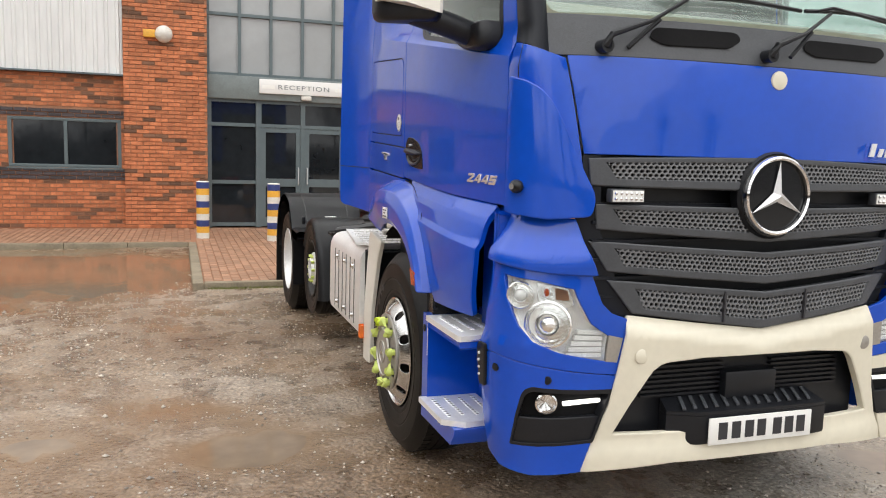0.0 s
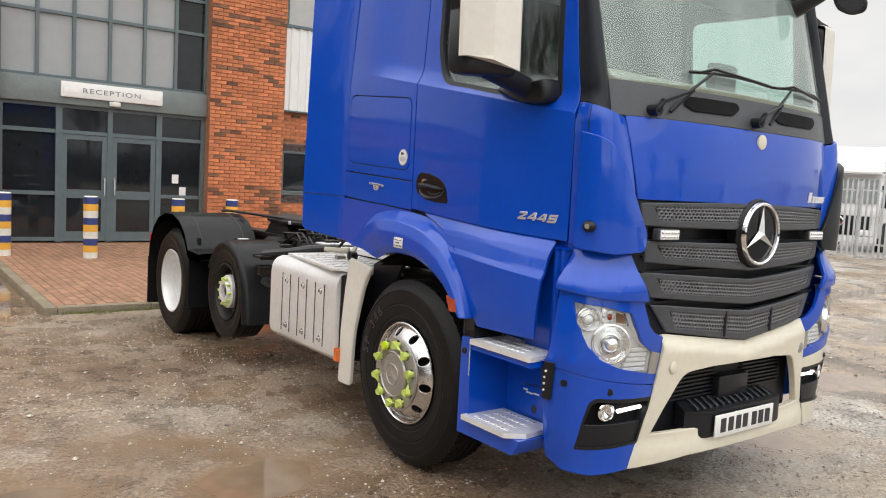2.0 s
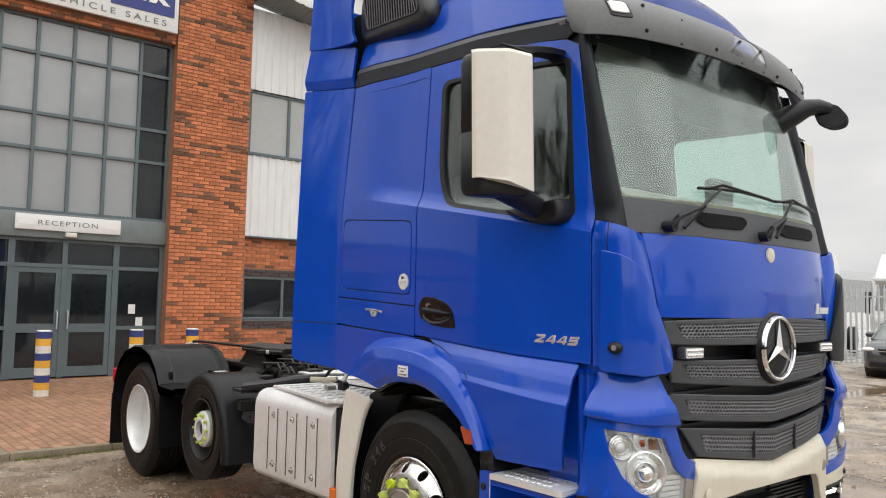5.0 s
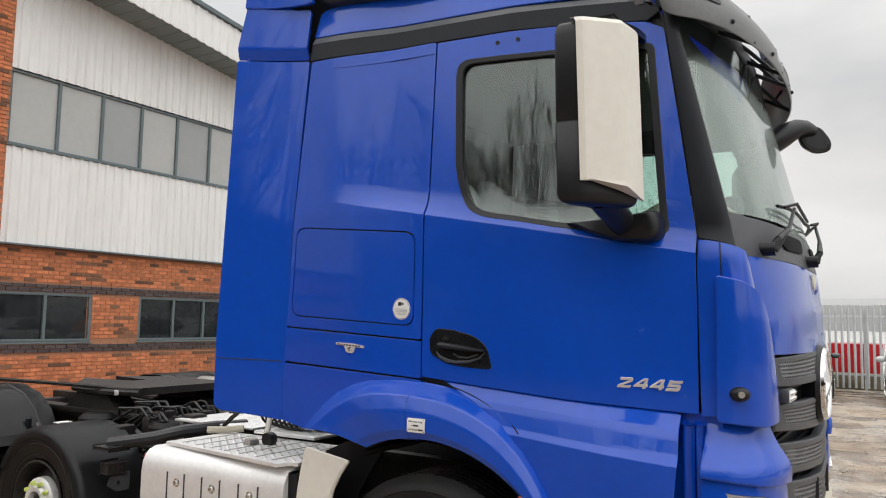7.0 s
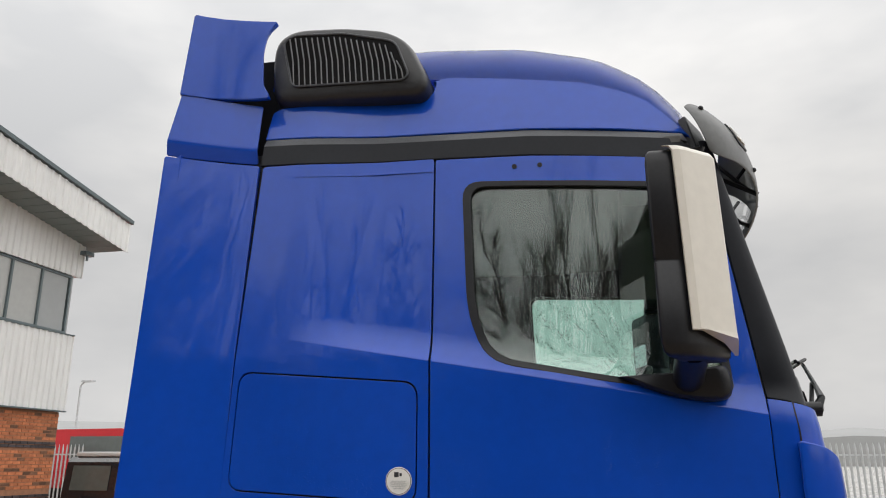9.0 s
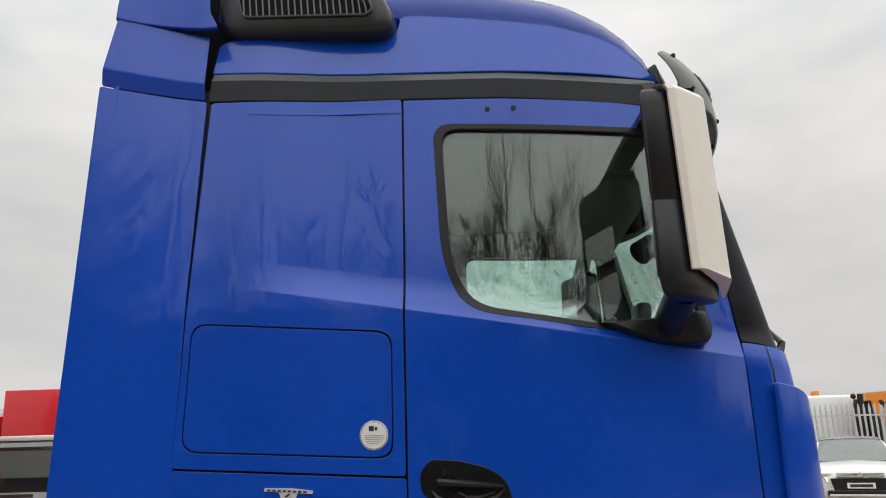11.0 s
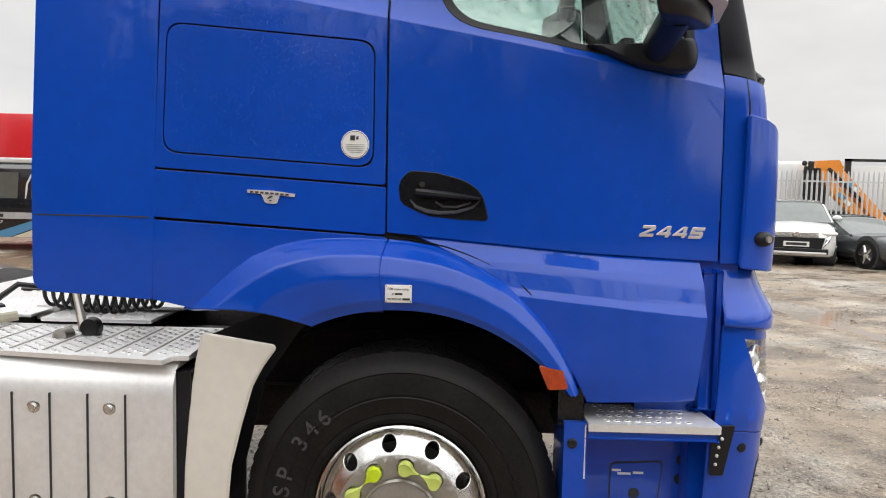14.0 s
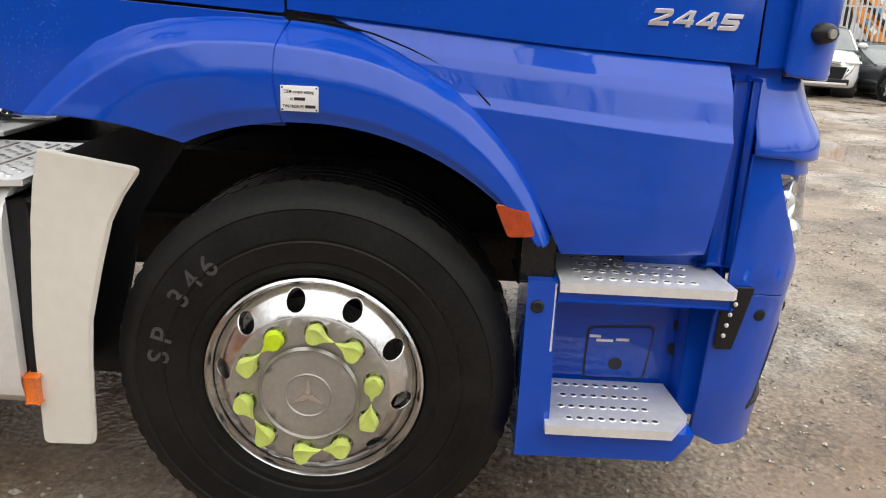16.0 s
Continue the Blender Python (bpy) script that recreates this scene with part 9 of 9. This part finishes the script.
part("bed", box(B(), CRX + 0.3, CRX + 2.7, -19.5, -12.7, 0.7, 1.05, 0.03), M_CHASSIS, crane)
for y in (-11.5, -17.0, -18.2):
    for x in (0.5, 2.3):
        part("wheel", cyl(B(), (CRX + x, y, 0.5), (CRX + x + 0.3, y, 0.5), 0.5, seg=24), M_RUBBER, crane)


def beam(a, b, w, h):
    bm = B()
    a, b = Vector(a), Vector(b)
    d = (b - a)
    q = Matrix.Translation((a + b) / 2) @ d.to_track_quat("X", "Z").to_matrix().to_4x4()
    return box(bm, -d.length / 2, d.length / 2, -w / 2, w / 2, -h / 2, h / 2, 0.03, 2, q)
part("main_boom", beam((CRX, -12.75, 2.60), (CRX, -14.7, 0.62), 0.35, 0.36), M_CRANE, crane, "orange main boom")
part("outer_boom", beam((CRX - 0.22, -12.25, 2.32), (CRX - 0.22, -14.1, 0.5), 0.3, 0.34), M_CRANE, crane, "orange outer boom")
part("boom_head", loft(B(), [[(CRX + x, y, z) for y, z in ((-12.15, 2.42), (-12.25, 2.76), (-12.95, 2.80), (-13.12, 2.55), (-12.9, 2.3))] for x in (-0.2, 0.18)]), M_CRANE, crane, "orange boom knuckle")
for dy, z0, z1, r in ((0.0, 2.72, 1.2, 0.10), (0.16, 2.55, 1.3, 0.07), (-0.2, 2.5, 1.1, 0.12), (-0.38, 2.1, 1.2, 0.09)):
    part("hydraulic_hose", tube(B(), [(CRX - 0.35, -11.95 + dy, z0), (CRX - 0.38, -11.9 + dy * 1.3, lerp(z0, z1, 0.4)), (CRX - 0.33, -12.0 + dy, z1)], r, 8), M_CHASSIS, crane, "thick black hydraulic hose")
part("ram", beam((CRX - 0.4, -12.5, 2.5), (CRX - 0.4, -13.7, 1.4), 0.12, 0.12), M_CHASSIS, crane)
part("hook", ball(B(), (CRX - 0.3, -11.75, 2.66), 0.09, 10), M_CHASSIS, crane)
for i, (y, z) in enumerate(((-13.35, 2.02), (-13.55, 1.80), (-13.0, 1.58), (-13.2, 1.38))):
    part("decal", beam((CRX - 0.19 - 0.2 * (i > 1), y + 0.09, z + 0.09), (CRX - 0.19 - 0.2 * (i > 1), y - 0.09, z - 0.09), 0.02, 0.16), M_WHITE if i % 2 else M_SKYBLUE, crane, "pale plain decal")
trl = thing("white_trailer", "white flat trailer with a dark frame behind the fence", "trailer")
part("body", box(B(), 25.0, 27.5, -22.0, -14.2, 0.8, 2.7, 0.05), M_CARWHITE, trl)
part("underframe", box(B(), 25.2, 27.3, -21.5, -14.6, -0.02, 0.8), M_CHASSIS, trl)
part("frame_post", box(box(B(), 24.9, 25.0, -14.4, -14.2, 0.5, 2.95), 24.9, 25.0, -16.0, -14.2, 2.85, 2.95), M_CHASSIS, trl)

lampost = thing("street_lamp", "slim grey street lamp post far off", "street lamp")
part("post", tube(B(), [(30.0, 25.2, 0), (30.0, 25.2, 5.4), (30.0, 25.0, 5.6)], 0.05, 8), M_GALV, lampost)
part("head", box(B(), 29.85, 30.15, 24.5, 25.1, 5.56, 5.66, 0.02), M_GALV, lampost)

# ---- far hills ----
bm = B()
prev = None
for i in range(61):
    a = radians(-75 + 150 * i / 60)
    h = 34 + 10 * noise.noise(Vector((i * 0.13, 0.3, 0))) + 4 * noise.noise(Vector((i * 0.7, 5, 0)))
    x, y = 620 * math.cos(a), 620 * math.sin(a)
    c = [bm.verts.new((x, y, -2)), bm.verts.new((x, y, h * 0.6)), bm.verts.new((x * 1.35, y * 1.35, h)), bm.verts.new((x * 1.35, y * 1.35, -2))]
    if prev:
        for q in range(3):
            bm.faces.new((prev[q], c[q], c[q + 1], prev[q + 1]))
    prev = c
# no mist in the air: the grey colour carries the haze
tagged(part("backdrop", bm, M_HILL_HAZE), "hills on the horizon with haze put in their grey", "hills", kind="structure")


# ---- bare trees across the yard, behind the walk ----
def tree(seed):
    """A leafless tree eleven metres high at the origin: trunk, limbs and a rounded crown of fine twigs."""
    rng = random.Random(seed)
    t = thing("bare_tree", "tall leafless winter tree at the edge of the yard", "tree", None, "bare trees")
    trunk = B()
    tube(trunk, [(0, 0, -0.05), (0.06, 0.0, 1.8), (0.0, 0.1, 3.6), (0.1, 0.03, 5.6)], [0.21, 0.17, 0.13, 0.08], 8)
    vs, fs = [], []

    def rod(pts, radii):
        k = len(vs)
        for p, r in zip(pts, radii):
            for a in (0.0, 2.094, 4.189):
                vs.append((p.x + r * math.cos(a), p.y + r * math.sin(a), p.z + 0.3 * r * math.sin(a + 1)))
        for i in range(len(pts) - 1):
            for q in range(3):
                w = (q + 1) % 3
                fs.append((k + i * 3 + q, k + i * 3 + w, k + i * 3 + 3 + w, k + i * 3 + 3 + q))

    def limb(p, d, ln, r, depth):
        pts, q = [p], p
        for k in range(3):
            d = (d + Vector((rng.uniform(-0.28, 0.28), rng.uniform(-0.28, 0.28), rng.uniform(-0.04, 0.16)))).normalized()
            q = q + d * ln / 3
            pts.append(q)
        rod(pts, [r, r * 0.8, r * 0.62, r * 0.4])
        if depth < 4:
            for k in range((5, 4, 4, 4)[depth]):
                b = pts[rng.randint(1, 3)]
                nd = (d + Vector((rng.uniform(-0.95, 0.95), rng.uniform(-0.95, 0.95), rng.uniform(-0.2, 0.55)))).normalized()
                limb(b, nd, ln * rng.uniform(0.5, 0.72), max(0.013, r * 0.52), depth + 1)
    for k in range(8):
        a = k * 2.4 + rng.uniform(-0.3, 0.3)
        limb(Vector((0.05, 0.04, 2.6 + 0.5 * k)), Vector((math.cos(a) * (0.85 - 0.08 * k), math.sin(a) * (0.85 - 0.08 * k), 0.75)).normalized(), rng.uniform(2.5, 3.2), 0.08, 0)
    part("trunk", trunk, M_BARK, t)
    me = bpy.data.meshes.new("crown")
    me.from_pydata(vs, [], fs)
    part("crown", me, M_BARK, t, "crown of fine bare branches")
    return t


kinds = [tree(40), tree(47), tree(53)]
spots = [(-19, -9.5, 0.95), (-20, -5.9, 1.0), (-20, -2.3, 1.1), (-20.5, 0.9, 0.98), (-20, 5.2, 0.98), (-22, 7.8, 1.02), (-20, 10.7, 0.98), (-20, 16.3, 1.05), (-22.5, -13.5, 1.0), (-23.5, -7.3, 1.05), (-18.5, -18.0, 1.0), (-13.5, -21.5, 0.9), (-8.0, -27.0, 0.8), (10.0, -36.0, 0.8), (22.0, -38.0, 0.8)]
for i, (x, y, k) in reversed(list(enumerate(spots))):
    m = Matrix.Translation((x, y, 0)) @ Matrix.Rotation(i * 1.9, 4, "Z") @ Matrix.Diagonal((k, k, k, 1))
    if i < 3:
        kinds[i].matrix_world = m
    else:
        copy_thing(kinds[i % 3], m)
rngh = random.Random(8)
vs, fs = [], []
for i in range(24000):
    x, y = -23.5 + rngh.uniform(-1.4, 1.4), rngh.uniform(-16, 26)
    if i % 3 == 0:
        q = rngh.random()
        x, y = lerp(-23, 38, q) + rngh.uniform(-1, 1), -15 - 22 * min(1.0, q * 2.2) ** 0.8 + rngh.uniform(-1, 1)
    hi = (3.8 + 3.0 * (0.5 + noise.noise(Vector((x * 0.35, y * 0.35, 2.0))))) * rngh.uniform(0.55, 1.15)
    if i % 3 == 0:
        hi *= 0.45
    lx, ly = rngh.uniform(-1.6, 1.6), rngh.uniform(-1.6, 1.6)
    k = len(vs)
    for z, r, w in ((0.0, 0.05, 0.0), (hi * 0.55, 0.038, 0.3), (hi, 0.008, 1.0)):
        for a in (0.0, 2.094, 4.189):
            vs.append((x + lx * w + r * math.cos(a), y + ly * w + r * math.sin(a), z))
    for j in range(2):
        for q in range(3):
            w = (q + 1) % 3
            fs.append((k + j * 3 + q, k + j * 3 + w, k + j * 3 + 3 + w, k + j * 3 + 3 + q))
me = bpy.data.meshes.new("scrub")
me.from_pydata(vs, [], fs)
tagged(part("scrub", me, M_BARK), "dense dark bare scrub under the trees", "scrub", kind="stuff")


# ---- bricks and pavers: the nearest as pieces, the rest joined ----
def brick_mesh(l, d, h, m, bev=0.004):
    """A brick of five sides with softened front edges; its face looks along -y."""
    vs = [(0, 0, 0), (l, 0, 0), (l, 0, h), (0, 0, h)]
    f = [(bev, -d, bev), (l - bev, -d, bev), (l - bev, -d, h - bev), (bev, -d, h - bev)]
    me = bpy.data.meshes.new("brick")
    me.from_pydata(vs + f, [], [(4, 5, 6, 7), (0, 1, 5, 4), (1, 2, 6, 5), (2, 3, 7, 6), (3, 0, 4, 7)])
    me.materials.append(m)
    return me


def brick_field(x0, x1, z0, z1, y, gaps, single, joined, m, parent, d=0.014):
    """Courses of stretcher bricks on the wall y; single(x, z): whether a brick is a piece of its own."""
    L, H, J = 0.215, 0.065, 0.010
    full = brick_mesh(L, d, H, m)
    burnt = brick_mesh(L, d, H, M_BRICKBROWN)
    row, z = 0, z0
    while z + H <= z1 + 1e-3:
        x = x0 - (0.1125 if row % 2 else 0.0)
        while x < x1:
            a, b = max(x, x0), min(x + L, x1)
            x += L + J
            if b - a < 0.04:
                continue
            cut = False
            for g0, g1, h0, h1 in gaps:
                if z + H > h0 + 0.01 and z < h1 - 0.01:
                    if a >= g0 - 0.02 and b <= g1 + 0.02:
                        cut = True
                    elif a < g1 and b > g0:
                        if a < g0:
                            b = g0
                        else:
                            a = g1
            if cut or b - a < 0.03:
                continue
            if single(a, z):
                old_fire = noise.noise(Vector((a * 2.6, z * 9.0, 0.5))) > 0.30
                ob = new("brick", (burnt if old_fire else full) if b - a > L - 0.002 else brick_mesh(b - a, d, H, m))
                ob.location, ob.parent = (a, y, z), parent
            else:
                joined[m.name].append((a, b, y, z, H, d))
        z += H + J
        row += 1


def join_bricks(name, rows, m, parent):
    vs, fs = [], []
    e = 0.004
    for a, b, y, z, h, d in rows:
        k = len(vs)
        vs += [(a, y, z), (b, y, z), (b, y, z + h), (a, y, z + h), (a + e, y - d, z + e), (b - e, y - d, z + e), (b - e, y - d, z + h - e), (a + e, y - d, z + h - e)]
        fs += [tuple(k + q for q in f) for f in ((4, 5, 6, 7), (0, 1, 5, 4), (1, 2, 6, 5), (2, 3, 7, 6), (3, 0, 4, 7))]
    me = bpy.data.meshes.new("bricks")
    me.from_pydata(vs, [], fs)
    me.materials.append(m)
    ob = new(name, me)
    ob.parent = parent
    return tagged(ob, kind="stuff")


pier_r = part("brick_pier", box(B(), 1.985, 3.60, YF - 0.06, YF + 0.5, 0.0, 8.6), M_MORTAR, building, "red brick pier with scattered dark bricks")
pier_l = part("brick_pier", box(B(), -3.225, -1.725, YF - 0.06, YF + 0.5, 0.0, 8.6), M_MORTAR, building, "red brick pier")
part("brick_core", box(B(), -1.7, 1.98, YF + 0.02, YF + 0.5, 6.7, 8.6), M_MORTAR, building)
def mortar_panel(x0, x1, z0, z1, holes):
    """The bedding behind a brick storey, with the window openings left free."""
    bm, x = B(), x0
    for g0, g1, h0, h1 in sorted(holes):
        box(bm, x, g0, YF + 0.09, YF + 0.138, z0, z1)
        box(bm, g0, g1, YF + 0.09, YF + 0.138, z0, h0)
        box(bm, g0, g1, YF + 0.09, YF + 0.138, h1, z1)
        x = g1
    box(bm, x, x1, YF + 0.09, YF + 0.138, z0, z1)
    return part("bedding", bm, M_MORTAR, building, "mortar bedding")


mortar_panel(-16, -3.23, 0.0, 2.92, OPENINGS[:2])
mortar_panel(3.61, 12.27, 0.0, 2.89, OPENINGS[2:])
rest = {M_BRICK.name: [], M_BRICKDARK.name: []}
BANDS_L = [(-16, -3.2, 2.14, 2.29), (-16, -3.2, 0.98, 1.2)]
BANDS_R = [(3.6, 12.3, 2.08, 2.24), (3.6, 12.3, 0.95, 1.14)]
rng = random.Random(5)
brick_field(1.985, 3.60, 0.08, 8.55, YF - 0.06, [], lambda x, z: 0.9 < z < 3.95, rest, M_BRICK, pier_r)
brick_field(-3.225, -1.725, 0.08, 8.55, YF - 0.06, [], lambda x, z: False, rest, M_BRICK, pier_l)
brick_field(-1.7, 1.97, 6.69, 6.85, YF + 0.02, [], lambda x, z: False, rest, M_BRICK, pier_l)
brick_field(-16, -3.23, 0.08, 2.95, YF + 0.14, OPENINGS[:2] + BANDS_L, lambda x, z: False, rest, M_BRICK, building, 0.06)
brick_field(3.61, 12.27, 0.08, 2.9, YF + 0.14, OPENINGS[2:] + BANDS_R, lambda x, z: False, rest, M_BRICK, building, 0.06)
for g0, g1, h0, h1 in BANDS_L:
    brick_field(g0, -3.23, h0, h1, YF + 0.14, OPENINGS, lambda x, z: False, rest, M_BRICKDARK, building, 0.075)
for g0, g1, h0, h1 in BANDS_R:
    brick_field(3.61, 12.27, h0, h1, YF + 0.14, OPENINGS, lambda x, z: False, rest, M_BRICKDARK, building, 0.075)
dark = [r for r in rest[M_BRICK.name] if noise.noise(Vector((r[0] * 2.6, r[3] * 9.0, 0.5))) > 0.32]
keep = set(map(id, dark))
join_bricks("brickwork", [r for r in rest[M_BRICK.name] if id(r) not in keep], M_BRICK, building)
join_bricks("burnt_brickwork", dark, M_BRICKBROWN, building)
join_bricks("dark_brickwork", rest[M_BRICKDARK.name], M_BRICKDARK, building)

paver_me = bpy.data.meshes.new("paver")
e = 0.006
paver_me.from_pydata([(0, 0, 0), (0.1, 0, 0), (0.1, 0.2, 0), (0, 0.2, 0), (e, e, 0.014), (0.1 - e, e, 0.014), (0.1 - e, 0.2 - e, 0.014), (e, 0.2 - e, 0.014)], [], [(4, 5, 6, 7), (0, 1, 5, 4), (1, 2, 6, 5), (2, 3, 7, 6), (3, 0, 4, 7)])
paver_me.materials.append(M_PAVER)
vs, fs, singles = [], [], 0
for area in ((-1.99, 6.4, 5.32, YF + 0.05), (-9.0, -2.01, 9.52, YF + 0.05)):
    ix = 0
    x = area[0]
    while x < area[1] - 0.1:
        y = area[2] - (0.103 if ix % 2 else 0.0)
        while y < area[3] - 0.2:
            if y >= area[2] - 0.001:
                z = PAVE_Z - 0.014 + rng.uniform(-0.002, 0.002)
                if x < -0.55 and y < 9.7 and x > -2.0 and singles < 300:
                    ob = new("paver", paver_me)
                    ob.location, ob.parent = (x, y, z), apron
                    singles += 1
                else:
                    q = len(vs)
                    vs += [(x + v.co.x, y + v.co.y, z + v.co.z) for v in paver_me.vertices]
                    fs += [tuple(q + i for i in p.vertices) for p in paver_me.polygons]
            y += 0.205
        x += 0.105
        ix += 1
me = bpy.data.meshes.new("pavers")
me.from_pydata(vs, [], fs)
me.materials.append(M_PAVER)
ob = new("block_paving", me)
ob.parent = apron
tagged(ob, kind="stuff")
